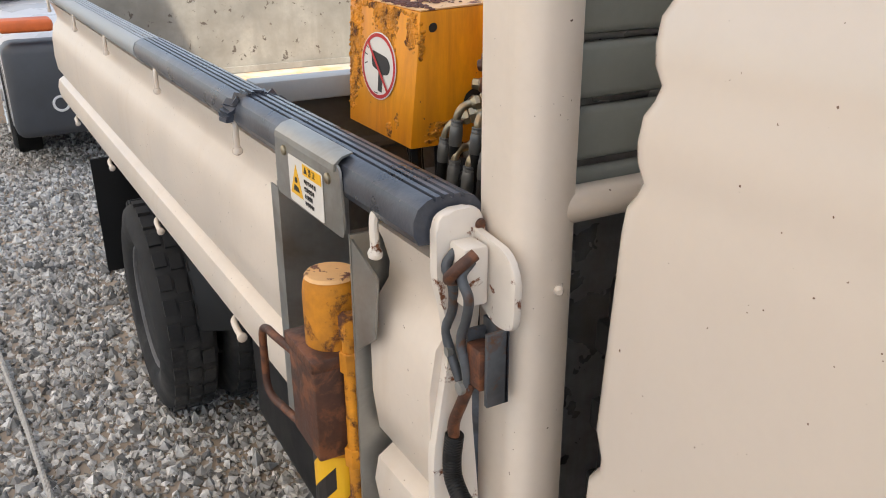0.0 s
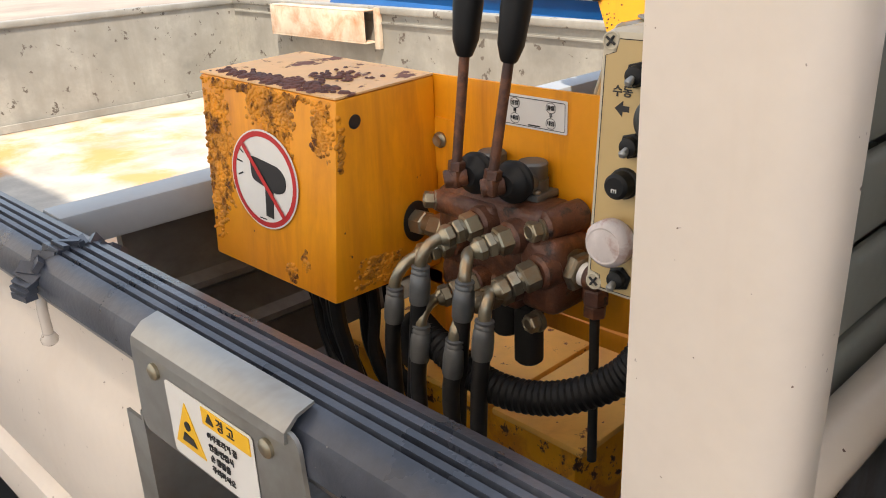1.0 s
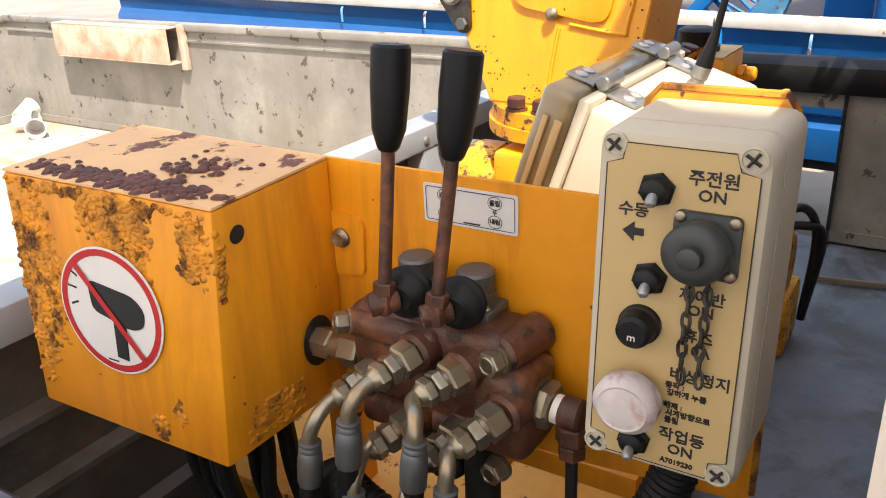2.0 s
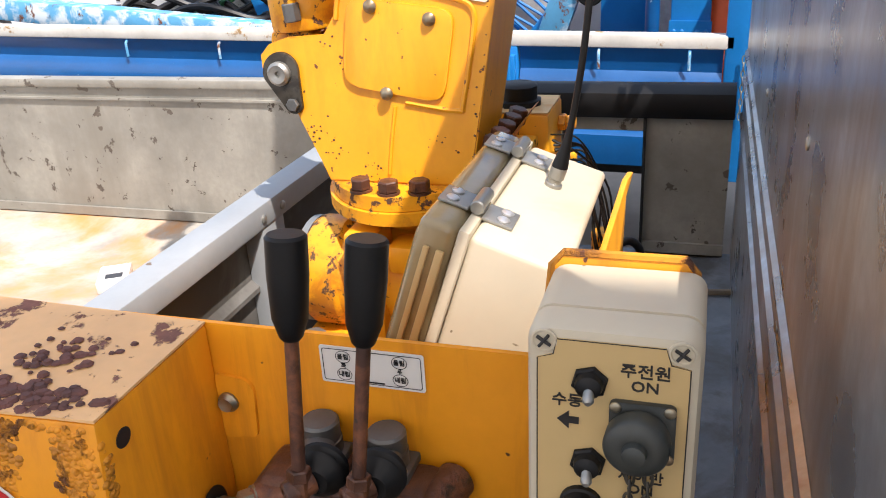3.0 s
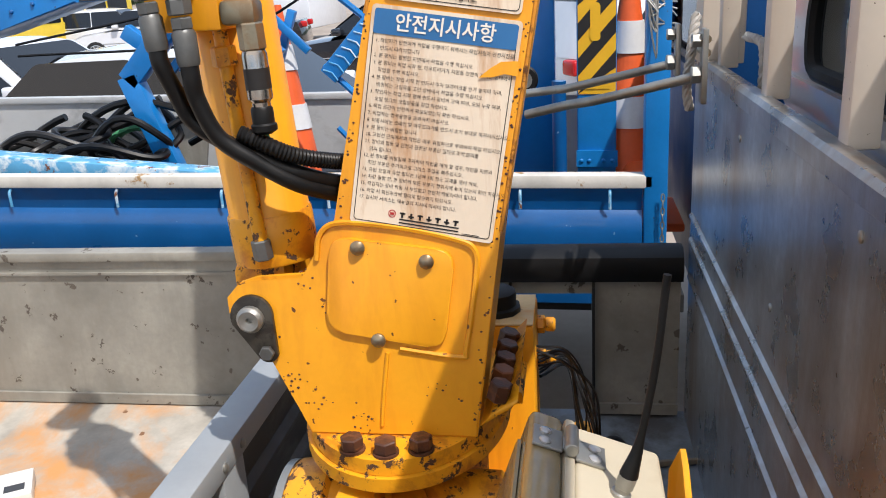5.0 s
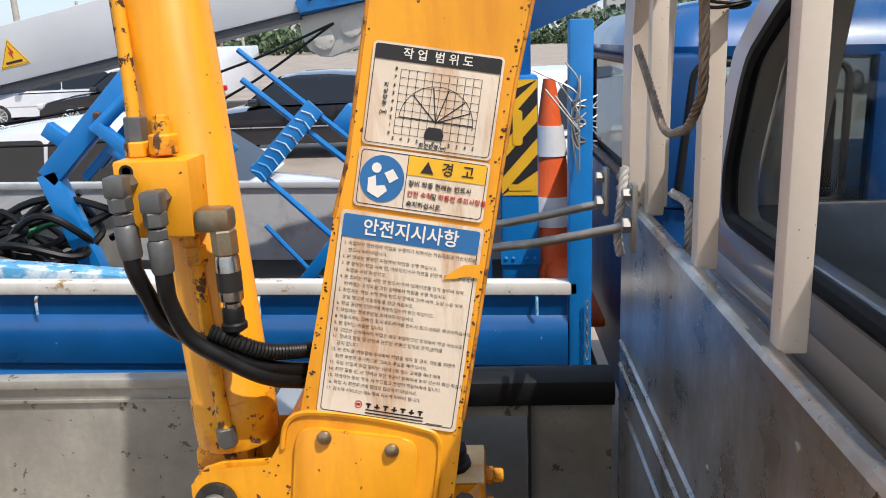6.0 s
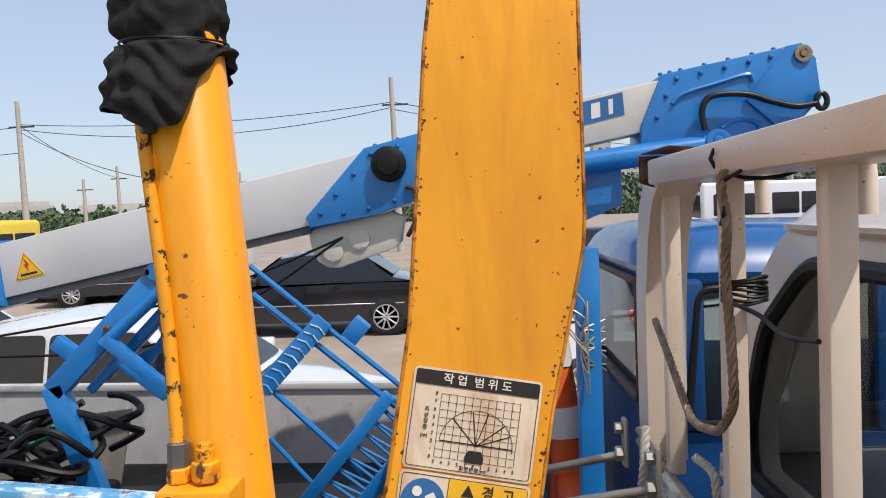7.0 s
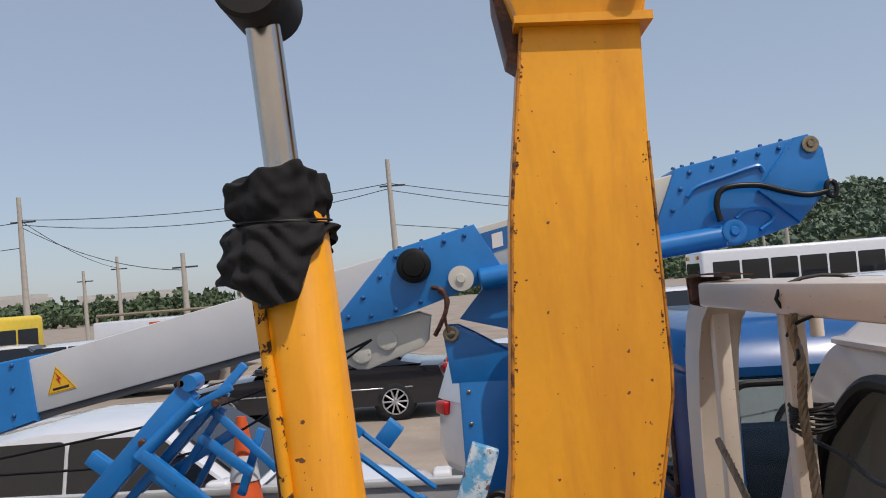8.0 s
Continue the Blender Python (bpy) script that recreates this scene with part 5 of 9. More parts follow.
ringv = []
for i in range(rows):
    t = i / (rows - 1)
    ring = []
    for j in range(cols):
        a = 2 * math.pi * j / cols
        left = 0.5 + 0.5 * math.sin(a)
        lo = cloth_low(CC.y + 0.062 * math.sin(a) + 0.02 * left)
        hi = 2.366 + 0.010 * math.sin(2 * a + 0.5) + 0.004 * math.sin(7 * a)
        if t < 0.52:
            z = lo + (2.305 - lo) * t / 0.52
            k = t / 0.52
            r = 0.053 + 0.034 * left * (1 - 0.6 * k) + 0.006 * math.sin(math.pi * k)
        else:
            k = (t - 0.52) / 0.48
            z = 2.305 + (hi - 2.305) * min(1.0, k * 1.25)
            r = 0.053 + 0.008 * math.sin(math.pi * min(1, k * 1.05))
            if k > 0.8:
                r = 0.057 - (k - 0.8) * 0.16
        fold = math.sin(9 * a + 3 * math.sin(2 * a + 5 * t)) * (0.0030 if t < 0.52 else 0.0045)
        fold += 0.0035 * math.sin(210 * z + 5 * math.sin(1.5 * a + 2) + 3 * math.sin(4 * a)) * (1 if t < 0.5 else 0.3)
        r += fold * (1 - math.exp(-((t - 0.53) / 0.03) ** 2))
        p = Vector((math.cos(a) * r, math.sin(a) * r, z))
        r += noise.noise(p * 30) * 0.006 + noise.noise(p * 80) * 0.002
        r = max(r, 0.0505) if z < 2.315 else r
        ring.append(bm.verts.new((CC.x + math.cos(a) * r, CC.y + 0.010 * max(0.0, min(1.0, (t - 0.45) * 6)) + math.sin(a) * r, z)))
    ringv.append(ring)
for a_, b_ in zip(ringv, ringv[1:]):
    for j in range(cols):
        bm.faces.new((a_[j], a_[(j + 1) % cols], b_[(j + 1) % cols], b_[j]))
part("cloth", bm, M["cloth"], wrap, smooth=180)
bm = BM()
for dz, ph in ((2.306, 0.0), (2.309, 1.2)):
    tube(bm, [Vector((CC.x + math.cos(a) * 0.060, CC.y + 0.006 + math.sin(a) * 0.060, dz + 0.003 * math.sin(a + ph))) for a in [2 * math.pi * k / 40 for k in range(41)]], 0.0014, 6)
part("cord", bm, M["black"], wrap, "thin black cord")

# ---- labels on the boom ----
lx = Vector((-0.0207, -0.9859, -0.1659)).normalized()
ly = Vector((0.1223, -0.1671, 0.9783))
ly = (ly - lx * lx.dot(ly)).normalized()
ML = basis(Vector((0.8857, 0.4899, 1.5294)) + lx.cross(ly) * 0.0015, lx, ly) @ Matrix.Diagonal((0.955, 1, 1, 1))


def lift_m(m, d):
    return m @ Matrix.Translation((0, 0, d))


def outline_strip(m, pts, w):
    """A thin drawn line round an outline."""
    bm = BM()
    cu = sum(p[0] for p in pts) / len(pts)
    cv = sum(p[1] for p in pts) / len(pts)
    inner = []
    for k in range(len(pts)):
        a, p, b = Vector(pts[k - 1]), Vector(pts[k]), Vector(pts[(k + 1) % len(pts)])
        d = (b - a).normalized()
        nrm = Vector((-d.y, d.x))
        if nrm.dot(Vector((cu, cv)) - p) < 0:
            nrm = -nrm
        inner.append(p + nrm * w)
    A = [bm.verts.new(m @ Vector((u, v, 0))) for u, v in pts]
    B = [bm.verts.new(m @ Vector((u, v, 0))) for u, v in inner]
    for k in range(len(pts)):
        bm.faces.new((A[k], A[(k + 1) % len(pts)], B[(k + 1) % len(pts)], B[k]))
    return bm


def line2(m, u0, v0, u1, v1, w):
    d = Vector((u1 - u0, v1 - v0)).normalized() * w * 0.5
    nrm = (-d.y, d.x)
    bm = BM()
    bm.faces.new([bm.verts.new(m @ Vector((u, v, 0))) for u, v in ((u0 + nrm[0], v0 + nrm[1]), (u1 + nrm[0], v1 + nrm[1]), (u1 - nrm[0], v1 - nrm[1]), (u0 - nrm[0], v0 - nrm[1]))])
    return bm


LW = 0.168
# safety rules
H1 = 0.236
lab = part("safety_label", flat(ML, rounded(0, LW, 0, H1, 0.005)), M["label"], boom, "stained cream safety instruction label")
part("heading_band", flat(lift_m(ML, 0.0008), rounded(0.004, LW - 0.004, H1 - 0.030, H1 - 0.004, 0.003)), M["inkblue"], lab)
part("heading", text_bm("안전지시사항", 0.0205, lift_m(ML, 0.0018) @ Matrix.Translation((LW * 0.5, H1 - 0.0175, 0)), align="CENTER", bold=0.0003), M["inkwhite"], lab, smooth=0)
bm = outline_strip(lift_m(ML, 0.0010), rounded(0.004, LW - 0.004, 0.004, H1 - 0.004, 0.004), 0.0009)
RULES = ("1. 작업자가 안전하게 작업을 수행하기 위해서는 작업지침과 안전지침을", "    반드시 따라야합니다.", "2. 본 장비는 평평한 지면에서 작업을 수행 하십시오.", "3. 본 장비는 작업 시작 전, 아우트리거가 지면을 완전히 지지한 상태에서", "    작업을 수행 하십시오.", "4. 본 장비는 작업 시작 전 반드시 주차 브레이크를 당겨 놓아야 하며,", "    바퀴에는 고임목을 고인 상태에서 작업을 수행 하십시오.", "5. 작업자는 작업 시작 전에 반드시 장비의 크랙 여부, 오일 누유 여부,", "    오일 탱크의 오일양등을 점검 하십시오.", "6. 작업 공간이 안전하게 확보되었는지 확인 하십시오.", "7. 작업자는 정격용량을 초과하지 마십시오.", "8. 이동시에는 크레인 및 아우트리거를 반드시 초기 상태로 복귀시키십시오.", "9. 본 장비는 비절연 입니다.", "10. 고압선 근처에서의 작업은 매우 위험하므로 주의하여 작업 하십시오.", "11. 장비의 점등 및 안전과 관련된 부품은 임의로 조작,분리를", "    금지 합니다.", "12. 본 장비를 비탈길에 주차하여 작업을 해야 할 경우, 캐빈을 지면의", "    회전 부분은 주기적으로 그리스 주입을 해주십시오.", "13. 유압 오일과 유압 필터는 1년에 1회 정도 교체를 해야 하며,", "14. 차량 출발 전, 본 장비의 모든 부분이 정위치에 놓여 있는지 확인 하십시오.", "15. 작업자는 장비 작동 시 부드럽고 천천히 작동하여야 합니다.", "16. 작업 시 회전후크에 절대로 탑승하지 마십시오.", "17. 감시와 서비스는 매뉴얼의 지시에 따라야 합니다.")
step = (H1 - 0.034 - 0.026) / len(RULES)
for k, s in enumerate(RULES):
    t = text_bm(s, 0.0053, lift_m(ML, 0.0012) @ Matrix.Translation((0.008, H1 - 0.037 - step * k, 0)), thick=0.0)
    join(bm, t)
for u0, u1, v, h in [(0.058 + 0.0104 * k, 0.0645 + 0.0104 * k, 0.017 + 0.0012 * (-1) ** k, 0.0028) for k in range(7)] + [(0.060 + 0.0104 * k, 0.0625 + 0.0104 * k, 0.0165, 0.0085) for k in range(7)] + [ (0.058, 0.128, 0.0115, 0.0022), (0.058, 0.128, 0.0078, 0.0022), (0.132, 0.152, 0.006, 0.0012)]:
    join(bm, line2(lift_m(ML, 0.0012), u0, v, u1, v, h * 0.7))
part("print", bm, M["ink"], lab, smooth=0)
bm = outline_strip(lift_m(ML, 0.0012), ring_pts(0.049, 0.0165, 0.0045, n=20), 0.0010)
join(bm, line2(lift_m(ML, 0.0012), 0.0465, 0.0165, 0.0515, 0.0165, 0.003))
part("emblem", bm, M["inkred"], lab, smooth=0)
# warning strip
V2, H2, LW = H1 + 0.006, 0.070, 0.162
M2 = ML @ Matrix.Translation((0.0125, V2, 0)) @ Matrix.Diagonal((0.152 / 0.162, 0.066 / 0.070, 1, 1))
lab2 = part("warning_label", flat(M2, rounded(0, LW, 0, H2, 0.006)), M["label"], boom, "stained cream warning label with a blue disc")
part("warning_band", flat(lift_m(M2, 0.0008), rounded(0.062, LW - 0.004, H2 - 0.026, H2 - 0.004, 0.002)), M["inkyellow"], lab2)
part("disc", flat(lift_m(M2, 0.0008), ring_pts(0.032, H2 * 0.5, 0.0275, n=36)), M["inkblue"], lab2)
bm = flat(lift_m(M2, 0.0016), ring_pts(0.024, 0.047, 0.006, n=16))
join(bm, flat(lift_m(M2, 0.0016), [(0.016, 0.018), (0.030, 0.012), (0.040, 0.022), (0.036, 0.028), (0.026, 0.026), (0.024, 0.038), (0.015, 0.034)]))
join(bm, flat(lift_m(M2, 0.0016), [(0.034, 0.042), (0.044, 0.048), (0.052, 0.038), (0.042, 0.031)]))
part("pictogram", bm, M["inkwhite"], lab2, smooth=0)
bm = outline_strip(lift_m(M2, 0.0010), rounded(0.003, LW - 0.003, 0.003, H2 - 0.003, 0.005), 0.0009)
join(bm, line2(lift_m(M2, 0.001), 0.0615, 0.003, 0.0615, H2 - 0.003, 0.0009))
join(bm, text_bm("경  고", 0.017, lift_m(M2, 0.0018) @ Matrix.Translation((0.103, H2 - 0.0155, 0)), bold=0.0002))
join(bm, flat(lift_m(M2, 0.0016), [(0.078, H2 - 0.022), (0.094, H2 - 0.022), (0.086, H2 - 0.008)]))
join(bm, text_bm("장비 작동 전에는 반드시", 0.0078, lift_m(M2, 0.0014) @ Matrix.Translation((0.065, 0.034, 0))))
join(bm, text_bm("숙지하십시오.", 0.0078, lift_m(M2, 0.0014) @ Matrix.Translation((0.065, 0.010, 0))))
join(bm, text_bm("및", 0.0078, lift_m(M2, 0.0014) @ Matrix.Translation((0.0945, 0.022, 0))))
part("print", bm, M["ink"], lab2, smooth=0)
bm = text_bm("안전 수칙", 0.0078, lift_m(M2, 0.0014) @ Matrix.Translation((0.065, 0.022, 0)))
join(bm, text_bm("작동전 주의사항을", 0.0078, lift_m(M2, 0.0014) @ Matrix.Translation((0.1035, 0.022, 0))))
part("print", bm, M["inkred"], lab2, smooth=0)
# working range diagram
V3, H3 = V2 + 0.0685, 0.132
M3 = ML @ Matrix.Translation((0.0135, V3, 0)) @ Matrix.Diagonal((0.150 / 0.162, 0.112 / 0.132, 1, 1))
lab3 = part("range_label", flat(M3, rounded(0, LW, 0, H3, 0.006)), M["label"], boom, "stained cream working range diagram label")
part("heading_band", flat(lift_m(M3, 0.0008), rounded(0.003, LW - 0.003, H3 - 0.022, H3 - 0.003, 0.003)), M["ink"], lab3)
part("heading", text_bm("작 업  범 위 도", 0.0145, lift_m(M3, 0.0018) @ Matrix.Translation((LW * 0.5, H3 - 0.0125, 0)), align="CENTER", bold=0.0002), M["inkwhite"], lab3, smooth=0)
md = lift_m(M3, 0.0012)
bm = outline_strip(md, rounded(0.003, LW - 0.003, 0.003, H3 - 0.003, 0.005), 0.0009)
u0, u1, v0, v1 = 0.038, 0.138, 0.018, 0.100
for k in range(11):
    u = u0 + (u1 - u0) * k / 10
    join(bm, line2(md, u, v0, u, v1, 0.0006))
for k in range(9):
    v = v0 + (v1 - v0) * k / 8
    join(bm, line2(md, u0, v, u1, v, 0.0006))
    join(bm, text_bm(str(k), 0.0062, md @ Matrix.Translation((u0 - 0.006, v, 0)), align="CENTER"))
for k in range(11):
    join(bm, text_bm(str(abs(5 - k)), 0.0062, md @ Matrix.Translation((u0 + (u1 - u0) * k / 10, v0 - 0.006, 0)), align="CENTER"))
cu, cv = 0.088, 0.038
arc = [(cu + 0.046 * math.cos(radians(a)), cv + 0.046 * math.sin(radians(a))) for a in range(-4, 185, 9)]
for p, q in zip(arc, arc[1:]):
    join(bm, line2(md, *p, *q, 0.0008))
for a in (24, 43, 75, 100, 135):
    join(bm, line2(md, cu, cv, cu + 0.045 * math.cos(radians(a)), cv + 0.045 * math.sin(radians(a)), 0.0014))
join(bm, line2(md, u0 + 0.004, cv + 0.002, u1 - 0.004, cv + 0.002, 0.0014))
join(bm, flat(md, [(cu - 0.011, 0.016), (cu + 0.011, 0.016), (cu + 0.012, 0.024), (cu + 0.008, 0.032), (cu - 0.008, 0.032), (cu - 0.012, 0.024)]))
join(bm, text_bm("회전반경(m)", 0.0068, md @ Matrix.Translation((0.088, 0.0075, 0)), align="CENTER"))
for k, s in enumerate("지상양정"):
    join(bm, text_bm(s, 0.0068, md @ Matrix.Translation((0.022, 0.078 - 0.0078 * k, 0)), align="CENTER"))
join(bm, text_bm("(m)", 0.0068, md @ Matrix.Translation((0.022, 0.044, 0)), align="CENTER"))
part("print", bm, M["ink"], lab3, smooth=0)
# torn place in the label
LW = 0.168
part("torn_patch", flat(lift_m(ML, 0.0022), [(LW + 0.002, H1 - 0.040), (LW - 0.018, H1 - 0.043), (LW - 0.030, H1 - 0.052), (LW - 0.040, H1 - 0.062), (LW - 0.026, H1 - 0.060), (LW - 0.012, H1 - 0.055), (LW + 0.002, H1 - 0.056)]), M["yellow"], lab)

crane.location = crane.location + Vector((-0.004, 0.0075, 0.003))
ram.location = ram.location + Vector((0.019, -0.001, 0.003))
wrap.location = wrap.location + Vector((0.015, 0.0065, 0.006))

# ---- control station ----
ctl = thing("control_station", (0.33, 0.38, 1.02), "orange sheet metal hydraulic control stand with rusty valve and levers", "control stand")
bm = BM()
q = [(0.676, 1.347), (0.670, 1.355), (0.172, 1.355), (0.165, 1.422), (0.158, 1.430), (0.086, 1.430), (0.080, 1.422), (0.080, 1.160), (0.082, 1.153), (0.20, 1.144), (0.420, 1.140), (0.676, 1.140)]
prism(bm, [(0.336, y, z) for y, z in q], (0.004, 0, 0), 0.0008)
back = part("backplate", bm, M["orange"], ctl, "orange back plate with a raised corner")
bm = BM()
tube(bm, [(0.338, y, z) for y, z in q[2:8]], 0.0028, 6)
part("rusty_edge", bm, M["rust_orange"], back)
bm = BM()
box(bm, 0.342, 0.372, 0.425, 0.455, 1.024, 1.14, 0.003)
part("brace", bm, M["orange"], ctl)
bm = BM()
box(bm, 0.342, 0.372, 0.16, 0.60, 1.118, 1.138, 0.002)
part("cross_bar", bm, M["orange"], ctl)
# box cover


def cover_bend(p):
    """The cover stands askew: its front turned a little and leaning out at the foot."""
    a, b, c = (p.x - 0.205) / 0.1305, (p.y - 0.419) / 0.229, (p.z - 1.140) / 0.212
    near = Vector((0.195, 0.426, 1.1485)).lerp(Vector((0.181, 0.627, 1.1575)), b).lerp(Vector((0.216, 0.4265, 1.3475)).lerp(Vector((0.194, 0.632, 1.3565)), b), c)
    far = Vector((0.3355, 0.4205, 1.150)).lerp(Vector((0.3355, 0.640, 1.156)), b).lerp(Vector((0.3355, 0.4205, 1.354)).lerp(Vector((0.3355, 0.644, 1.358)), b), c)
    return near.lerp(far, a)


BEND.append(cover_bend)
bm = BM()
box(bm, 0.205, 0.3355, 0.419, 0.648, 1.140, 1.352, 0.003)
cov = part("box_cover", bm, M["orange"], ctl, "orange box cover with blistered rusty paint")
bm = BM()
box(bm, 0.2055, 0.335, 0.4195, 0.6475, 1.3525, 1.3545)
part("cover_top", bm, M["orange_top"], cov, "faded top peeling with rust")


def blisters(m, patches, seed, size):
    """Lumps of lifted paint scattered in patches of a face."""
    rng, bm = random.Random(seed), BM()
    for (u0, u1, v0, v1, n) in patches:
        for _ in range(n):
            u, v = rng.triangular(u0, u1), rng.triangular(v0, v1)
            r = size * rng.uniform(0.35, 1.0)
            h = min(0.0022, r * rng.uniform(0.25, 0.55))
            c = [m @ Vector((u + r * math.cos(a + rng.uniform(-.2, .2)), v + r * 0.85 * math.sin(a), 0)) for a in [2 * math.pi * k / 7 for k in range(7)]]
            d = [m @ Vector((u + 0.6 * r * math.cos(a), v + 0.5 * r * math.sin(a), h)) for a in [2 * math.pi * k / 7 for k in range(7)]]
            A, B = [bm.verts.new(p) for p in c], [bm.verts.new(p) for p in d]
            for k in range(7):
                bm.faces.new((A[k], A[(k + 1) % 7], B[(k + 1) % 7], B[k]))
            bm.faces.new(B)
    return bm


mf = basis((0.205, 0.648, 1.140), (0, -1, 0), (0, 0, 1))
part("blistered_paint", blisters(mf, [(0.002, 0.058, 0.060, 0.209, 900), (0.002, 0.034, 0.02, 0.20, 420), (0.080, 0.170, 0.165, 0.210, 620), (0.120, 0.165, 0.130, 0.19, 160), (0.190, 0.226, 0.15, 0.210, 260), (0.0, 0.226, 0.200, 0.211, 220), (0.17, 0.19, 0.022, 0.05, 50), (0.14, 0.165, 0.005, 0.03, 40)], 2, 0.0042), M["blister"], cov, "lumpy blistered orange paint", smooth=60, kind="stuff")
mr = basis((0.205, 0.419, 1.140), (1, 0, 0), (0, 0, 1))
part("blistered_paint", blisters(mr, [(0.02, 0.085, 0.003, 0.04, 190), (0.0, 0.012, 0.12, 0.2, 30)], 5, 0.004), M["blister"], cov, smooth=60, kind="stuff")
mt = basis((0.205, 0.648, 1.3545), (0, -1, 0), (1, 0, 0))
part("flaking_rust", blisters(mt, [(0.0, 0.226, 0.0, 0.035, 260), (0.10, 0.20, 0.03, 0.11, 40)], 9, 0.006), paint("flaking brown rust", (0.13, 0.055, 0.045), 0.85, vary=0.35, scale=60, bump=0.4), cov, smooth=20, kind="stuff")
bm = BM()
lathe(bm, (0.228, 0.4188, 1.327), (0, -1, 0), [(0, 0.0072), (0.0006, 0.0072)], 20)
part("screw_hole", bm, M["ink"], cov)
bm = BM()
prism(bm, smooth_poly([(0.3355, 0.4185, 1.310), (0.3355, 0.392, 1.308), (0.3355, 0.386, 1.300), (0.3355, 0.389, 1.255), (0.3355, 0.4185, 1.25)], 0.005, 3), (-0.003, 0, 0))
part("flange_tab", bm, M["orange"], cov)
bm = BM()
lathe(bm, (0.332, 0.409, 1.286), (-1, 0, 0), [(0, 0.0085), (0.002, 0.0085), (0.004, 0.0065), (0.006, 0.006), (0.0045, 0.002)], 18)
part("screw", bm, M["zinc"], cov, "cross head screw")
# round sign: no drill gun
ms = basis((0.2022, 0.5345, 1.2525), (0, -1, 0), (0, 0, 1)) @ Matrix.Diagonal((1.30, 1.19, 1, 1))
sign = part("round_sign", flat(ms, ring_pts(0, 0, 0.0455, n=44)), M["labelwhite"], cov, "round white sign with a red ring and bar")
bm = outline_strip(lift_m(ms, 0.0010), ring_pts(0, 0, 0.0440, n=44), 0.0048)
join(bm, line2(lift_m(ms, 0.0020), -0.028, 0.030, 0.028, -0.030, 0.0045))
part("red_ring", bm, M["inkred"], sign, smooth=0)
bm = flat(lift_m(ms, 0.0008), [(p.x, p.y) for p in smooth_poly([(-0.018, 0.020, 0), (0.022, 0.015, 0), (0.031, 0.006, 0), (0.029, -0.006, 0), (0.018, -0.010, 0), (-0.016, -0.002, 0)], 0.006, 4)])
join(bm, flat(lift_m(ms, 0.0008), [(0.002, -0.004), (0.013, -0.006), (0.012, -0.034), (0.002, -0.033)]))
for u0_, v0_, u1_, v1_ in ((-0.034, 0.024, -0.027, 0.020), (-0.037, 0.012, -0.029, 0.011), (-0.036, -0.002, -0.029, 0.001)):
    join(bm, line2(lift_m(ms, 0.0008), u0_, v0_, u1_, v1_, 0.0016))
join(bm, line2(lift_m(ms, 0.0008), -0.008, -0.037, 0.002, -0.037, 0.0012))
part("drill_shape", bm, M["ink"], sign, smooth=0)
BEND.clear()
# chipped paint along the boom's edges and on its foot
mbf = basis(face(0.66, 1.27, 0.0003), (0, -1, 0), (0.125, 0, 1))
spots = []
for edge, w in ((outline[7:13], 0.010), (outline[14:21], 0.006)):
    for (ya, za), (yb, zb) in zip(edge, edge[1:]):
        n = max(1, int(Vector((yb - ya, zb - za)).length / 0.012))
        for k in range(n):
            t = (k + 0.5) / n
            u, v = 0.66 - (ya + (yb - ya) * t), (za + (zb - za) * t - 1.27) * 1.0078
            spots.append((u - w if w > 0.008 else u, u if w > 0.008 else u + w, v - 0.012, v + 0.012, rng.choice((0, 0, 0, 1, 1, 2, 5))))
for u, v, n in ((0.06, 0.12, 14), (0.09, 0.07, 16), (0.12, 0.05, 12), (0.17, 0.03, 10), (0.26, 0.07, 6), (0.11, 0.20, 10), (0.14, 0.16, 5), (0.30, 0.05, 6)):
    spots.append((u - 0.02, u + 0.02, v - 0.02, v + 0.02, n))
part("chipped_paint", blisters(mbf, spots, 17, 0.0020), M["rust"], boom, "dark chips in the boom's paint", smooth=0, kind="stuff")
# small lever label
mlv = basis((0.3355, 0.331, 1.3475), (0, -1, 0), (0, 0, 1))
lv = part("lever_label", flat(mlv, rounded(0, 0.078, -0.030, 0, 0.002)), M["labelwhite"], back, "white lever direction label")
bm = outline_strip(lift_m(mlv, 0.001), rounded(0.002, 0.076, -0.028, -0.002, 0.002), 0.0006)
for u in (0.018, 0.060):
    for v, s in ((-0.008, "올림"), (-0.022, "내림")):
        join(bm, outline_strip(lift_m(mlv, 0.001), ring_pts(u, v, 0.0058, 0.0050, 20), 0.0005))
        join(bm, text_bm(s, 0.0048, lift_m(mlv, 0.0012) @ Matrix.Translation((u, v, 0)), align="CENTER"))
    join(bm, text_bm("좌" if u < 0.03 else "우", 0.0042, lift_m(mlv, 0.0012) @ Matrix.Translation((u, -0.015, 0)), align="CENTER"))
join(bm, line2(lift_m(mlv, 0.0012), 0.034, -0.0262, 0.048, -0.0262, 0.0012))
part("print", bm, M["ink"], lv, smooth=0)

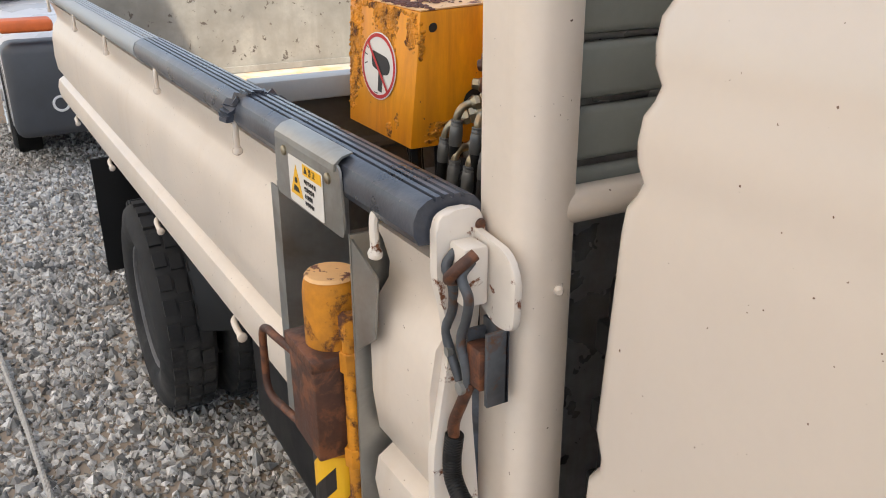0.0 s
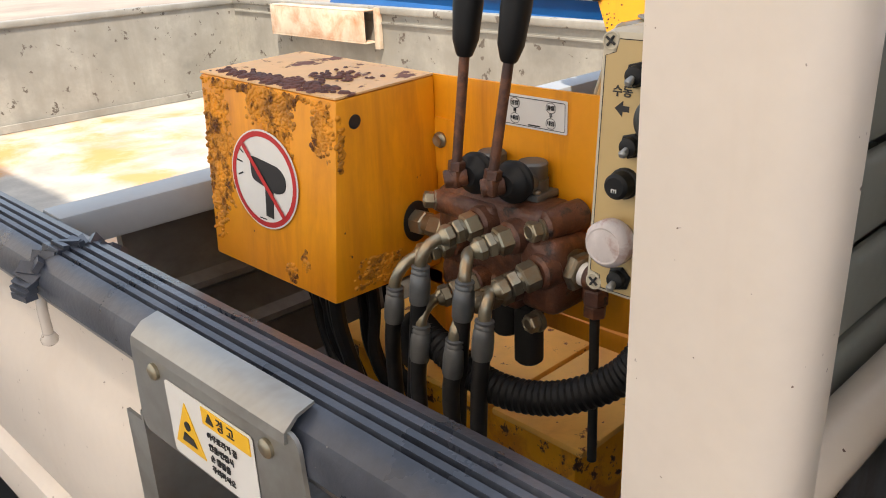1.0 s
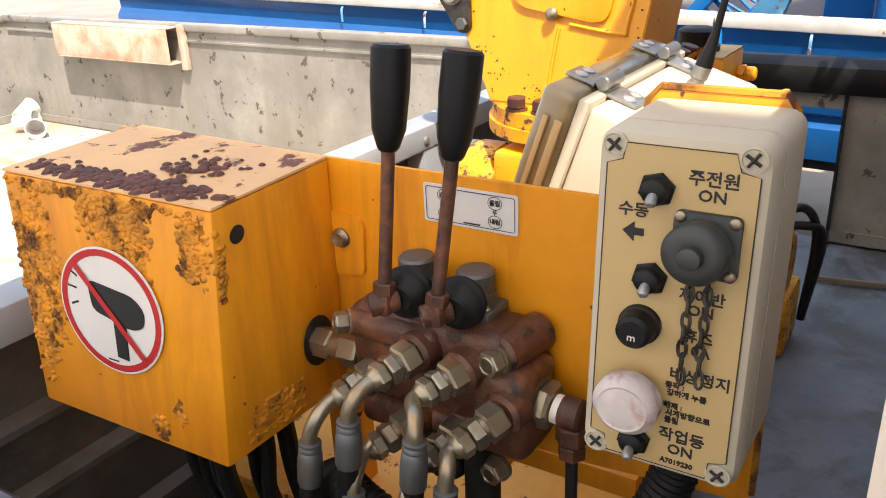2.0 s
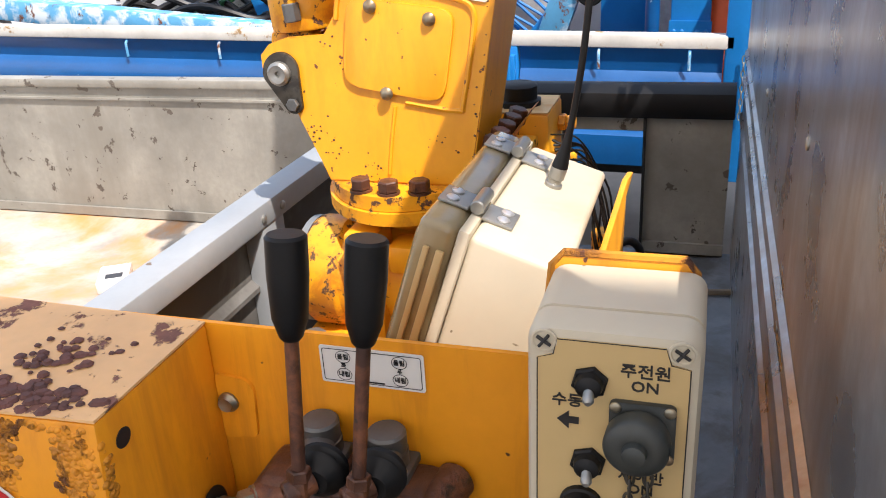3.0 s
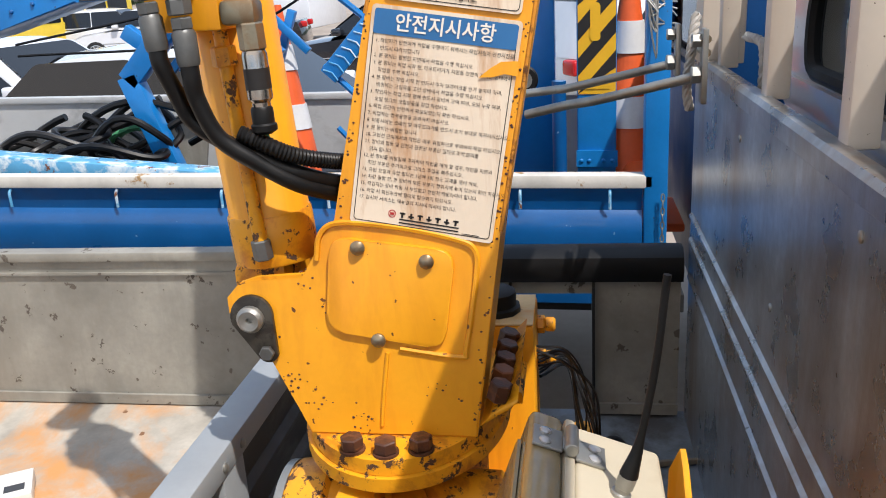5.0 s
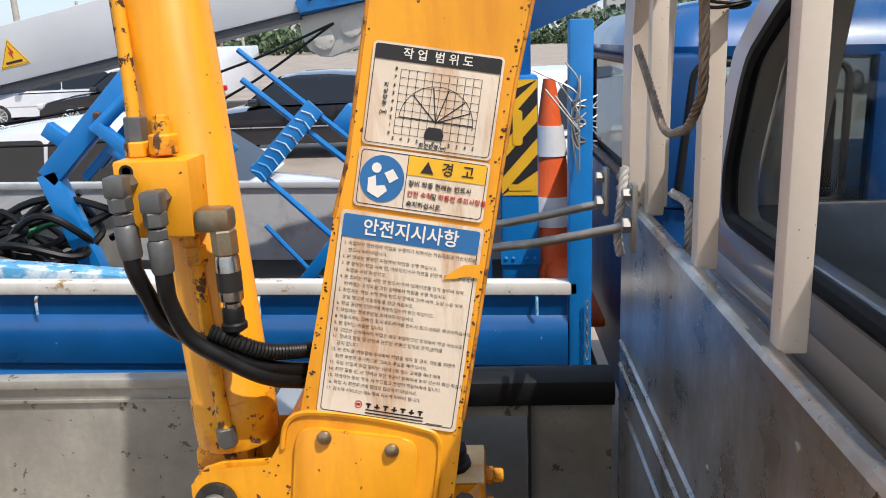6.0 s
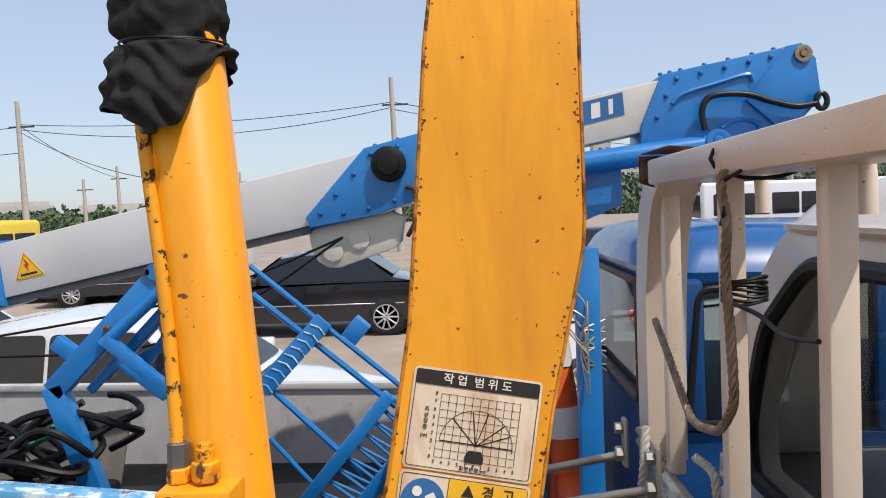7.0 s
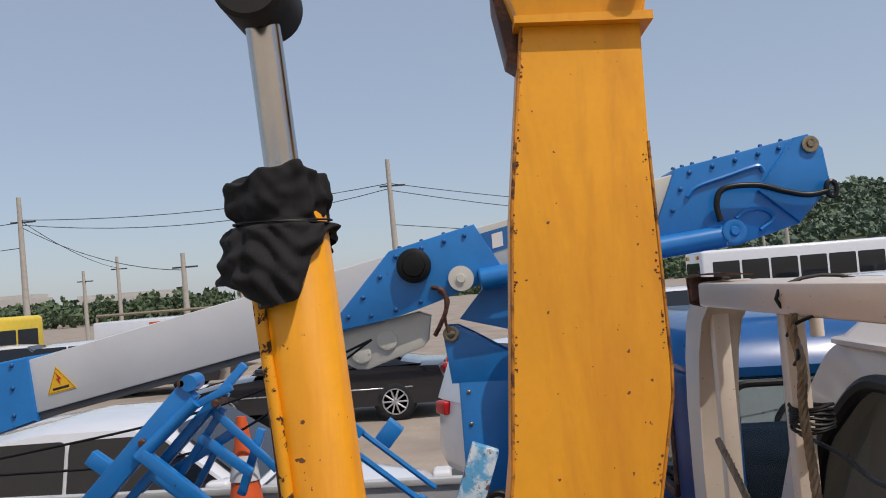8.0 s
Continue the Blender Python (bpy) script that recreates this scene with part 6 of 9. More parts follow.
# ---- valve bank ----
valve = thing("valve_bank", (0.30, 0.29, 1.16), "brown rusted hydraulic valve block with zinc fittings and hoses", "valve")
bm = BM()
box(bm, 0.284, 0.334, 0.240, 0.372, 1.182, 1.262, 0.009, 3)
vb = part("valve_body", bm, M["valve_rust"], valve, "brown rusted cast valve body")
bm = BM()
box(bm, 0.278, 0.334, 0.219, 0.264, 1.168, 1.238, 0.011, 3)
part("end_section", bm, M["valve_rust"], vb)
bm = BM()
box(bm, 0.280, 0.330, 0.262, 0.366, 1.160, 1.190, 0.009, 3)
part("lower_section", bm, M["valve_rust"], vb)
bm = BM()
box(bm, 0.276, 0.330, 0.290, 0.374, 1.236, 1.258, 0.008, 3)
part("upper_section", bm, M["valve_rust"], vb)
bm = BM()
rod(bm, (0.290, 0.2455, 1.2465), (0.3345, 0.2330, 1.2500), 0.0145, seg=24, bev=0.003)
part("spool_housing", bm, M["valve_rust"], vb)
for y, z, r in ((0.3065, 1.2400, 0.0170), (0.2690, 1.2345, 0.0170), (0.2360, 1.2110, 0.0175), (0.3440, 1.2120, 0.0150), (0.3130, 1.1790, 0.0150), (0.2690, 1.1870, 0.0150)):
    bm = BM()
    rod(bm, (0.290, y - 0.003, z + 0.001), (0.2715, y, z), r, r * 0.92, seg=20, bev=0.003)
    part("port_boss", bm, M["valve_rust"], vb)
# capped spool ends behind the levers
for y, x in ((0.3310, 0.3215), (0.2790, 0.3190)):
    bm = BM()
    box(bm, x - 0.016, min(0.3345, x + 0.018), y - 0.019, y + 0.019, 1.260, 1.268, 0.002)
    lathe(bm, (x, y, 1.266), (0, 0, 1), [(0, 0.0150), (0.012, 0.0150), (0.013, 0.0130)], 24)
    hs = part("spool_neck", bm, M["crimp"], vb, "grey cast neck")
    bm = BM()
    lathe(bm, (x, y, 1.278), (0, 0, 1), [(0, 0.0135), (0.0015, 0.0142), (0.0140, 0.0142), (0.0160, 0.0125), (0.0165, 0.004)], 28)
    part("spool_cap", bm, M["crimp"], hs, "grey flaking spool cap")
    bm = BM()
    rod(bm, (x - 0.026, y - 0.006, 1.277), (x, y, 1.277), 0.0115, seg=18)
    part("spool_tube", bm, M["crimp"], hs)
    for dy in (-0.0135, 0.0135):
        part("flange_screw", screw_bm((x - 0.010, y + dy, 1.268), (0, 0, 1), 0.0038, 0.003), M["zinc"], hs)
LEVERS = (((0.2600, 0.3165, 1.2955), (0.2790, 0.3120, 1.4565), (0.2540, 0.3225, 1.2840)), ((0.2637, 0.2765, 1.2940), (0.2850, 0.2630, 1.4545), (0.2605, 0.2840, 1.2815)))
for foot, top, eye in LEVERS:
    foot, top, eye = Vector(foot), Vector(top), Vector(eye)
    d = (top - foot).normalized()
    bm = BM()
    lathe(bm, eye + Vector((0.011, -0.013, 0.002)), (1, 0.10, 0), [(0, 0.0090), (0.004, 0.0120), (0.006, 0.0165), (0.009, 0.0185), (0.0115, 0.0160), (0.014, 0.0195), (0.0165, 0.0165), (0.0195, 0.0180), (0.024, 0.0110)], 26)
    part("rubber_boot", bm, M["black"], vb, "black rubber boot")
    lev = thing("control_lever", foot, "rusty control lever with a black grip", "lever", "control levers")
    n = (top - foot).length
    bm = BM()
    rod(bm, foot - d * 0.010, foot + d * n * 0.64, 0.0046, seg=14)
    part("rod", bm, M["rust"], lev, "rusty lever rod")
    bm = BM()
    g0 = foot + d * n * 0.585
    g = n * 0.415
    lathe(bm, g0, d, [(0, 0.0058), (0.002, 0.0074), (0.014, 0.0112), (g * 0.62, 0.0129), (g - 0.002, 0.0128), (g, 0.0112)], 28)
    part("grip", bm, M["black"], lev, "black tapered plastic grip")
    bm = BM()
    hexa(bm, foot - d * 0.004, foot + d * 0.005, 0.0080, 0.3)
    axis = Vector((-0.72, 0.66, -0.12)).normalized()
    lathe(bm, eye + axis * 0.002, axis, [(-0.020, 0.0070), (-0.018, 0.0082), (0.0, 0.0082), (0.0012, 0.0070), (0.0008, 0.0045), (-0.006, 0.0042)], 20)
    box(bm, -0.006, 0.006, -0.007, 0.007, -0.008, 0.008, 0.003, m=Matrix.Translation(foot - d * 0.010))
    box(bm, -0.010, 0.014, -0.005, 0.005, -0.005, 0.005, 0.002, m=Matrix.Translation(eye + Vector((0.010, -0.005, -0.003))))
    part("pivot", bm, M["valve_rust"], lev, "rusty pivot fork")
for p, d, r in (((0.2840, 0.3670, 1.2475), (-0.75, 0.60, 0.10), 0.0085), ((0.2905, 0.2450, 1.2445), (-0.97, 0.20, 0.0), 0.0098), ((0.2850, 0.2425, 1.1590), (-0.97, 0.15, 0), 0.0090)):
    bm = BM()
    p, d = Vector(p), Vector(d).normalized()
    lathe(bm, p, d, [(0, r * 1.15), (0.004, r * 1.15)], 18)
    hexa(bm, p + d * 0.004, p + d * 0.014, r)
    lathe(bm, p + d * 0.014, d, [(0, r * 0.72), (0.0008, r * 0.62), (-0.001, r * 0.45)], 14)
    part("plug_bolt", bm, M["zinc"], vb, "zinc hexagon plug")
bm = BM()
hexa(bm, (0.298, 0.370, 1.2120), (0.2985, 0.389, 1.2110), 0.0150)
rod(bm, (0.2985, 0.389, 1.2110), (0.299, 0.402, 1.2105), 0.0105, seg=18)
hexa(bm, (0.299, 0.400, 1.2105), (0.300, 0.4185, 1.2095), 0.0135, 0.4)
rod(bm, (0.300, 0.4180, 1.2095), (0.301, 0.436, 1.2090), 0.0115, seg=18)
part("side_union", bm, M["zinc"], vb, "zinc side union")
bm = BM()
prism(bm, [(0.301 + 0.018 * math.cos(a), 0.4196, 1.209 + 0.022 * math.sin(a)) for a in [2 * math.pi * k / 24 for k in range(24)]], (0, -0.0006, 0))
part("slot_hole", bm, M["ink"], cov)
bm = BM()
lathe(bm, (0.304, 0.2200, 1.2095), (-0.10, -1, 0), [(0, 0.0185), (0.002, 0.0185)], 24)
hexa(bm, (0.3038, 0.2185, 1.2095), (0.3030, 0.2085, 1.2090), 0.0178)
part("end_nut", bm, M["zinc"], vb, "large zinc nut")
bm = BM()
rod(bm, (0.3030, 0.2085, 1.2085), (0.3030, 0.2035, 1.2080), 0.0105, seg=20)
part("white_ring", bm, M["inkwhite"], vb)
bm = BM()
rod(bm, (0.3030, 0.2040, 1.2080), (0.3035, 0.1880, 1.2070), 0.0120, seg=18, bev=0.002)
hexa(bm, (0.3035, 0.1955, 1.1990), (0.3035, 0.1955, 1.1840), 0.0118)
hexa(bm, (0.3035, 0.1955, 1.1835), (0.3035, 0.1955, 1.1720), 0.0105, 0.3)
part("side_pipe_union", bm, M["rust"], vb, "rusty union")
bm = BM()
rod(bm, (0.3035, 0.1955, 1.175), (0.306, 0.1955, 1.02), 0.0045, seg=12)
part("drain_pipe", bm, M["dark"], vb, "thin dark pipe")
for x, y, z0, z1 in ((0.2975, 0.2650, 1.166, 1.104), (0.300, 0.2960, 1.166, 1.124)):
    bm = BM()
    rod(bm, (x, y, z0), (x, y, z1), 0.0138, seg=20, bev=0.003)
    part("spool_end", bm, M["dark"], vb)

# hoses: hexagon unions, a bent tail, a crimped end, the hose
HOSES = (
    ((0.2665, 0.3065, 1.2400), (0.2400, 0.3150, 1.2350), (0.2180, 0.3235, 1.2125)),
    ((0.2700, 0.2700, 1.2345), (0.2455, 0.2800, 1.2300), (0.2195, 0.2700, 1.2130)),
    ((0.2660, 0.2365, 1.2110), (0.2385, 0.2490, 1.2030), (0.2185, 0.2470, 1.1835)),
    ((0.2720, 0.3445, 1.2120), (0.2470, 0.3560, 1.2050), (0.2220, 0.3660, 1.1780)),
    ((0.2700, 0.3130, 1.1790), (0.2430, 0.3250, 1.1720), (0.2130, 0.3215, 1.1565)),
    ((0.2700, 0.2690, 1.1870), (0.2400, 0.2770, 1.1800), (0.2090, 0.2740, 1.1600)),
)
for k, (h0, h1, h2) in enumerate(HOSES):
    h0, h1, h2 = Vector(h0), Vector(h1), Vector(h2)
    d = (h1 - h0).normalized()
    n = (h1 - h0).length
    bm = BM()
    hexa(bm, h0 - d * 0.006, h0 + d * n * 0.30, 0.0135)
    lathe(bm, h0 + d * n * 0.30, d, [(0, 0.0100), (n * 0.12, 0.0100)], 18)
    hexa(bm, h0 + d * n * 0.38, h0 + d * n * 0.68, 0.0118, 0.4)
    hexa(bm, h0 + d * n * 0.72, h0 + d * n * 1.02, 0.0108, 0.1)
    lathe(bm, h1, d, [(0, 0.0090), (0.003, 0.0078), (0.005, 0.0058)], 18)
    un = part("union", bm, M["zinc"], vb, "zinc hexagon unions")
    bm = BM()
    tube(bm, curve([h1 - d * 0.004, h1 + d * 0.008, h1.lerp(h2, 0.62) + Vector((-0.003, 0, 0.0075)), h2 + Vector((0, 0, 0.004)), h2 - Vector((0, 0, 0.008))], 7), 0.0057, 14)
    part("bent_tail", bm, M["zinc"], un, "bent zinc hose tail")
    w = Vector((-0.08, 0.05, -1)).normalized()
    bm = BM()
    lathe(bm, h2, w, [(0, 0.0062), (0.001, 0.0086), (0.003, 0.0086), (0.0035, 0.0074), (0.005, 0.0086), (0.0075, 0.0086), (0.008, 0.0074), (0.010, 0.0090), (0.020, 0.0097), (0.034, 0.0095), (0.037, 0.0086)], 12)
    part("crimp_sleeve", bm, M["crimp"], un, "grey crimped sleeve")
    bm = BM()
    e = h2 + w * 0.034
    tube(bm, curve([e - w * 0.01, e + w * 0.03, e + Vector((-0.002 + 0.003 * k, 0.012, -0.12)), e + Vector((0.02, 0.03, -0.20)), e + Vector((0.05, 0.06, -0.26))], 8), 0.0078, 12)
    part("hose", bm, M["rubber"], un, "black rubber hose")
# cable bundle under the box
rng = random.Random(12)
for k in range(12):
    bm = BM()
    x, y = 0.225 + 0.09 * rng.random(), 0.47 + 0.13 * rng.random()
    tube(bm, curve([(x, y, 1.16), (x, y - 0.004, 1.10), (x + rng.uniform(-.02, .02), y - 0.02, 1.03), (x + rng.uniform(-.01, .04), y - 0.06 - 0.05 * rng.random(), 0.93), (x + 0.06, y - 0.12, 0.86)], 8), rng.choice((0.005, 0.007, 0.009)), 9)
    part("cable", bm, M["rubber"] if k % 4 else M["black"], ctl, "black cable")
bm = BM()
lathe(bm, (0.27, 0.43, 0.93), (0.3, -0.3, -1), [(0, 0.013), (0.03, 0.013)], 14)
part("cable_gland", bm, M["steel"], ctl)
bm = BM()
tube(bm, fine(curve([(0.285, 0.115, 1.245), (0.282, 0.118, 1.20), (0.268, 0.140, 1.150), (0.245, 0.190, 1.118), (0.230, 0.250, 1.112), (0.23, 0.32, 1.130), (0.25, 0.37, 1.125), (0.28, 0.41, 1.06)], 10), 0.0028), 0.0138, 16, ripple=0.0016)
part("corrugated_conduit", bm, M["black"], ctl, "black corrugated conduit")

# ---- switch box ----
sw = thing("switch_box", (0.29, 0.12, 1.24), "beige plastic switch box with toggle switches and a round stop button", "switch box")


def switch_bend(p):
    """The switch box leans back and is a little wider than tall parts suggest."""
    return Vector((p.x + 0.010 + (p.z - 1.424) * 0.068, 0.155 + (p.y - 0.155) * 1.07, 1.416 + (p.z - 1.424)))


BEND.append(switch_bend)
bm = BM()
SB = rounded(0.079, 0.164, 1.237, 1.432, 0.010, 5)
out = []
for x, ins in ((0.324, 0.0), (0.272, 0.0), (0.2715, 0.0018), (0.2695, 0.0018), (0.269, 0.0), (0.252, 0.0), (0.2475, 0.002), (0.2460, 0.006)):
    out.append([bm.verts.new((x, 0.1215 + (y - 0.1215) * (1 - ins / 0.042), 1.3345 + (z - 1.3345) * (1 - ins / 0.0975))) for y, z in SB])
for a, b in zip(out, out[1:]):
    for k in range(len(a)):
        bm.faces.new((a[k], a[(k + 1) % len(a)], b[(k + 1) % len(a)], b[k]))
bm.faces.new(out[-1])
bm.faces.new(out[0][::-1])
part("enclosure", bm, M["beige"], sw, "beige plastic enclosure")
mp = basis((0.2458, 0.1625, 1.238), (0, -1, 0), (0, 0, 1))
SW, SH = 0.082, 0.193
notch = [(0.014, 0.004), (SW - 0.014, 0.004), (SW - 0.013, 0.014), (SW - 0.004, 0.017), (SW - 0.004, SH - 0.016), (SW - 0.013, SH - 0.014), (SW - 0.016, SH - 0.005), (0.014, SH - 0.005), (0.012, SH - 0.014), (0.004, SH - 0.017), (0.004, 0.016), (0.012, 0.014)]
plate = part("switch_plate", flat(mp, notch), M["beige_plate"], sw, "tan printed switch plate")
bm = outline_strip(lift_m(mp, 0.0008), notch, 0.0006)
for s, u, v, sz in (("주전원", 0.057, 0.173, 0.0088), ("ON", 0.057, 0.1645, 0.0085), ("수동", 0.0195, 0.152, 0.0085), ("제어반", 0.057, 0.110, 0.0082), ("ON", 0.057, 0.102, 0.0082), ("휴즈", 0.057, 0.087, 0.0082), ("10A", 0.057, 0.079, 0.0082), ("비상정지", 0.060, 0.063, 0.0085), ("동작 :", 0.048, 0.056, 0.0042), ("강하게 누름", 0.0545, 0.0515, 0.0042), ("해제 :", 0.048, 0.0435, 0.0042), ("시계방향으로", 0.056, 0.039, 0.0042), ("돌림", 0.048, 0.0345, 0.0042), ("작업등", 0.054, 0.025, 0.0088), ("ON", 0.054, 0.0165, 0.0085), ("A7019230", 0.0525, 0.0085, 0.0042)):
    join(bm, text_bm(s, sz, lift_m(mp, 0.0008) @ Matrix.Translation((u, v, 0)), align="CENTER", bold=0.00012))
join(bm, flat(lift_m(mp, 0.0006), [(0.0145, 0.1405), (0.0205, 0.146), (0.0205, 0.1425), (0.0255, 0.1425), (0.0255, 0.1385), (0.0205, 0.1385), (0.0205, 0.135)]))
part("print", bm, M["ink"], plate, smooth=0)
P = lambda u, v, h=0.0: mp @ Vector((u, v, h))
for u, v in ((0.0075, SH - 0.007), (SW - 0.0085, SH - 0.0075), (0.0075, 0.0075), (SW - 0.008, 0.008)):
    bm = BM()
    lathe(bm, P(u, v, -0.0005), (-1, 0, 0), [(0, 0.0066), (0.0012, 0.0066), (0.0014, 0.0056), (0.0006, 0.0050)], 20)
    sc = part("lid_screw", bm, M["beige"], sw)
    bm = BM()
    for a in (35, 125):
        d = Vector((0, math.cos(radians(a)), math.sin(radians(a)))) * 0.0042
        tube(bm, [P(u, v, 0.0012) - d, P(u, v, 0.0012) + d], 0.0009, 6)
    part("cross_slot", bm, M["ink"], sc)
for u, v in ((0.0305, 0.165), (0.0305, 0.116), (0.0290, 0.0165)):
    tg = part("toggle_switch", join(hexa(BM(), P(u, v), P(u, v, 0.004), 0.0094, 0.3), lathe(BM(), P(u, v, 0.004), (-1, 0, 0), [(0, 0.0072), (0.004, 0.0064), (0.006, 0.0036)], 16)), M["black"], sw, "black toggle switch")
    bm = BM()
    lathe(bm, P(u, v, 0.005), (-1, -0.1, -0.35), [(0, 0.0022), (0.010, 0.0030), (0.012, 0.0016)], 12)
    part("toggle", bm, M["steel"], tg, "metal toggle")
bm = BM()
lathe(bm, P(0.0275, 0.0885), (-1, 0, 0), [(0, 0.0112), (0.004, 0.0112), (0.005, 0.0100), (0.013, 0.0092), (0.015, 0.007)], 22)
fuse = part("fuse_holder", bm, M["black"], sw, "black round fuse holder")
bm = BM()
join(bm, text_bm("m", 0.006, basis(P(0.0275, 0.0865, 0.0154), (0, -1, 0), (0, 0, 1)), align="CENTER"))
part("print", bm, M["inkwhite"], fuse, smooth=0)
bm = BM()
lathe(bm, P(0.028, 0.048), (-1, 0, 0), [(0, 0.011), (0.010, 0.010)], 22)
part("button_collar", bm, M["zinc"], sw)
bm = BM()
lathe(bm, P(0.028, 0.048, 0.008), (-1, 0, 0), [(0, 0.0150), (0.003, 0.0172), (0.012, 0.0172), (0.015, 0.0150), (0.0165, 0.0132), (0.0160, 0.0120), (0.0172, 0.0080), (0.0175, 0.002)], 30)
part("stop_button", bm, M["button"], sw, "faded mushroom stop button")
# round connector with cap and chain
bm = BM()
prism(bm, [P(u, v) for u, v in rounded(0.0405, 0.0725, 0.1225, 0.1565, 0.003)], (-0.004, 0, 0), 0.001)
con = part("connector_flange", bm, M["capgrey"], sw, "dark grey square connector flange")
bm = BM()
lathe(bm, P(0.0555, 0.139, 0.004), (-1, 0.05, 0.05), [(0, 0.0140), (0.004, 0.0140), (0.005, 0.0158), (0.014, 0.0158), (0.016, 0.0145), (0.018, 0.010), (0.0175, 0.006), (0.022, 0.0055), (0.023, 0.003)], 36)
part("connector_cap", bm, M["capgrey"], con, "dull ribbed screw cap")
for u, v in ((0.0435, 0.1535), (0.0695, 0.1535), (0.0695, 0.1255), (0.0435, 0.1255)):
    bm = BM()
    screw(bm, P(u, v, 0.004), (-1, 0, 0), 0.003, 0.0016)
    part("screw", bm, M["zinc"], con)
for side in (0.0, 0.0068):
    for k in range(8):
        c = P(0.0515 + side * 1.3 + 0.0006 * math.sin(k), 0.122 - 0.0080 * k, 0.006)
        bm = BM()
        tw = 0.4 if k % 2 else 1.5
        tube(bm, [c + Vector((0.0024 * math.cos(a) * math.sin(tw), 0.0024 * math.cos(a) * math.cos(tw), 0.0052 * math.sin(a))) for a in [2 * math.pi * j / 12 for j in range(13)]], 0.0009, 6)
        part("chain_link", bm, M["grease"], con)
bm = BM()
lathe(bm, (0.285, 0.115, 1.2385), (0, 0, -1), [(0, 0.019), (0.010, 0.019), (0.014, 0.016)], 18)
part("conduit_gland", bm, M["black"], sw)

BEND.clear()

# ---- relay box with a hinged clear lid ----
relay = thing("relay_box", (0.53, 0.23, 1.10), "beige plastic junction box with a hinged amber lid and an aerial", "junction box")
TL = Matrix.Rotation(radians(19), 4, "X")
RM = Matrix.Translation((0.062, 0.206, 1.379)) @ TL
bm = BM()
box(bm, 0.392, 0.640, -0.041, 0.041, -0.235, 0.0, 0.006, 3, RM)
body = part("enclosure", bm, M["beige"], relay, "beige plastic enclosure")
bm = BM()
box(bm, 0.389, 0.643, 0.041, 0.051, -0.238, 0.003, 0.003, 2, RM)
part("rim", bm, M["beige"], relay)
bm = BM()
box(bm, 0.389, 0.643, 0.0515, 0.084, -0.238, 0.003, 0.008, 3, RM)
box(bm, 0.41, 0.622, 0.084, 0.089, -0.215, -0.02, 0.004, 2, RM)
part("lid", bm, M["clear"], relay, "cloudy amber clear lid")
bm = BM()
box(bm, 0.3845, 0.3885, 0.056, 0.063, -0.225, -0.02, 0.001, 2, RM)
box(bm, 0.3845, 0.3885, 0.069, 0.074, -0.225, -0.02, 0.001, 2, RM)
part("lid_ribs", bm, M["beige_plate"], relay)
for x in (0.440, 0.594):
    bm = BM()
    box(bm, x - 0.016, x + 0.016, 0.014, 0.041, 0.0005, 0.0035, 0.001, 2, RM)
    box(bm, x - 0.016, x + 0.016, 0.054, 0.081, 0.0035, 0.0065, 0.001, 2, RM)
    box(bm, x - 0.010, x + 0.010, 0.041, 0.054, 0.003, 0.006, 0.001, 2, RM)
    hn = part("hinge", bm, M["steel"], relay, "steel hinge")
    bm = BM()
    rod(bm, RM @ Vector((x - 0.018, 0.047, 0.010)), RM @ Vector((x + 0.018, 0.047, 0.010)), 0.0062, seg=16, bev=0.001)
    part("knuckle", bm, M["steel"], hn)
    for dx in (-0.008, 0.008):
        for v, w in ((0.024, 0.0035), (0.070, 0.0065)):
            part("screw", screw_bm(RM @ Vector((x + dx, v, w)), RM.to_3x3() @ Vector((0, 0, 1)), 0.0056, 0.0024), M["alloy"], hn)
up = RM.to_3x3() @ Vector((0, 0, 1))
bm = BM()
b0 = RM @ Vector((0.551, 0.002, 0.0))
lathe(bm, b0, up, [(0, 0.0085), (0.003, 0.0085), (0.004, 0.0065), (0.008, 0.0065), (0.009, 0.0078), (0.020, 0.0078), (0.022, 0.006)], 20)
aer = part("aerial_socket", bm, M["steel"], relay, "steel aerial socket")
bm = BM()
a1 = b0 + up * 0.020
tube(bm, curve([a1, a1 + Vector((0.001, -0.009, 0.034)), a1 + Vector((0.003, -0.020, 0.10)), a1 + Vector((0.006, -0.027, 0.172))], 8), lambda t: 0.0080 - 0.0048 * min(1, t * 2.8), 12)
part("aerial", bm, M["black"], aer, "black rubber whip aerial")
bm = BM()
prism(bm, [(0.45, 0.158, 1.026), (0.72, 0.158, 1.026), (0.73, 0.150, 1.330), (0.715, 0.142, 1.362), (0.68, 0.144, 1.366), (0.45, 0.156, 1.322)], (0, 0.006, 0), 0.001)
part("bracket", bm, M["yellow"], relay, "yellow mounting bracket")

relay.location = relay.location + Vector((0.004, 0.007, -0.008))

# ---- oil tank and pump ----
tank = thing("oil_tank", (1.25, 0.38, FL), "yellow hydraulic oil tank with a black filler cap", "oil tank")
bm = BM()
box(bm, 1.10, 1.22, 0.308, 0.47, FL, 1.310, 0.005)
part("tank_body", bm, M["yellow"], tank)
bm = BM()
box(bm, 1.102, 1.218, 0.310, 0.468, 1.3105, 1.3125)
part("tank_top", bm, M["tanktop"], tank, "faded dusty tank top")
bm = BM()
lathe(bm, (1.155, 0.365, 1.3125), (0, 0, 1), [(0, 0.036), (0.008, 0.036), (0.010, 0.030), (0.030, 0.030), (0.034, 0.024)], 10)
part("filler_cap", bm, M["black"], tank, "black ribbed filler cap")
bm = BM()
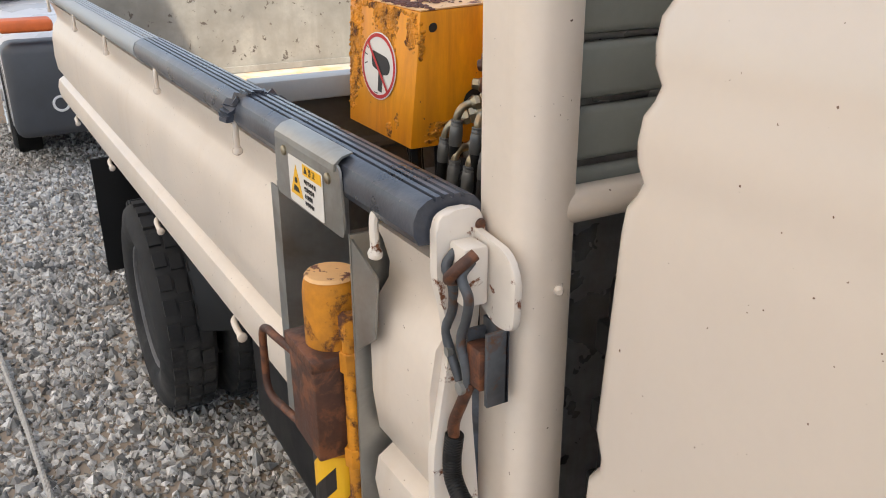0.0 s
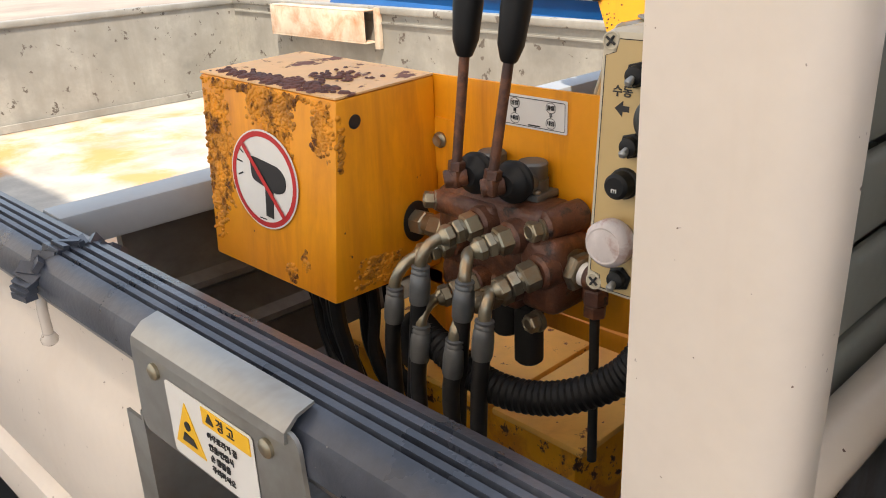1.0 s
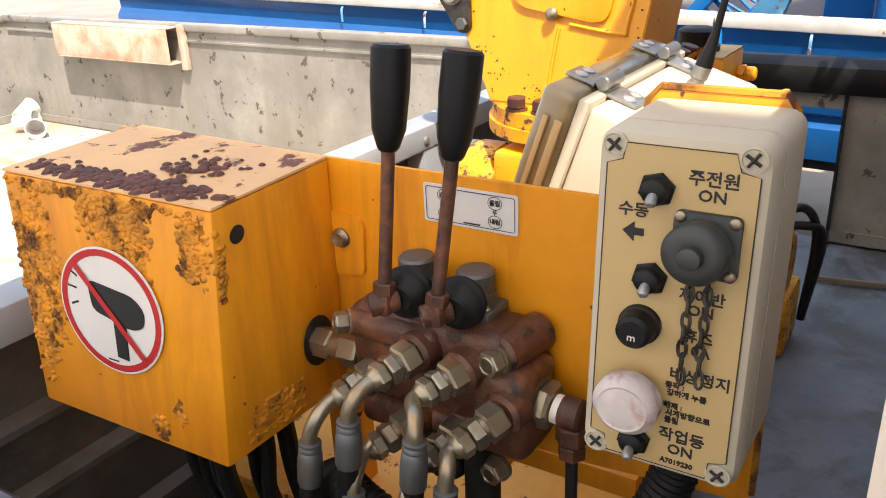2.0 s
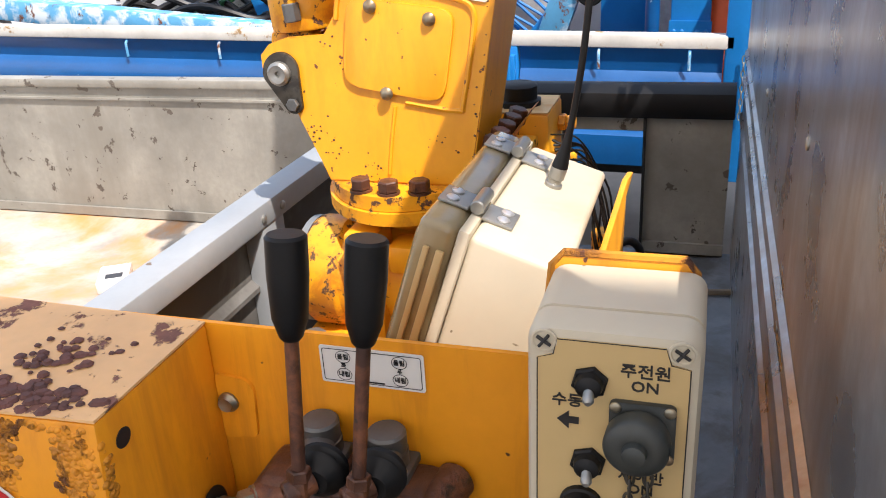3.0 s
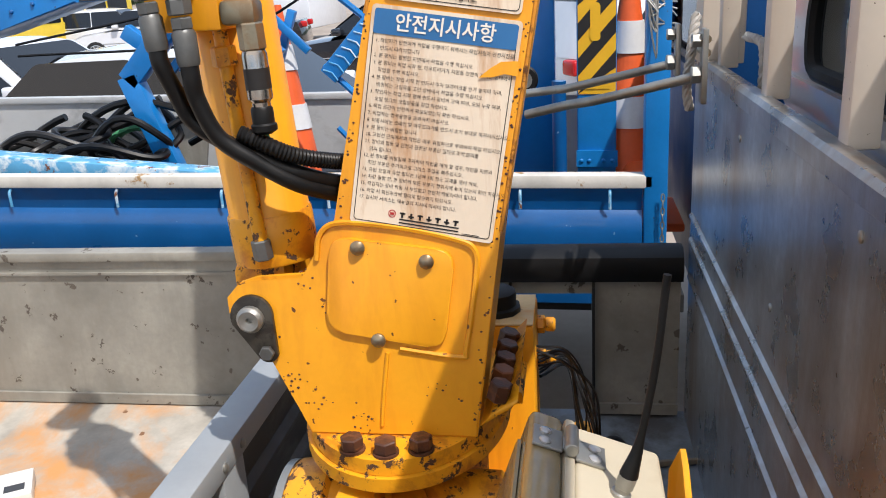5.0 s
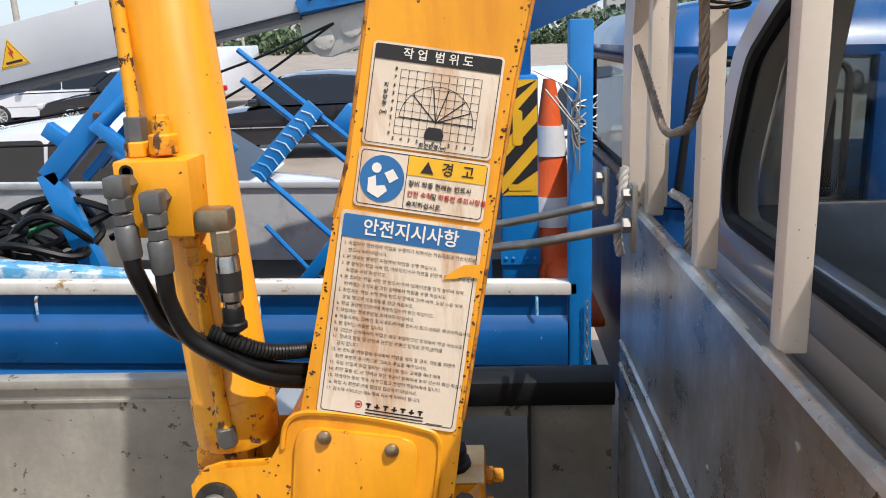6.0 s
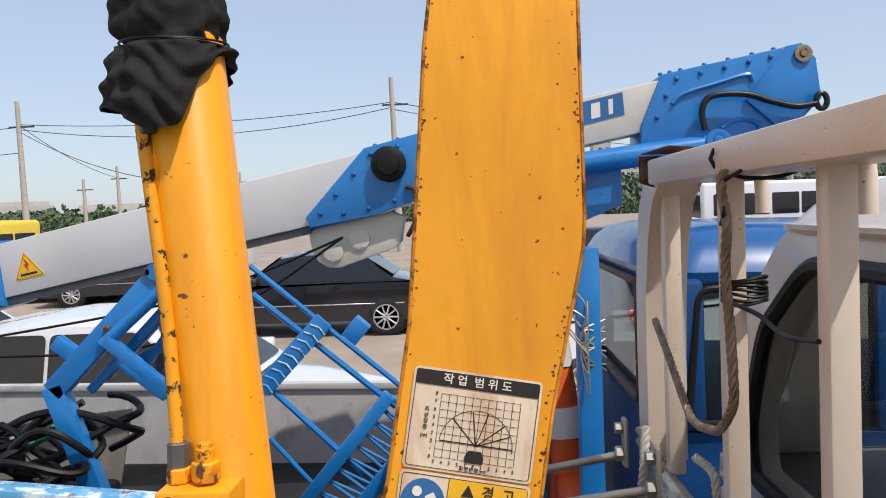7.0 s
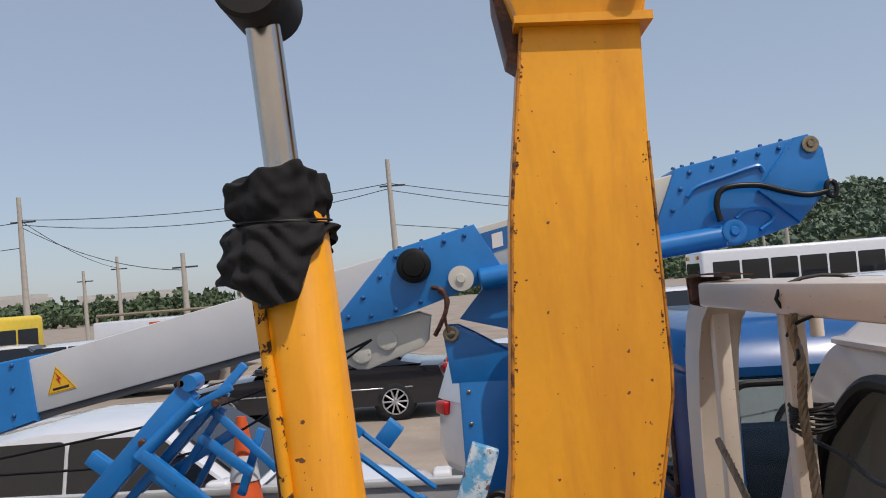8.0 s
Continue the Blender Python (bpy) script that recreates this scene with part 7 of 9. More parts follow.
rod(bm, (1.22, 0.20, 0.96), (1.22, 0.28, 0.96), 0.055, seg=24, bev=0.006)
rod(bm, (1.26, 0.24, 1.01), (1.26, 0.24, 1.06), 0.022, seg=18, bev=0.004)
box(bm, 1.18, 1.30, 0.19, 0.27, FL, 0.91, 0.01)
hexa(bm, (1.20, 0.24, 1.01), (1.20, 0.24, 1.045), 0.018)
part("pump", bm, M["yellow_chip"], tank, "greasy yellow pump")
for x, z in ((1.200, 1.215), (1.190, 1.275)):
    bm = BM()
    hexa(bm, (x, 0.308, z), (x, 0.296, z), 0.014)
    rod(bm, (x, 0.297, z), (x, 0.280, z), 0.011, seg=16, bev=0.003)
    part("fitting", bm, M["yellow_chip"], tank, "yellow pipe fitting")
rng = random.Random(6)
for k in range(9):
    bm = BM()
    z = 1.28 - 0.012 * k
    tube(bm, curve([(1.10 + 0.012 * k, 0.305, z), (1.10 + 0.02 * k, 0.262, z - 0.03 + 0.03 * rng.random()), (1.14 + 0.02 * rng.random(), 0.25 - 0.03 * rng.random(), z - 0.09), (1.16, 0.25 - 0.05 * rng.random(), z - 0.2)], 6), rng.choice((0.0014, 0.002, 0.0028)), 6)
    part("wire", bm, M["black"], tank, "thin black wire")
for k in range(2):
    bm = BM()
    tube(bm, curve([(1.20, 0.235, 1.04 - 0.02 * k), (1.22, 0.19, 1.06 - 0.03 * k), (1.25, 0.17 - 0.01 * k, 1.0), (1.27, 0.18, 0.84)], 6), 0.0075, 10)
    part("hose", bm, M["rubber"], tank, "black hose")

# ---- small things in the bed ----
bm = BM()
box(bm, -0.036, 0.036, -0.052, 0.052, 0, 0.027, 0.0015, m=pose(1.366, 1.417, FL + 0.001, 0, 0, -59))
pack = solo("cigarette_packet", bm, M["labelwhite"], "small white card packet lying on the bed floor", "packet")
bm = BM()
box(bm, -0.018, 0.022, -0.03, -0.004, 0.0272, 0.0276, m=pose(1.366, 1.417, FL + 0.001, 0, 0, -59))
patch = part("print_patch", bm, M["cargrey"])
patch.parent = pack
for k, (x, y, a, tilt) in enumerate(((1.60, 3.02, 30, 80), (1.66, 3.10, 100, 70), (1.62, 2.92, -35, 88))):
    bm = BM()
    lathe(bm, (0, 0, 0), (0, 0, 1), [(0, 0.026), (0.085, 0.036), (0.087, 0.037), (0.087, 0.034), (0.085, 0.0335), (0.002, 0.024)], 24)
    bmesh.ops.transform(bm, matrix=pose(x, y, FL + 0.034, tilt, 0, a), verts=bm.verts)
    solo("paper_cup", bm, M["labelwhite"], "white paper cup lying on its side on the bed floor", "cup", "cups in the bed")
bm = BM()
box(bm, -0.004, 0.004, -0.10, 0.10, 0, 0.012, 0.001, m=pose(1.55, 0.10, FL, 0, 0, 10))
solo("wood_stick", bm, M["wood"], "thin wooden stick lying on the pit floor", "stick")
# threaded rods with clamp at the headboard
clamp = thing("rod_clamp", (1.69, 0.03, 1.56), "grey steel clamp holding two threaded rods on the headboard", "clamp")
for p in (((1.80, 0.36, 1.540), (1.77, 0.29, 1.550), (1.74, 0.24, 1.560), (1.715, 0.045, 1.602)), ((1.62, 0.34, 1.525), (1.585, 0.26, 1.546), (1.55, 0.20, 1.560), (1.490, 0.028, 1.604))):
    bm = BM()
    tube(bm, fine(curve(p, 8), 0.003), 0.0085, 10, ripple=0.0008)
    part("threaded_rod", bm, M["steel"], clamp, "bent threaded rod")
for x0, y0, z0, z1, zn in ((1.715, 0.045, 1.575, 1.675, 1.602), (1.490, 0.028, 1.555, 1.680, 1.604)):
    bm = BM()
    box(bm, x0 - 0.016, x0 + 0.016, y0, y0 + 0.010, z0, z1, 0.003)
    plate_ = part("clamp_bar", bm, M["steel"], clamp, "flat steel clamp bar")
    for zz, r in ((zn, 0.016), (z1 - 0.020, 0.012)):
        bm = BM()
        hexa(bm, (x0, y0 + 0.010, zz), (x0, y0 + 0.026, zz), r)
        part("nut", bm, M["steel"], plate_, "steel hexagon nut")
for z in (1.640, 1.662):
    bm = BM()
    rod(bm, (1.48, 0.030, z), (1.67, 0.030, z), 0.007)
    part("clamp_bolt", bm, M["zinc"], clamp, "long zinc bolt")
# wire rope hanging on the guard
bm = BM()
rope(bm, fine(curve([(1.030, 0.040, 2.15), (1.025, 0.045, 2.128), (1.006, 0.045, 2.087), (1.015, 0.045, 2.031), (1.001, 0.045, 1.95), (0.995, 0.045, 1.882), (1.02, 0.045, 1.851), (1.06, 0.045, 1.825), (1.103, 0.045, 1.815), (1.16, 0.045, 1.806), (1.215, 0.045, 1.814), (1.308, 0.045, 1.864), (1.416, 0.045, 1.917)], 8), 0.006), 0.0062, 4, 0.05)
solo("wire_rope", bm, M["wire"], "rusty steel wire rope hanging in a loop on the guard post", "wire rope")
tie = thing("black_tie_wire", (1.083, 0.0, 1.98), "black wire wound round the guard post", "wire")
for k in range(7):
    z = 2.005 - 0.0055 * k
    bm = BM()
    tube(bm, [Vector((1.184 + 0.027 * math.cos(a), -0.030 + 0.030 * math.sin(a), z + 0.003 * math.sin(a * 2 + k))) for a in [2 * math.pi * j / 20 for j in range(21)]], 0.0026, 6)
    part("winding", bm, M["black"], tie)
for pts, r in (([(1.06, 0.035, 1.99), (0.95, 0.03, 1.985), (0.86, 0.034, 1.975), (0.76, 0.04, 1.985)], 0.0028), ([(1.06, 0.040, 2.12), (1.03, 0.042, 2.135), (0.99, 0.032, 2.148), (0.93, 0.02, 2.160)], 0.0024), ([(1.04, 0.040, 2.118), (1.00, 0.050, 2.10), (1.03, 0.045, 2.085)], 0.0024)):
    bm = BM()
    tube(bm, curve(pts, 6), r, 6)
    part("tail", bm, M["black"], tie)
bm = BM()
tube(bm, [Vector((1.09 + 0.004 * math.cos(a), -0.025 + 0.064 * math.sin(a), 2.168 + 0.028 * math.cos(a))) for a in [2 * math.pi * j / 16 for j in range(17)]], 0.0028, 6)
part("loop", bm, M["black"], tie)
bm = BM()
rope(bm, fine(curve([(1.55, 0.04, 1.70), (1.52, 0.05, 1.64), (1.525, 0.055, 1.58), (1.52, 0.05, 1.54)], 6), 0.006), 0.009, 3, 0.04)
rope(bm, fine(curve([(1.47, -0.03, 1.665), (1.40, -0.04, 1.66), (1.38, -0.04, 1.63), (1.38, -0.04, 1.575)], 6), 0.006), 0.008, 3, 0.04)
solo("rope_end", bm, M["rope"], "frayed grey rope end tied at the headboard", "rope")
bm = BM()
rope(bm, fine(curve([(-0.60, 3.4, 0.03), (-0.482, 2.33, 0.03), (-0.436, 1.866, 0.03), (-0.401, 1.448, 0.03), (-0.34, 0.9, 0.03), (-0.3, 0.2, 0.03)], 10), 0.02), 0.011, 3, 0.06)
solo("ground_rope", bm, M["rope"], "grey and white rope lying on the gravel", "rope")

# ---- the blue lift truck next door ----
lift = thing("lift_truck", (3.5, 1.0, 0), "blue aerial lift lorry with blue gates and a long grey boom", "truck")
for x in (2.65, 4.15):
    for y in (2.6, -1.6):
        wheel("wheel", (x, y, 0.36), 0.36, 0.2, lift, tread=24)


def lift_slope(p):
    """The lift truck's nose hangs a little lower than its tail, with all that lies on it."""
    return Vector((p.x, p.y, p.z + 0.0218 * p.y))


BEND.append(lift_slope)
bm = BM()
gp = [(2.592, 1.125), (2.604, 1.10), (2.608, 1.05), (2.585, 1.02), (2.578, 0.98), (2.578, 0.92), (2.585, 0.885), (2.602, 0.872), (2.602, 0.858), (2.58, 0.84), (2.576, 0.79), (2.582, 0.74), (2.63, 0.74), (2.63, 1.125)]
extrude_profile(bm, gp, 0.040, 0.68, 1)
g1 = part("side_gate", bm, M["blue"], lift, "deep blue stamped side gate")
bm = BM()
extrude_profile(bm, gp, 0.74, 3.6, 1)
g2 = part("side_gate", bm, M["blue"], lift, "deep blue stamped side gate")
for g, y0, y1 in ((g1, 0.008, 0.71), (g2, 0.715, 3.62)):
    bm = BM()
    box(bm, 2.585, 2.64, y0, y1, 1.125, 1.168, 0.005)
    part("top_rail", bm, M["railwhite"], g, "dirty white top rail")
for y in (0.14, 0.42, 1.05, 1.42, 1.80, 2.2):
    bm = BM()
    tube(bm, curve([(2.60, y, 1.12), (2.584, y, 1.11), (2.582, y, 1.085), (2.582, y, 1.06)], 4), 0.005, 8)
    part("rope_hook", bm, M["lightblue"], g1 if y < 0.7 else g2)
bm = BM()
box(bm, 2.585, 2.64, 0.685, 0.735, 0.72, 1.125, 0.006)
part("gate_post", bm, M["lift"], lift, "blue gate post with a latch")
bm = BM()
box(bm, 2.56, 2.59, 0.69, 0.73, 0.96, 1.10, 0.006)
rod(bm, (2.556, 0.71, 1.02), (2.556, 0.71, 1.12), 0.008)
part("latch", bm, M["lift"], lift)
bm = BM()
box(bm, 2.585, 2.66, -0.036, 0.036, 0.70, 1.985, 0.006)
part("corner_pillar", bm, M["lift"], lift, "blue corner pillar")
bm = BM()
for k in range(9):
    c = Vector((2.57, -0.02, 1.10 - 0.022 * k))
    tube(bm, [c + Vector((0.005 * math.cos(a) * (k % 2), 0.005 * math.cos(a) * ((k + 1) % 2), 0.013 * math.sin(a))) for a in [2 * math.pi * j / 10 for j in range(11)]], 0.0025, 6)
part("chain", bm, M["steel"], lift, "steel latch chain")
bm = BM()
box(bm, 2.62, 4.42, -0.1, 3.6, 0.70, 0.76)
part("bed_floor", bm, M["dark"], lift)
bm = BM()
box(bm, 4.40, 4.44, -0.1, 3.6, 0.60, 1.18)
box(bm, 4.385, 4.445, -0.1, 3.6, 1.16, 1.196, 0.004)
part("far_gate", bm, paint("grey white inner gate", (0.50, 0.51, 0.51), 0.5, vary=0.06, scale=3, second=(0.36, 0.36, 0.36), second_amt=0.3), lift, "pale grey inner side of the far gate")
bm = cab_shell(-2.0, -0.20, 2.60, 4.42, 0.5, 2.0, 0.10, [(0.55, 0.02), (0.60, 0.0), (1.30, 0.0), (1.36, 0.012), (1.40, 0.0)])
# walls and pillars carry shade in their colour; the roof keeps plain blue
lcab = part("cab_body", bm, M["cabblue_shaded"], lift, "blue cab with walls coloured darker for shade")
bm = cab_shell(-1.9, -0.20, 2.60, 4.42, 1.9, 2.1, 0.12, [(1.86, 0.03), (1.90, 0.02), (1.92, 0.03), (1.97, 0.06), (2.02, 0.12), (2.045, 0.22)])
part("roof", bm, M["blue"], lcab, "blue cab roof")
for x0, x1, y0, y1 in ((2.60, 2.90, -0.36, -0.21), (4.28, 4.42, -0.36, -0.21), (2.60, 2.68, -0.98, -0.88), (2.60, 2.70, -1.9, -1.7), (4.32, 4.42, -1.9, -1.7)):
    bm = BM()
    box(bm, x0, x1, y0, y1, 1.40, 1.88, 0.02)
    part("pillar", bm, M["cabblue_shaded"], lcab)
bm = BM()
box(bm, 2.615, 2.625, -1.75, -0.30, 1.40, 1.87)
box(bm, 2.90, 4.28, -0.245, -0.235, 1.42, 1.86)
part("cab_window", bm, glass("grey cab glass", (0.25, 0.30, 0.30)), lcab, "dark cab glass")
bm = BM()
for q in ([(2.596, -0.30, 1.43), (2.596, -0.80, 1.43), (2.606, -0.80, 1.85), (2.606, -0.34, 1.85)],):
    tube(bm, fine(smooth_poly(q + q[:0], 0.05, 5) + [smooth_poly(q, 0.05, 5)[0]], 0.05), 0.012, 8)
part("window_seal", bm, M["black"], lcab)
bm = BM()
q = smooth_poly([(2.905, -0.212, 1.43), (4.275, -0.212, 1.43), (4.275, -0.212, 1.85), (2.905, -0.212, 1.85)], 0.05, 5)
tube(bm, fine(q + q[:1], 0.05), 0.014, 8)
part("window_seal", bm, M["rust"], lcab, "faded brown rubber window seal")
bm = BM()
box(bm, 3.0, 3.5, -0.95, -0.8, 1.1, 1.75, 0.05)
part("seat", bm, M["black"], lcab)
# tower with warning board
bm = BM()
box(bm, 3.30, 3.50, 0.085, 0.235, 0.76, 1.79, 0.008)
twr = part("tower", bm, M["lift"], lift, "bright blue square mast")
bm = BM()
rod(bm, (3.42, 0.16, 1.79), (3.42, 0.16, 2.25), 0.055)
part("mast_cylinder", bm, M["blue"], twr, "blue hydraulic cylinder")
bm = BM()
rod(bm, (3.32, 0.305, 0.76), (3.32, 0.305, 1.37), 0.028)
part("mast_cylinder", bm, M["blue"], twr, "blue hydraulic cylinder")
mb = basis((3.298, 0.235, 1.32), (0, -1, 0), (0, 0, 1))
brd = part("stripe_board", flat(mb, [(0.004, 0), (0.146, 0), (0.146, 0.455), (0.004, 0.455)], 0.001), M["inkyellow"], twr, "yellow board with black diagonal stripes")
bm = BM()
for k in range(5):
    v = -0.06 + 0.13 * k
    q = [(0.004, v), (0.146, v + 0.16), (0.146, v + 0.225), (0.004, v + 0.065)]
    q = [(u, min(0.454, max(0.001, w))) for u, w in q]
    join(bm, flat(lift_m(mb, 0.0012), q))
part("black_stripes", bm, M["ink"], brd, smooth=0)
for q in (rounded(0.050, 0.088, 0.20, 0.34, 0.014), rounded(0.030, 0.125, 0.02, 0.045, 0.006)):
    part("small_sign", flat(lift_m(mb, 0.003), q), M["inkyellow"], brd, smooth=0)
bm = BM()
box(bm, 3.29, 3.299, 0.08, 0.24, 1.035, 1.10)
strap = part("base_strap", bm, M["lift"], twr)
for y in (0.10, 0.135, 0.19, 0.22):
    bm = BM()
    screw(bm, (3.29, y, 1.06), (-1, 0, 0), 0.008, 0.006)
    part("bolt", bm, M["lift"], strap)
# boom support and pivot
bm = BM()
box(bm, 3.62, 3.86, 0.325, 0.545, 0.76, 1.79, 0.008)
prism(bm, [(3.62, y, z) for y, z in ((0.575, 1.78), (0.597, 1.99), (0.578, 2.032), (0.53, 2.032), (0.46, 1.995), (0.33, 1.912), (0.20, 1.86), (0.20, 1.78))], (0.03, 0, 0), 0.003)
prism(bm, [(3.83, y, z) for y, z in ((0.575, 1.78), (0.597, 1.99), (0.578, 2.032), (0.53, 2.032), (0.46, 1.995), (0.33, 1.912), (0.20, 1.86), (0.20, 1.78))], (0.03, 0, 0), 0.003)
prism(bm, [(3.66, 0.52, 2.06), (3.66, 0.33, 2.28), (3.66, -0.30, 2.30), (3.66, -0.30, 2.12), (3.66, 0.1, 1.95)], (0.16, 0, 0))
sup = part("boom_support", bm, M["lift"], lift, "bright blue boom support")
bm = BM()
lathe(bm, (3.62, 0.563, 1.998), (-1, 0, 0), [(0, 0.036), (0.008, 0.036), (0.010, 0.028), (0.008, 0.02), (0.014, 0.012)], 20)
part("pivot_pin", bm, M["zinc"], sup)
for z in (1.74, 1.60, 1.45, 1.30):
    part("bolt", screw_bm((3.62, 0.505, z), (-1, 0, 0), 0.009, 0.007), M["zinc"], sup)


def beam(bm, x0, x1, pts, bev=0.008):
    prism(bm, [(x0, y, z) for y, z in pts], (x1 - x0, 0, 0), bev)


bm = BM()
beam(bm, 3.56, 3.80, [(2.45, 1.985), (2.415, 1.752), (1.05, 2.049), (0.79, 2.366)])
lb = part("lift_boom", bm, M["boomgrey"], lift, "long pale grey box boom")
bm = BM()
beam(bm, 3.57, 3.79, [(2.415, 1.750), (2.41, 1.722), (1.05, 2.018), (1.05, 2.047)], 0)
part("boom_underside", bm, M["cargrey"], lb)
bm = BM()
beam(bm, 3.545, 3.815, [(2.43, 2.005), (2.40, 1.72), (2.9, 1.58), (3.3, 1.5), (3.3, 1.82), (2.9, 1.93)])
sec = part("boom_section", bm, M["lift"], lb, "blue riveted boom section")
for k in range(6):
    for z in (1.75, 1.87, 1.97):
        bm = BM()
        screw(bm, (3.545, 2.50 + 0.11 * k, z - 0.03 * k), (-1, 0, 0), 0.010, 0.010)
        part("rivet", bm, M["blue"], sec)
bm = BM()
beam(bm, 3.54, 3.82, [(0.803, 2.376), (1.063, 2.087), (1.045, 2.035), (0.787, 2.089), (0.644, 2.133), (0.30, 2.25), (0.425, 2.472)])
sec = part("boom_section", bm, M["lift"], lb, "blue riveted boom section")
for y, z in ((0.775, 2.350), (0.85, 2.265), (0.93, 2.18), (1.00, 2.10), (0.79, 2.12), (0.68, 2.15), (0.58, 2.18), (0.66, 2.380), (0.56, 2.405), (0.47, 2.425), (0.90, 2.10)):
    part("rivet", screw_bm((3.54, y, z), (-1, 0, 0), 0.010, 0.010), M["blue"], sec)
for y in (0.76, 0.66, 0.56, 0.46):
    part("rivet", screw_bm((3.60, y, 2.387 + (0.76 - y) * 0.25), (0, 0, 1), 0.010, 0.012), M["blue"], sec)
bm = BM()
lathe(bm, (3.535, 0.697, 2.306), (-1, 0, 0), [(0, 0.073), (0.02, 0.076), (0.034, 0.072), (0.040, 0.058), (0.041, 0.050), (0.052, 0.046), (0.056, 0.02)], 28)
part("round_cap", bm, M["black"], sec, "black round cap")
bm = BM()
lathe(bm, (3.535, 0.498, 2.240), (-1, 0, 0), [(0, 0.055), (0.02, 0.055), (0.022, 0.02), (0.03, 0.018)], 24)
part("cream_disc", bm, M["boomcream"], sec, "cream disc with a bolt")
bm = BM()
tube(bm, curve([(3.53, 0.63, 2.21), (3.52, 0.58, 2.19), (3.52, 0.57, 2.12), (3.53, 0.60, 2.05), (3.55, 0.63, 2.00)], 5), 0.010, 8)
tube(bm, curve([(3.53, 0.60, 2.19), (3.52, 0.56, 2.15), (3.52, 0.58, 2.08), (3.53, 0.57, 2.01)], 5), 0.007, 8)
part("hanging_cables", bm, M["rust"], sec)
bm = BM()
prism(bm, [(3.60, y, z) for y, z in ((1.066, 2.028), (1.055, 1.945), (1.030, 1.893), (0.985, 1.866), (0.935, 1.864), (0.690, 1.948), (0.664, 1.975), (0.645, 2.085), (0.70, 2.105))], (0.10, 0, 0), 0.006)
for y, z in ((0.962, 1.935), (0.844, 1.988)):
    lathe(bm, (3.60, y, z), (-1, 0, 0), [(0, 0.045), (0.010, 0.045), (0.012, 0.039)], 24)
    for a in range(0, 360, 60):
        rod(bm, (3.60, y + 0.036 * math.cos(radians(a)), z + 0.036 * math.sin(radians(a))), (3.584, y + 0.036 * math.cos(radians(a)), z + 0.036 * math.sin(radians(a))), 0.004, seg=6)
part("hanging_plate", bm, M["boomcream"], lb, "cream plate with two round covers")
bm = BM()
beam(bm, 3.57, 3.79, [(0.44, 2.452), (0.40, 2.262), (-0.37, 2.420), (-0.48, 2.645)])
cream = part("boom_cream", bm, M["boomcream"], lb, "cream boom section")
mbn = basis((3.5695, 0.387, 2.384), (0, -0.974, 0.226), (0, 0.226, 0.974))
sgn = part("name_plate", flat(mbn, [(0.0, -0.046), (0.70, -0.046), (0.715, 0.048), (-0.015, 0.048)], 0.002), M["inkblue"], cream, "blue name plate with white shapes")
for u0, u1 in ((0.03, 0.095), (0.11, 0.17), (0.19, 0.26), (0.28, 0.34), (0.36, 0.42), (0.44, 0.50), (0.56, 0.615), (0.635, 0.67)):
    part("white_shape", flat(lift_m(mbn, 0.003), [(u0, -0.030), (u1 - 0.016, -0.030), (u1 - 0.002, 0.032), (u0 + 0.014, 0.032)], 0.001), M["inkwhite"], sgn, smooth=0)
bm = BM()
beam(bm, 3.55, 3.81, [(-0.46, 2.660), (-0.371, 2.45), (-0.36, 2.29), (-0.70, 2.315), (-0.975, 2.395), (-1.095, 2.54), (-1.075, 2.70), (-1.01, 2.770)])
tip = part("boom_tip", bm, M["lift"], lb, "bright blue boom end")
bm = BM()
prism(bm, [(3.53, y, z) for y, z in ((-1.108, 2.545), (-1.088, 2.71), (-1.03, 2.774), (-0.965, 2.760), (-0.80, 2.545), (-0.965, 2.398))], (0.02, 0, 0), 0.004)
part("tip_cheek", bm, M["lift"], tip)
bm = BM()
lathe(bm, (3.53, -1.034, 2.728), (-1, 0, 0), [(0, 0.036), (0.012, 0.036), (0.014, 0.026), (0.010, 0.016), (0.018, 0.012)], 20)
part("tip_pin", bm, M["zinc"], tip)
bm = BM()
for y, z in ((-0.52, 2.640), (-0.62, 2.661), (-0.72, 2.682), (-0.82, 2.703), (-0.91, 2.722), (-0.475, 2.57), (-0.435, 2.48)):
    part("rivet", screw_bm((3.55, y, z), (-1, 0, 0), 0.010, 0.010), M["blue"], tip)
    part("rivet", screw_bm((3.60, y - 0.03, 2.676 + (-0.50 - y) * 0.20), (0, 0, 1), 0.010, 0.012), M["blue"], tip)
tube(bm, curve([(3.545, -0.50, 2.535), (3.545, -0.545, 2.575), (3.545, -0.68, 2.615), (3.545, -0.81, 2.650), (3.545, -0.835, 2.625)], 6), 0.010, 6)
part("pressed_rib", bm, M["lift"], tip)
bm = BM()
tube(bm, curve([(3.545, -0.70, 2.43), (3.545, -0.76, 2.465), (3.545, -0.83, 2.460), (3.545, -0.86, 2.42), (3.545, -0.80, 2.375)], 6), 0.010, 6)
part("pressed_rib", bm, M["lift"], tip)
bm = BM()
rod(bm, (3.53, 0.42, 2.230), (3.53, -0.64, 2.356), 0.048, seg=24, bev=0.008)
lathe(bm, (3.49, -0.669, 2.373), (-1, 0, 0), [(0, 0.05), (0.012, 0.05), (0.014, 0.038), (0.010, 0.022), (0.02, 0.016)], 20)
part("boom_cylinder", bm, M["lift"], tip, "blue boom cylinder")
bm = BM()
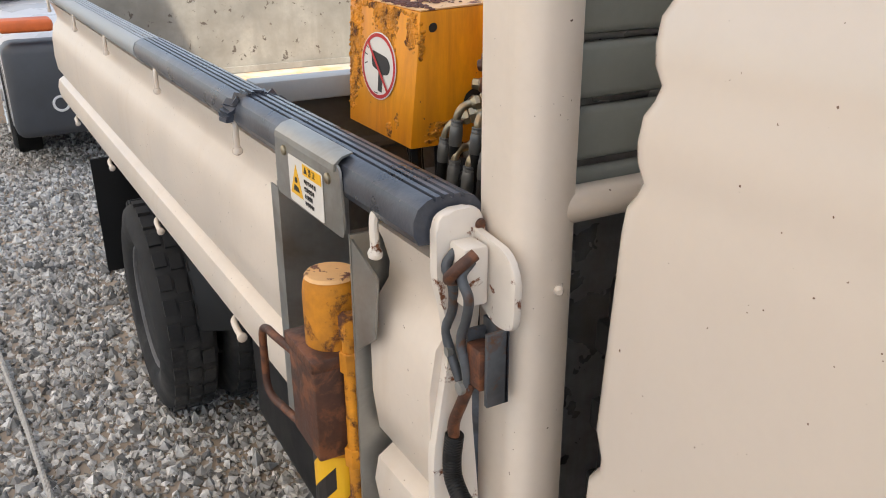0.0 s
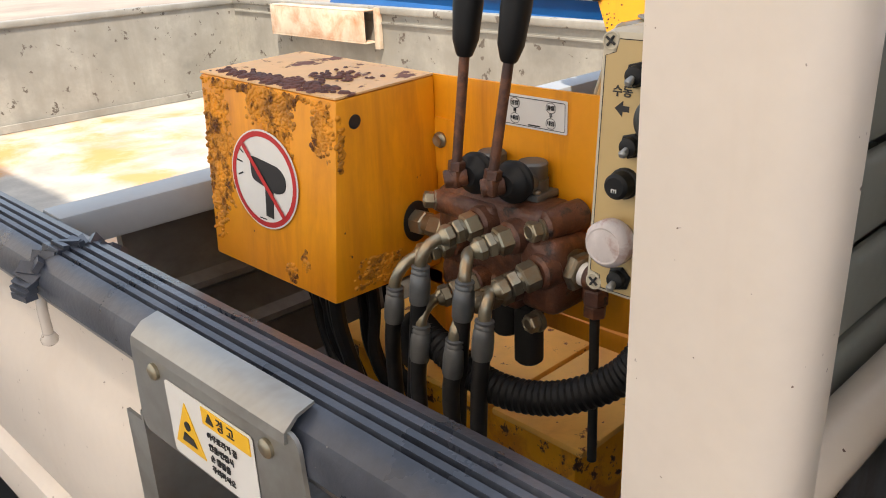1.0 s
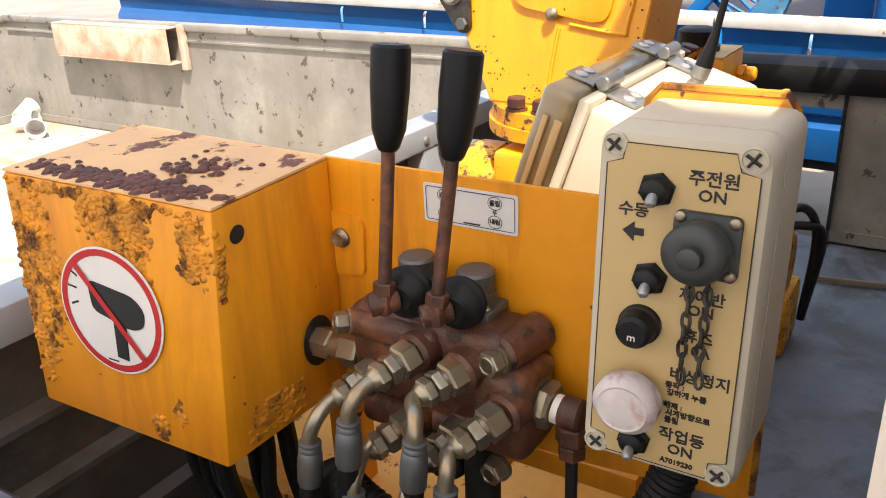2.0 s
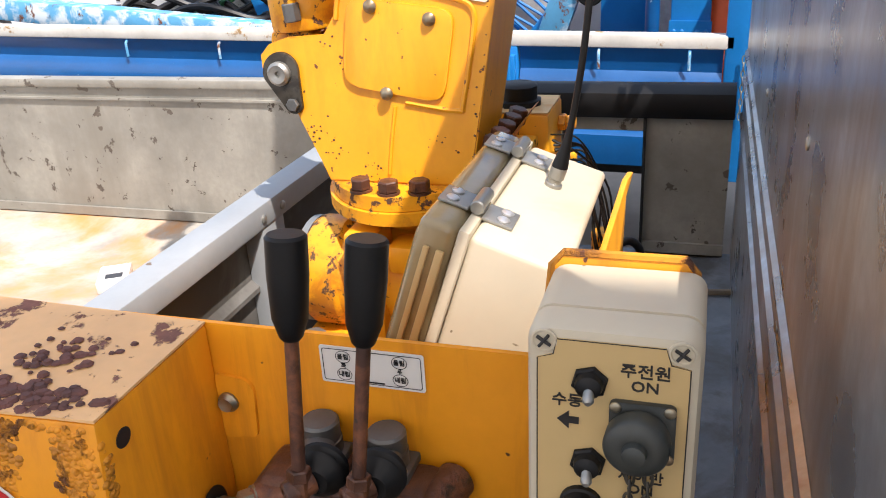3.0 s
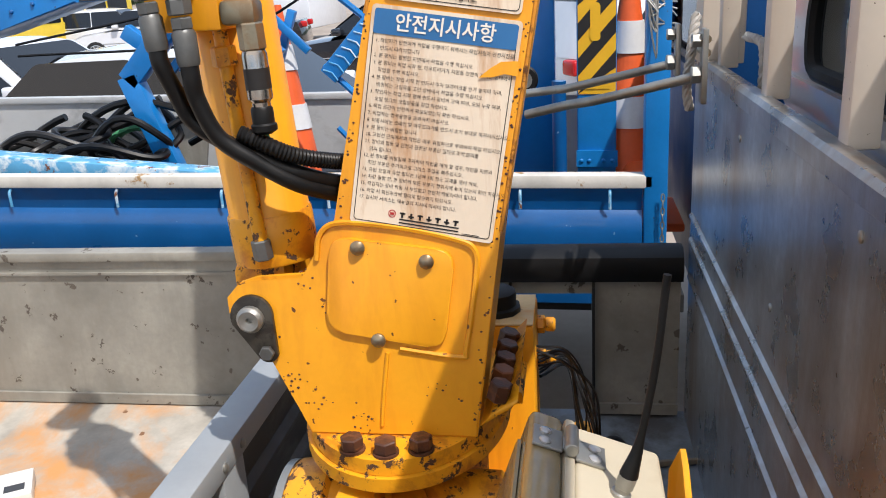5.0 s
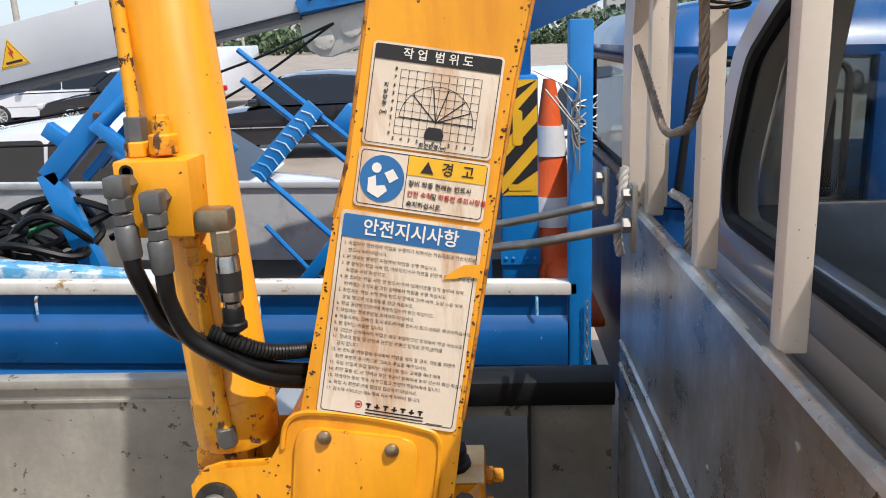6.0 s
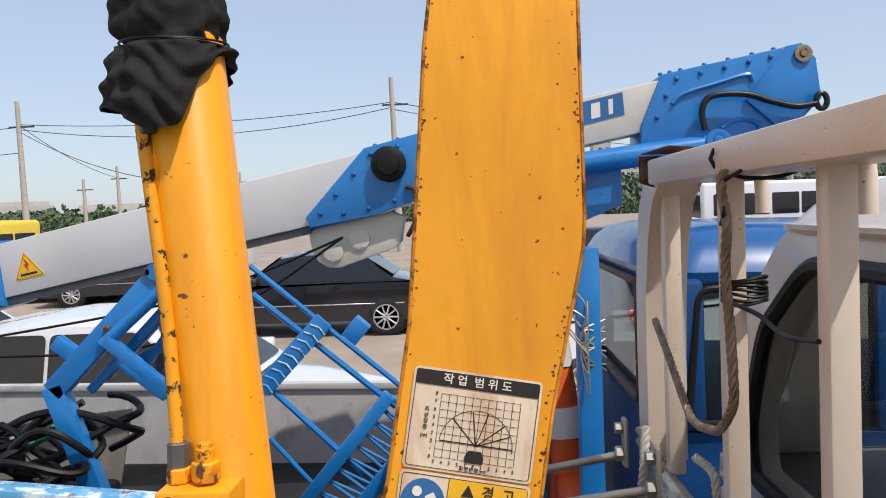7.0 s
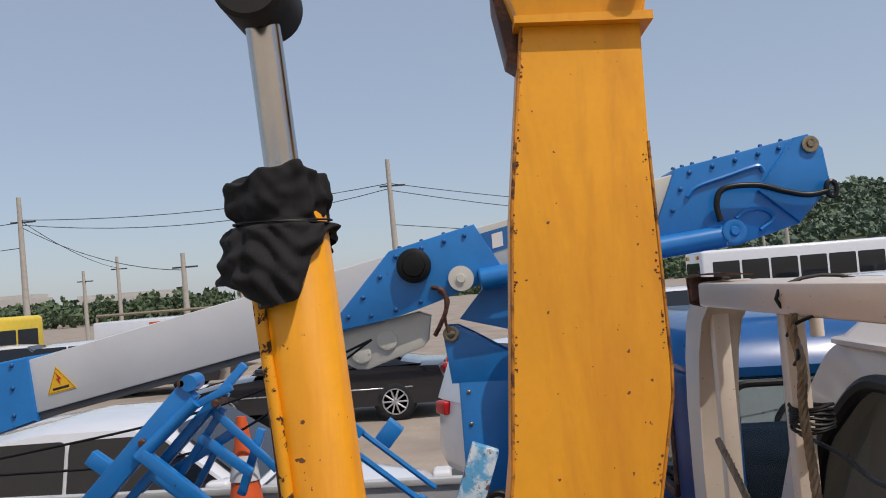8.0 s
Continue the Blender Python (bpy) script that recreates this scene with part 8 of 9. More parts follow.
tube(bm, curve([(3.50, -0.62, 2.418), (3.50, -0.61, 2.50), (3.50, -0.65, 2.558), (3.50, -0.787, 2.563), (3.50, -0.90, 2.530), (3.50, -0.995, 2.510), (3.50, -1.078, 2.520)], 8), 0.013, 10)
tube(bm, [(3.50, -1.095 + 0.022 * math.cos(a), 2.530 + 0.032 * math.sin(a)) for a in [2 * math.pi * k / 14 for k in range(15)]], 0.012, 8)
part("boom_hose", bm, M["rubber"], tip, "black hose on the boom end")
mt3 = basis((3.559, 2.353, 1.829), (0, -0.98, 0.21), (0, 0.21, 0.98))
tri = part("warning_triangle", flat(mt3, [(0.0, 0.0), (0.135, 0.0), (0.0675, 0.115)], 0.002), M["inkyellow"], lb, "yellow high voltage triangle")
bm = flat(lift_m(mt3, 0.003), [(0.070, 0.030), (0.056, 0.062), (0.066, 0.060), (0.060, 0.090), (0.080, 0.056), (0.069, 0.057)], 0.001)
part("bolt_mark", bm, M["inkred"], tri, smooth=0)
bm = outline_strip(lift_m(mt3, 0.003), [(0.006, 0.004), (0.129, 0.004), (0.0675, 0.108)], 0.003)
join(bm, line2(lift_m(mt3, 0.003), 0.03, 0.018, 0.105, 0.018, 0.010))
part("print", bm, M["ink"], tri, smooth=0)
for z0, dz in ((0, 0), (0.05, -0.16)):
    bm = BM()
    tube(bm, curve([(3.5, 2.7, 1.55 - z0), (3.5, 1.8, 1.70 + dz), (3.5, 1.3, 1.84 + dz * 0.6), (3.5, 0.9, 2.00)], 8), 0.006, 6)
    part("cable", bm, M["black"], lift, "black cable under the boom")

# folded blue steps and loose frames on the lift truck's bed
steps_ = thing("folded_frame", (3.3, 1.6, 0.76), "blue folding steel frame standing on the lift truck bed", "frame")
X0 = 3.25


def bar(bm, p, q, w=0.05, h=0.03):
    p, q = Vector(p), Vector(q)
    d = (q - p).normalized()
    s = d.cross(Vector((1, 0, 0))).normalized()
    m = Matrix(((1, s.x, d.x, p.x), (0, s.y, d.y, p.y), (0, s.z, d.z, p.z), (0, 0, 0, 1)))
    box(bm, -h / 2, h / 2, -w / 2, w / 2, 0, (q - p).length, 0.003, 2, m)


for name, bars in (("bent_leg", (((X0, 1.875, 0.93), (X0, 2.045, 1.430), 0.085, 0.07), ((X0, 2.045, 1.410), (X0, 1.61, 1.855), 0.085, 0.07))), ("strut", (((X0 + 0.1, 1.88, 1.45), (X0 + 0.1, 1.50, 1.83), 0.045, 0.045),)), ("strut", (((X0 - 0.05, 1.80, 1.62), (X0 - 0.05, 1.52, 1.38), 0.05, 0.04),)), ("strut", (((X0, 1.95, 1.55), (X0, 2.03, 1.61), 0.06, 0.05),)), ("strut", (((X0 + 0.12, 1.80, 1.48), (X0 + 0.12, 1.48, 1.66), 0.04, 0.03),))):
    bm = BM()
    for p, q, w, h in bars:
        bar(bm, p, q, w, h)
    part(name, bm, M["lift"], steps_, "blue square steel tube")
bm = BM()
rod(bm, (X0 - 0.04, 1.82, 1.60), (X0 - 0.04, 1.58, 1.81), 0.026)
rod(bm, (X0 - 0.05, 1.60, 1.885), (X0 + 0.06, 1.60, 1.885), 0.033)
part("frame_cylinder", bm, M["lift"], steps_, "blue hydraulic cylinder")
# thin lattice of the folded frame
for p, q, w in (((3.30, 1.924, 1.40), (3.30, 1.398, 1.938), 0.034), ((3.34, 1.567, 1.77), (3.34, 1.303, 1.503), 0.030), ((3.28, 1.794, 1.527), (3.28, 1.60, 1.38), 0.045), ((3.36, 1.705, 1.505), (3.36, 1.514, 1.759), 0.030), ((3.30, 1.60, 1.66), (3.30, 1.40, 1.50), 0.036), ((3.38, 1.47, 1.40), (3.38, 1.367, 1.664), 0.034), ((3.42, 1.70, 1.38), (3.42, 1.55, 1.62), 0.028), ((3.24, 1.66, 1.76), (3.24, 1.44, 1.86), 0.03)):
    bm = BM()
    bar(bm, p, q, w, w)
    part("strut", bm, M["lift"], steps_, "blue square steel tube")
for y, z in ((1.63, 1.885), (1.50, 1.80), (1.80, 1.66)):
    bm = BM()
    rod(bm, (3.20, y, z), (3.34, y, z), 0.016, bev=0.003)
    part("hinge_pin", bm, M["rust"], steps_, "rusty hinge pin")
ladder = thing("access_ladder", (3.3, 1.0, 0.76), "blue access ladder with patterned treads leaning on the bed", "ladder")
for p, q, w in (((3.25, 1.235, 1.902), (3.25, 0.66, 1.42), 0.022), ((3.25, 1.23, 1.79), (3.25, 0.68, 1.337), 0.026), ((3.25, 1.22, 1.455), (3.25, 0.82, 1.070), 0.026), ((3.3, 1.20, 1.20), (3.3, 0.92, 0.88), 0.022)):
    bm = BM()
    tube(bm, [p, q], w * 0.5, 8)
    part("ladder_rail", bm, M["lift"], ladder, "blue tube rail")
bm = BM()
bar(bm, (3.23, 1.20, 1.415), (3.23, 0.945, 1.685), 0.075, 0.02)
tread = part("tread_plate", bm, M["lift"], ladder, "worn blue tread plate with a raised pattern")
bm = BM()
for k in range(9):
    c = Vector((3.219, 1.18 - 0.027 * k, 1.43 + 0.0285 * k))
    tube(bm, [c + Vector((0, -0.02, -0.03)), c + Vector((0, 0.0, 0.0)), c + Vector((0, 0.035, 0.012))], 0.003, 5)
part("tread_ribs", bm, M["lightblue"], tread)
bm = BM()
bar(bm, (3.30, 0.86, 1.60), (3.30, 0.80, 1.67), 0.07, 0.08)
part("box_step", bm, M["lift"], ladder)
bm = BM()
bar(bm, (3.22, 1.05, 0.97), (3.22, 0.70, 1.39), 0.05, 0.06)
bar(bm, (3.22, 0.90, 0.87), (3.22, 0.58, 1.26), 0.05, 0.06)
for k in range(10):
    t = k / 9
    p, q = Vector((3.22, 1.05, 0.97)).lerp(Vector((3.22, 0.70, 1.39)), t), Vector((3.22, 0.90, 0.87)).lerp(Vector((3.22, 0.58, 1.26)), t)
    tube(bm, [p, q], 0.007, 6)
    tube(bm, [p, q + Vector((0, -0.02, 0.03))], 0.006, 6)
part("mesh_ramp", bm, M["lift"], ladder, "blue mesh ramp")
# light blue beam lying along the gate
bm = BM()
bar(bm, (2.78, 3.6, 1.260), (2.78, 1.20, 1.080), 0.085, 0.10)
bar(bm, (2.90, 3.6, 1.215), (2.90, 1.55, 1.065), 0.06, 0.05)
solo("blue_beam", bm, M["lightblue"], "weathered light blue steel beam lying along the blue gate", "beam")
rng = random.Random(21)
coil = thing("cable_coil", (3.2, 2.45, 0.95), "heap of black cable coils on the lift truck bed", "cable")
for k in range(11):
    bm = BM()
    cx, cy, r = 3.3 + rng.uniform(-.15, .15), 2.20 + rng.uniform(-.22, .22), rng.uniform(0.14, 0.26)
    tl, ph = rng.uniform(0.3, 1.2), rng.random() * 6
    tube(bm, [Vector((cx + r * 0.5 * math.cos(a), cy + r * 1.2 * math.sin(a), 1.10 + 0.012 * k + tl * 0.1 * math.sin(a + ph) + 0.02 * math.sin(3 * a + ph))) for a in [2 * math.pi * j / 30 for j in range(29)]], 0.016, 8)
    part("loop", bm, M["green"] if k == 4 else M["rubber"], coil, "black cable loop")
bm = BM()
box(bm, 2.95, 3.5, 1.9, 3.4, 0.762, 0.98, 0.03)
solo("dark_tarpaulin", bm, M["dark"], "dark folded tarpaulin under the cables", "tarpaulin")
bm = BM()
prism(bm, [(3.9, 3.4, 0.8), (3.9, 2.1, 0.8), (3.9, 2.02, 1.18), (3.9, 2.5, 1.12), (3.9, 3.4, 1.0)], (0.02, 0, 0))
solo("grey_sheet", bm, M["bedgrey"], "grey sheet metal panel with a rusty edge", "panel")


def cone(x, y, z, s=1.0, lean=0.0):
    c = thing("traffic_cone", (x, y, z), "orange traffic cone with silver reflective bands", "traffic cone", "traffic cones")
    bm = BM()
    lathe(bm, (x, y, z), (lean, lean * 0.3, 1), [(0.03 * s, 0.15 * s), (0.05 * s, 0.14 * s), (0.86 * s, 0.028 * s), (0.90 * s, 0.022 * s)], 28)
    part("cone_body", bm, M["cone"], c)
    bm = BM()
    box(bm, x - 0.19 * s, x + 0.19 * s, y - 0.19 * s, y + 0.19 * s, z, z + 0.035 * s, 0.012)
    part("cone_base", bm, M["cone"], c)
    for h in (0.36, 0.62):
        bm = BM()
        r = lambda t: 0.1425 * s - (t * s - 0.05 * s) / 0.81 * 0.112 + 0.003
        lathe(bm, (x, y, z), (lean, lean * 0.3, 1), [(h * s, r(h)), ((h + 0.11) * s, r(h + 0.11))], 28)
        part("reflective_band", bm, M["reflect"], c)
    return c


cone(3.62, 1.52, 0.78, 1.0, 0.05)
cone(3.45, 0.03, 0.78, 1.1)
bm = BM()
box(bm, 3.0, 3.5, -0.08, 0.06, 0.765, 1.05, 0.05, 3)
solo("orange_bag", bm, M["cone"], "crumpled orange plastic sack on the lift truck bed", "sack")
# folding trolley with castors
trl = thing("castor_trolley", (3.0, 0.5, 0.76), "light blue folded trolley with castors", "trolley")
bm = BM()
bar(bm, (3.0, 0.66, 1.05), (3.0, 0.45, 1.62), 0.10, 0.06)
part("trolley_frame", bm, M["lightblue"], trl)
for y, z in ((0.42, 1.42), (0.50, 1.25)):
    bm = BM()
    lathe(bm, (2.95, y, z), (1, 0, 0), [(0, 0.02), (0, 0.045), (0.004, 0.05), (0.03, 0.05), (0.034, 0.045)], 22)
    cst = part("castor", bm, M["black"], trl, "black castor wheel")
    bm = BM()
    lathe(bm, (2.948, y, z), (1, 0, 0), [(0, 0.008), (0, 0.03), (0.002, 0.03)], 18)
    part("castor_hub", bm, M["lampred"] if z < 1.3 else M["steel"], cst)
# plastic bag and wires on the mast
tangle = thing("tangled_wire", (2.58, 0.0, 1.7), "tangled thin wire tied on the blue pillar", "wire")
for k in range(9):
    bm = BM()
    tube(bm, curve([(2.58, 0.05 + rng.uniform(-.06, .1), 1.86 - 0.02 * k), (2.56, 0.01, 1.80 - 0.03 * k + rng.uniform(-.04, .04)), (2.57, 0.03, 1.68 + rng.uniform(-.05, .05)), (2.60, -0.05, 1.60 + 0.02 * k)], 5), 0.003, 5)
    part("strand", bm, M["steel"], tangle)

BEND.clear()

# ---- vehicles in the yard ----
def car(name, x, y, head, L, Wd, Ht, body, label, glass_mat=None, lamp=True, kind="sedan"):
    """A car standing at x, y; head: the degrees that its nose turns from +x."""
    c = thing(name, (x, y, 0), label, "car", "cars in the yard")
    R = Matrix.Translation((x, y, 0)) @ Matrix.Rotation(radians(head), 4, "Z")
    h1 = Ht * 0.62
    if kind == "sedan":
        low = [(-L / 2, 0.42), (-L / 2 + 0.03, 0.72), (-L / 2 + 0.12, h1 + 0.03), (-L * 0.30, h1 + 0.06), (L * 0.14, h1 + 0.02), (L * 0.30, h1 - 0.06), (L * 0.45, h1 - 0.20), (L / 2 - 0.02, 0.58), (L / 2, 0.40), (L / 2 - 0.05, 0.24), (-L / 2 + 0.06, 0.24)]
        top = [(-L * 0.40, h1 + 0.03), (-L * 0.33, h1 + 0.10), (-L * 0.20, Ht - 0.05), (-L * 0.10, Ht), (L * 0.02, Ht - 0.005), (L * 0.08, Ht - 0.05), (L * 0.22, h1 + 0.02)]
    else:
        low = [(-L / 2, 0.42), (-L / 2 + 0.03, 0.80), (-L / 2 + 0.06, h1), (L * 0.20, h1), (L * 0.40, h1 - 0.10), (L / 2 - 0.02, 0.66), (L / 2, 0.42), (L / 2 - 0.05, 0.26), (-L / 2 + 0.06, 0.26)]
        top = [(-L * 0.49, h1 - 0.01), (-L * 0.46, Ht - 0.12), (-L * 0.42, Ht - 0.02), (-L * 0.2, Ht), (L * 0.05, Ht - 0.02), (L * 0.10, Ht - 0.08), (L * 0.26, h1 - 0.01)]

    bm = BM()
    cols = []
    n = 9
    for j in range(n):
        s = -1 + 2 * j / (n - 1)
        e = abs(s) ** 5
        row = []
        for u, z in low:
            cu = u * (1 - 0.045 * e)
            cz = z - 0.05 * e * (1 if z > 0.5 else -0.6)
            row.append(bm.verts.new(R @ Vector((cu, s * Wd / 2, cz))))
        cols.append(row)
    for a, b in zip(cols, cols[1:]):
        for k in range(len(a)):
            bm.faces.new((a[k], a[(k + 1) % len(a)], b[(k + 1) % len(a)], b[k]))
    bm.faces.new(cols[0][::-1])
    bm.faces.new(cols[-1])
    bd = part("car_body", bm, body, c)
    bm = BM()
    cols = []
    for j in range(n):
        s = -1 + 2 * j / (n - 1)
        e = abs(s) ** 4
        row = []
        for u, z in top:
            k = max(0, (z - h1) / (Ht - h1))
            row.append(bm.verts.new(R @ Vector((u * (1 - 0.03 * e), s * (Wd / 2 - 0.03 - 0.14 * k), z - 0.05 * e * k))))
        cols.append(row)
    for a, b in zip(cols, cols[1:]):
        for k in range(len(a) - 1):
            bm.faces.new((a[k], a[k + 1], b[k + 1], b[k]))
    bm.faces.new(cols[0][::-1])
    bm.faces.new(cols[-1])
    part("cabin", bm, body, c)
    gm = M["window"]
    mid = -L * 0.06
    for s in (-1, 1):
        for u0, u1, slope0, slope1 in ((top[0][0] + L * 0.075, mid - 0.015, L * 0.10, 0.0), (mid + 0.015, top[-1][0] - L * 0.025, 0.0, -L * 0.12)):
            zb, zt = h1 + 0.05, Ht - 0.10
            wb, wt = Wd / 2 - 0.03 - 0.14 * (0.045 / (Ht - h1)) + 0.006, Wd / 2 - 0.03 - 0.14 * ((zt - h1) / (Ht - h1)) + 0.006
            q = [Vector((u0, s * wb, zb)), Vector((u1, s * wb, zb)), Vector((u1 + slope1, s * wt, zt)), Vector((u0 + slope0, s * wt, zt))]
            bm = BM()
            prism(bm, [R @ v for v in smooth_poly(q, 0.05, 4)], (R.to_3x3() @ Vector((0, s, 0))) * 0.006)
            part("side_window", bm, gm, c, "dark side window")
    for a, b, nm in ((top[-1], top[-2], "windscreen"), (top[1], top[2], "rear_window")):
        a, b = Vector((a[0], 0, a[1])), Vector((b[0], 0, b[1]))
        d = b - a
        nrm = Vector((d.z, 0, -d.x)).normalized()
        if nrm.z < 0:
            nrm = -nrm
        p, q = a + d * 0.06 + nrm * 0.008, a + d * 0.93 + nrm * 0.008
        bm = BM()
        prism(bm, [R @ v for v in smooth_poly([p + Vector((0, -Wd * 0.41, 0)), p + Vector((0, Wd * 0.41, 0)), q + Vector((0, Wd * 0.33, 0)), q + Vector((0, -Wd * 0.33, 0))], 0.08, 4)], (R.to_3x3() @ nrm) * 0.004)
        part(nm, bm, gm, c)
    for u in (-L * 0.295, L * 0.31):
        for s in (-1, 1):
            ctr = R @ Vector((u, s * (Wd / 2 - 0.10), 0.325))
            axd = R.to_3x3() @ Vector((0, s, 0))
            bm = BM()
            lathe(bm, R @ Vector((u, s * (Wd / 2 - 0.16), 0.34)), axd, [(0, 0.375), (0.148, 0.375)], 30)
            part("wheel_arch", bm, M["black"], c)
            bm = BM()
            lathe(bm, ctr, axd, [(0, 0.32), (0.09, 0.325), (0.11, 0.30), (0.112, 0.23), (0.10, 0.22), (0.10, 0.05)], 32)
            w = part("wheel", bm, M["tyre"], c, "car tyre")
            bm = BM()
            e1 = R.to_3x3() @ Vector((1, 0, 0))
            lathe(bm, ctr, axd, [(0.09, 0.225), (0.116, 0.225), (0.118, 0.205), (0.100, 0.20), (0.100, 0.05)], 32)
            for k in range(10):
                a = 2 * math.pi * k / 10
                dd = e1 * math.cos(a) + Vector((0, 0, 1)) * math.sin(a)
                tube(bm, [ctr + axd * 0.112 + dd * 0.03, ctr + axd * 0.112 + dd * 0.21], 0.017, 6)
            lathe(bm, ctr + axd * 0.10, axd, [(0, 0.05), (0.022, 0.045)], 14)
            part("rim", bm, M["alloy"], w, "silver spoked alloy wheel")
    for s in (-1, 1):
        bm = BM()
        box(bm, -L / 2 - 0.012, -L / 2 + 0.16, s * Wd * 0.34 - 0.11, s * Wd * 0.34 + 0.11, h1 - 0.16, h1 - 0.015, 0.03, 3, R)
        part("tail_lamp", bm, M["lampred"], c, "red tail lamp")
        bm = BM()
        box(bm, L / 2 - 0.16, L / 2 - 0.005, s * Wd * 0.34 - 0.12, s * Wd * 0.34 + 0.12, 0.56, 0.70, 0.03, 3, R)
        part("headlamp", bm, M["reflect"], c)
        bm = BM()
        box(bm, -L * 0.36, L * 0.34, s * Wd / 2 - 0.004, s * Wd / 2 + 0.008, 0.555, 0.575, 0.003, 1, R)
        for u in (-L * 0.17, L * 0.02):
            box(bm, u, u + 0.17, s * Wd / 2 - 0.045, s * Wd / 2 - 0.005, h1 - 0.10, h1 - 0.075, 0.006, 2, R)
        part("side_trim", bm, M["alloy"], c, "bright side trim")
        bm = BM()
        box(bm, L * 0.155, L * 0.19, s * Wd / 2 - 0.04, s * Wd / 2 + 0.13, h1 + 0.02, h1 + 0.14, 0.03, 3, R)
        part("door_mirror", bm, body, c)
    return c


car("sedan", 15.2, 3.38, 90, 4.9, 1.85, 1.48, M["carblack"], "black four door sedan parked on dirt")
car("sedan", 6.4, 3.05, -90, 4.6, 1.80, 1.46, M["carwhite"], "white sedan parked behind the lift truck")
car("sedan", 8.2, 6.2, -95, 4.6, 1.80, 1.45, M["carwhite"], "white sedan parked in the yard")
car("sedan", 9.6, -1.35, -60, 4.5, 1.80, 1.62, M["carwhite"], "white hatchback with red tail lamps", kind="suv")
for k in range(9):
    car("sedan", 24 + 2.2 * (k % 3), -3.0 - 2.9 * k, 170 + 7 * (k % 4), 4.5, 1.8, 1.5 + 0.15 * (k % 2), M["carwhite"] if k % 4 else M["carblack"], "parked car in a row across the yard", kind="suv" if k % 2 else "sedan")
for k in range(5):
    car("sedan", 22 + 1.2 * k, 9.5 + 2.6 * k, 100, 4.6, 1.8, 1.5, M["carwhite"] if k % 3 else M["carblack"], "parked car in a row across the yard", kind="suv" if k % 2 else "sedan")
# the car behind the truck
behind = car("sedan", 0.62, 7.0, -90, 4.3, 1.75, 1.6, M["silver"], "silver car with a dark bumper standing behind the truck", kind="suv")
bm = BM()
box(bm, -0.25, 1.47, 4.79, 5.10, 0.24, 0.80, 0.06, 3)
part("front_bumper", bm, M["cargrey"], behind, "dark grey plastic bumper")
bm = BM()
lathe(bm, (0.02, 4.80, 0.44), (0, -1, 0), [(0, 0.05), (0.012, 0.05), (0.014, 0.04), (0.006, 0.03)], 20)
part("fog_lamp", bm, M["reflect"], behind)
bm = BM()
box(bm, -0.24, 0.05, 4.80, 5.0, 0.86, 0.93, 0.02, 3)
part("indicator", bm, M["orange_panel"], behind, "orange indicator lamp")


def bus(x, y, head, L, H, mat, label):
    c = thing("bus", (x, y, 0), label, "bus", "buses")
    R = Matrix.Translation((x, y, 0)) @ Matrix.Rotation(radians(head), 4, "Z")
    bm = BM()
    box(bm, -L / 2, L / 2, -1.2, 1.2, 0.35, H, 0.16, 4, R)
    part("bus_body", bm, mat, c)
    n = int(L / 1.3)
    for s in (-1, 1):
        for k in range(n):
            u = -L / 2 + 0.4 + k * (L - 0.8) / n
            bm = BM()
            prism(bm, [R @ v for v in smooth_poly([Vector((u, s * 1.2, H * 0.5)), Vector((u + (L - 0.8) / n - 0.1, s * 1.2, H * 0.5)), Vector((u + (L - 0.8) / n - 0.1, s * 1.2, H * 0.82)), Vector((u, s * 1.2, H * 0.82))], 0.06, 3)], (R.to_3x3() @ Vector((0, s, 0))) * 0.01)
            part("side_window", bm, M["window"], c)
    for e in (-1, 1):
        bm = BM()
        prism(bm, [R @ v for v in smooth_poly([Vector((e * L / 2, -1.0, H * 0.45)), Vector((e * L / 2, 1.0, H * 0.45)), Vector((e * L / 2, 0.95, H * 0.82)), Vector((e * L / 2, -0.95, H * 0.82))], 0.1, 3)], (R.to_3x3() @ Vector((e, 0, 0))) * 0.01)
        part("end_window", bm, M["window"], c)
        for s in (-0.85, -0.6, 0.6, 0.85):
            bm = BM()
            lathe(bm, R @ Vector((e * L / 2, s, H * 0.90)), R.to_3x3() @ Vector((e, 0, 0)), [(0, 0.09), (0.03, 0.08), (0.04, 0.03)], 16)
            part("round_lamp", bm, M["lampred"] if abs(s) > 0.7 else M["inkyellow"], c)
    for u in (-L * 0.3, L * 0.3):
        for s in (-1.1, 1.1):
            bm = BM()
            lathe(bm, R @ Vector((u, s, 0.45)), R.to_3x3() @ Vector((0, 1, 0)), [(-0.12, 0.40), (-0.10, 0.45), (0.10, 0.45), (0.12, 0.40)], 24)
            part("wheel", bm, M["tyre"], c)
    return c


bus(24.0, 16.2, 175, 6.5, 2.35, M["busyellow"], "yellow minibus with round red lamps")
bus(38.0, -15.0, 92, 11, 2.9, M["carwhite"], "white coach with dark windows")
bus(42.0, -28.0, 90, 10, 3.0, M["green"], "green and blue coach")
vt = thing("box_van", (27, 10.2, 0), "white box lorry with an orange panel", "lorry")
bm = BM()
box(bm, 25.6, 30.0, 8.2, 12.4, 0.5, 1.95, 0.06, 2)
part("van_body", bm, M["carwhite"], vt)
bm = BM()
box(bm, 25.58, 25.6, 9.4, 10.6, 1.25, 1.85)
part("orange_panel", bm, M["orange_panel"], vt)
bm = BM()
for y in (8.2, 12.3):
    tube(bm, [(25.7, y, 1.95), (25.7, y, 2.15)], 0.04, 6)
tube(bm, [(25.7, 8.2, 2.15), (25.7, 12.3, 2.15)], 0.05, 6)
part("roof_rail", bm, M["wood"], vt)
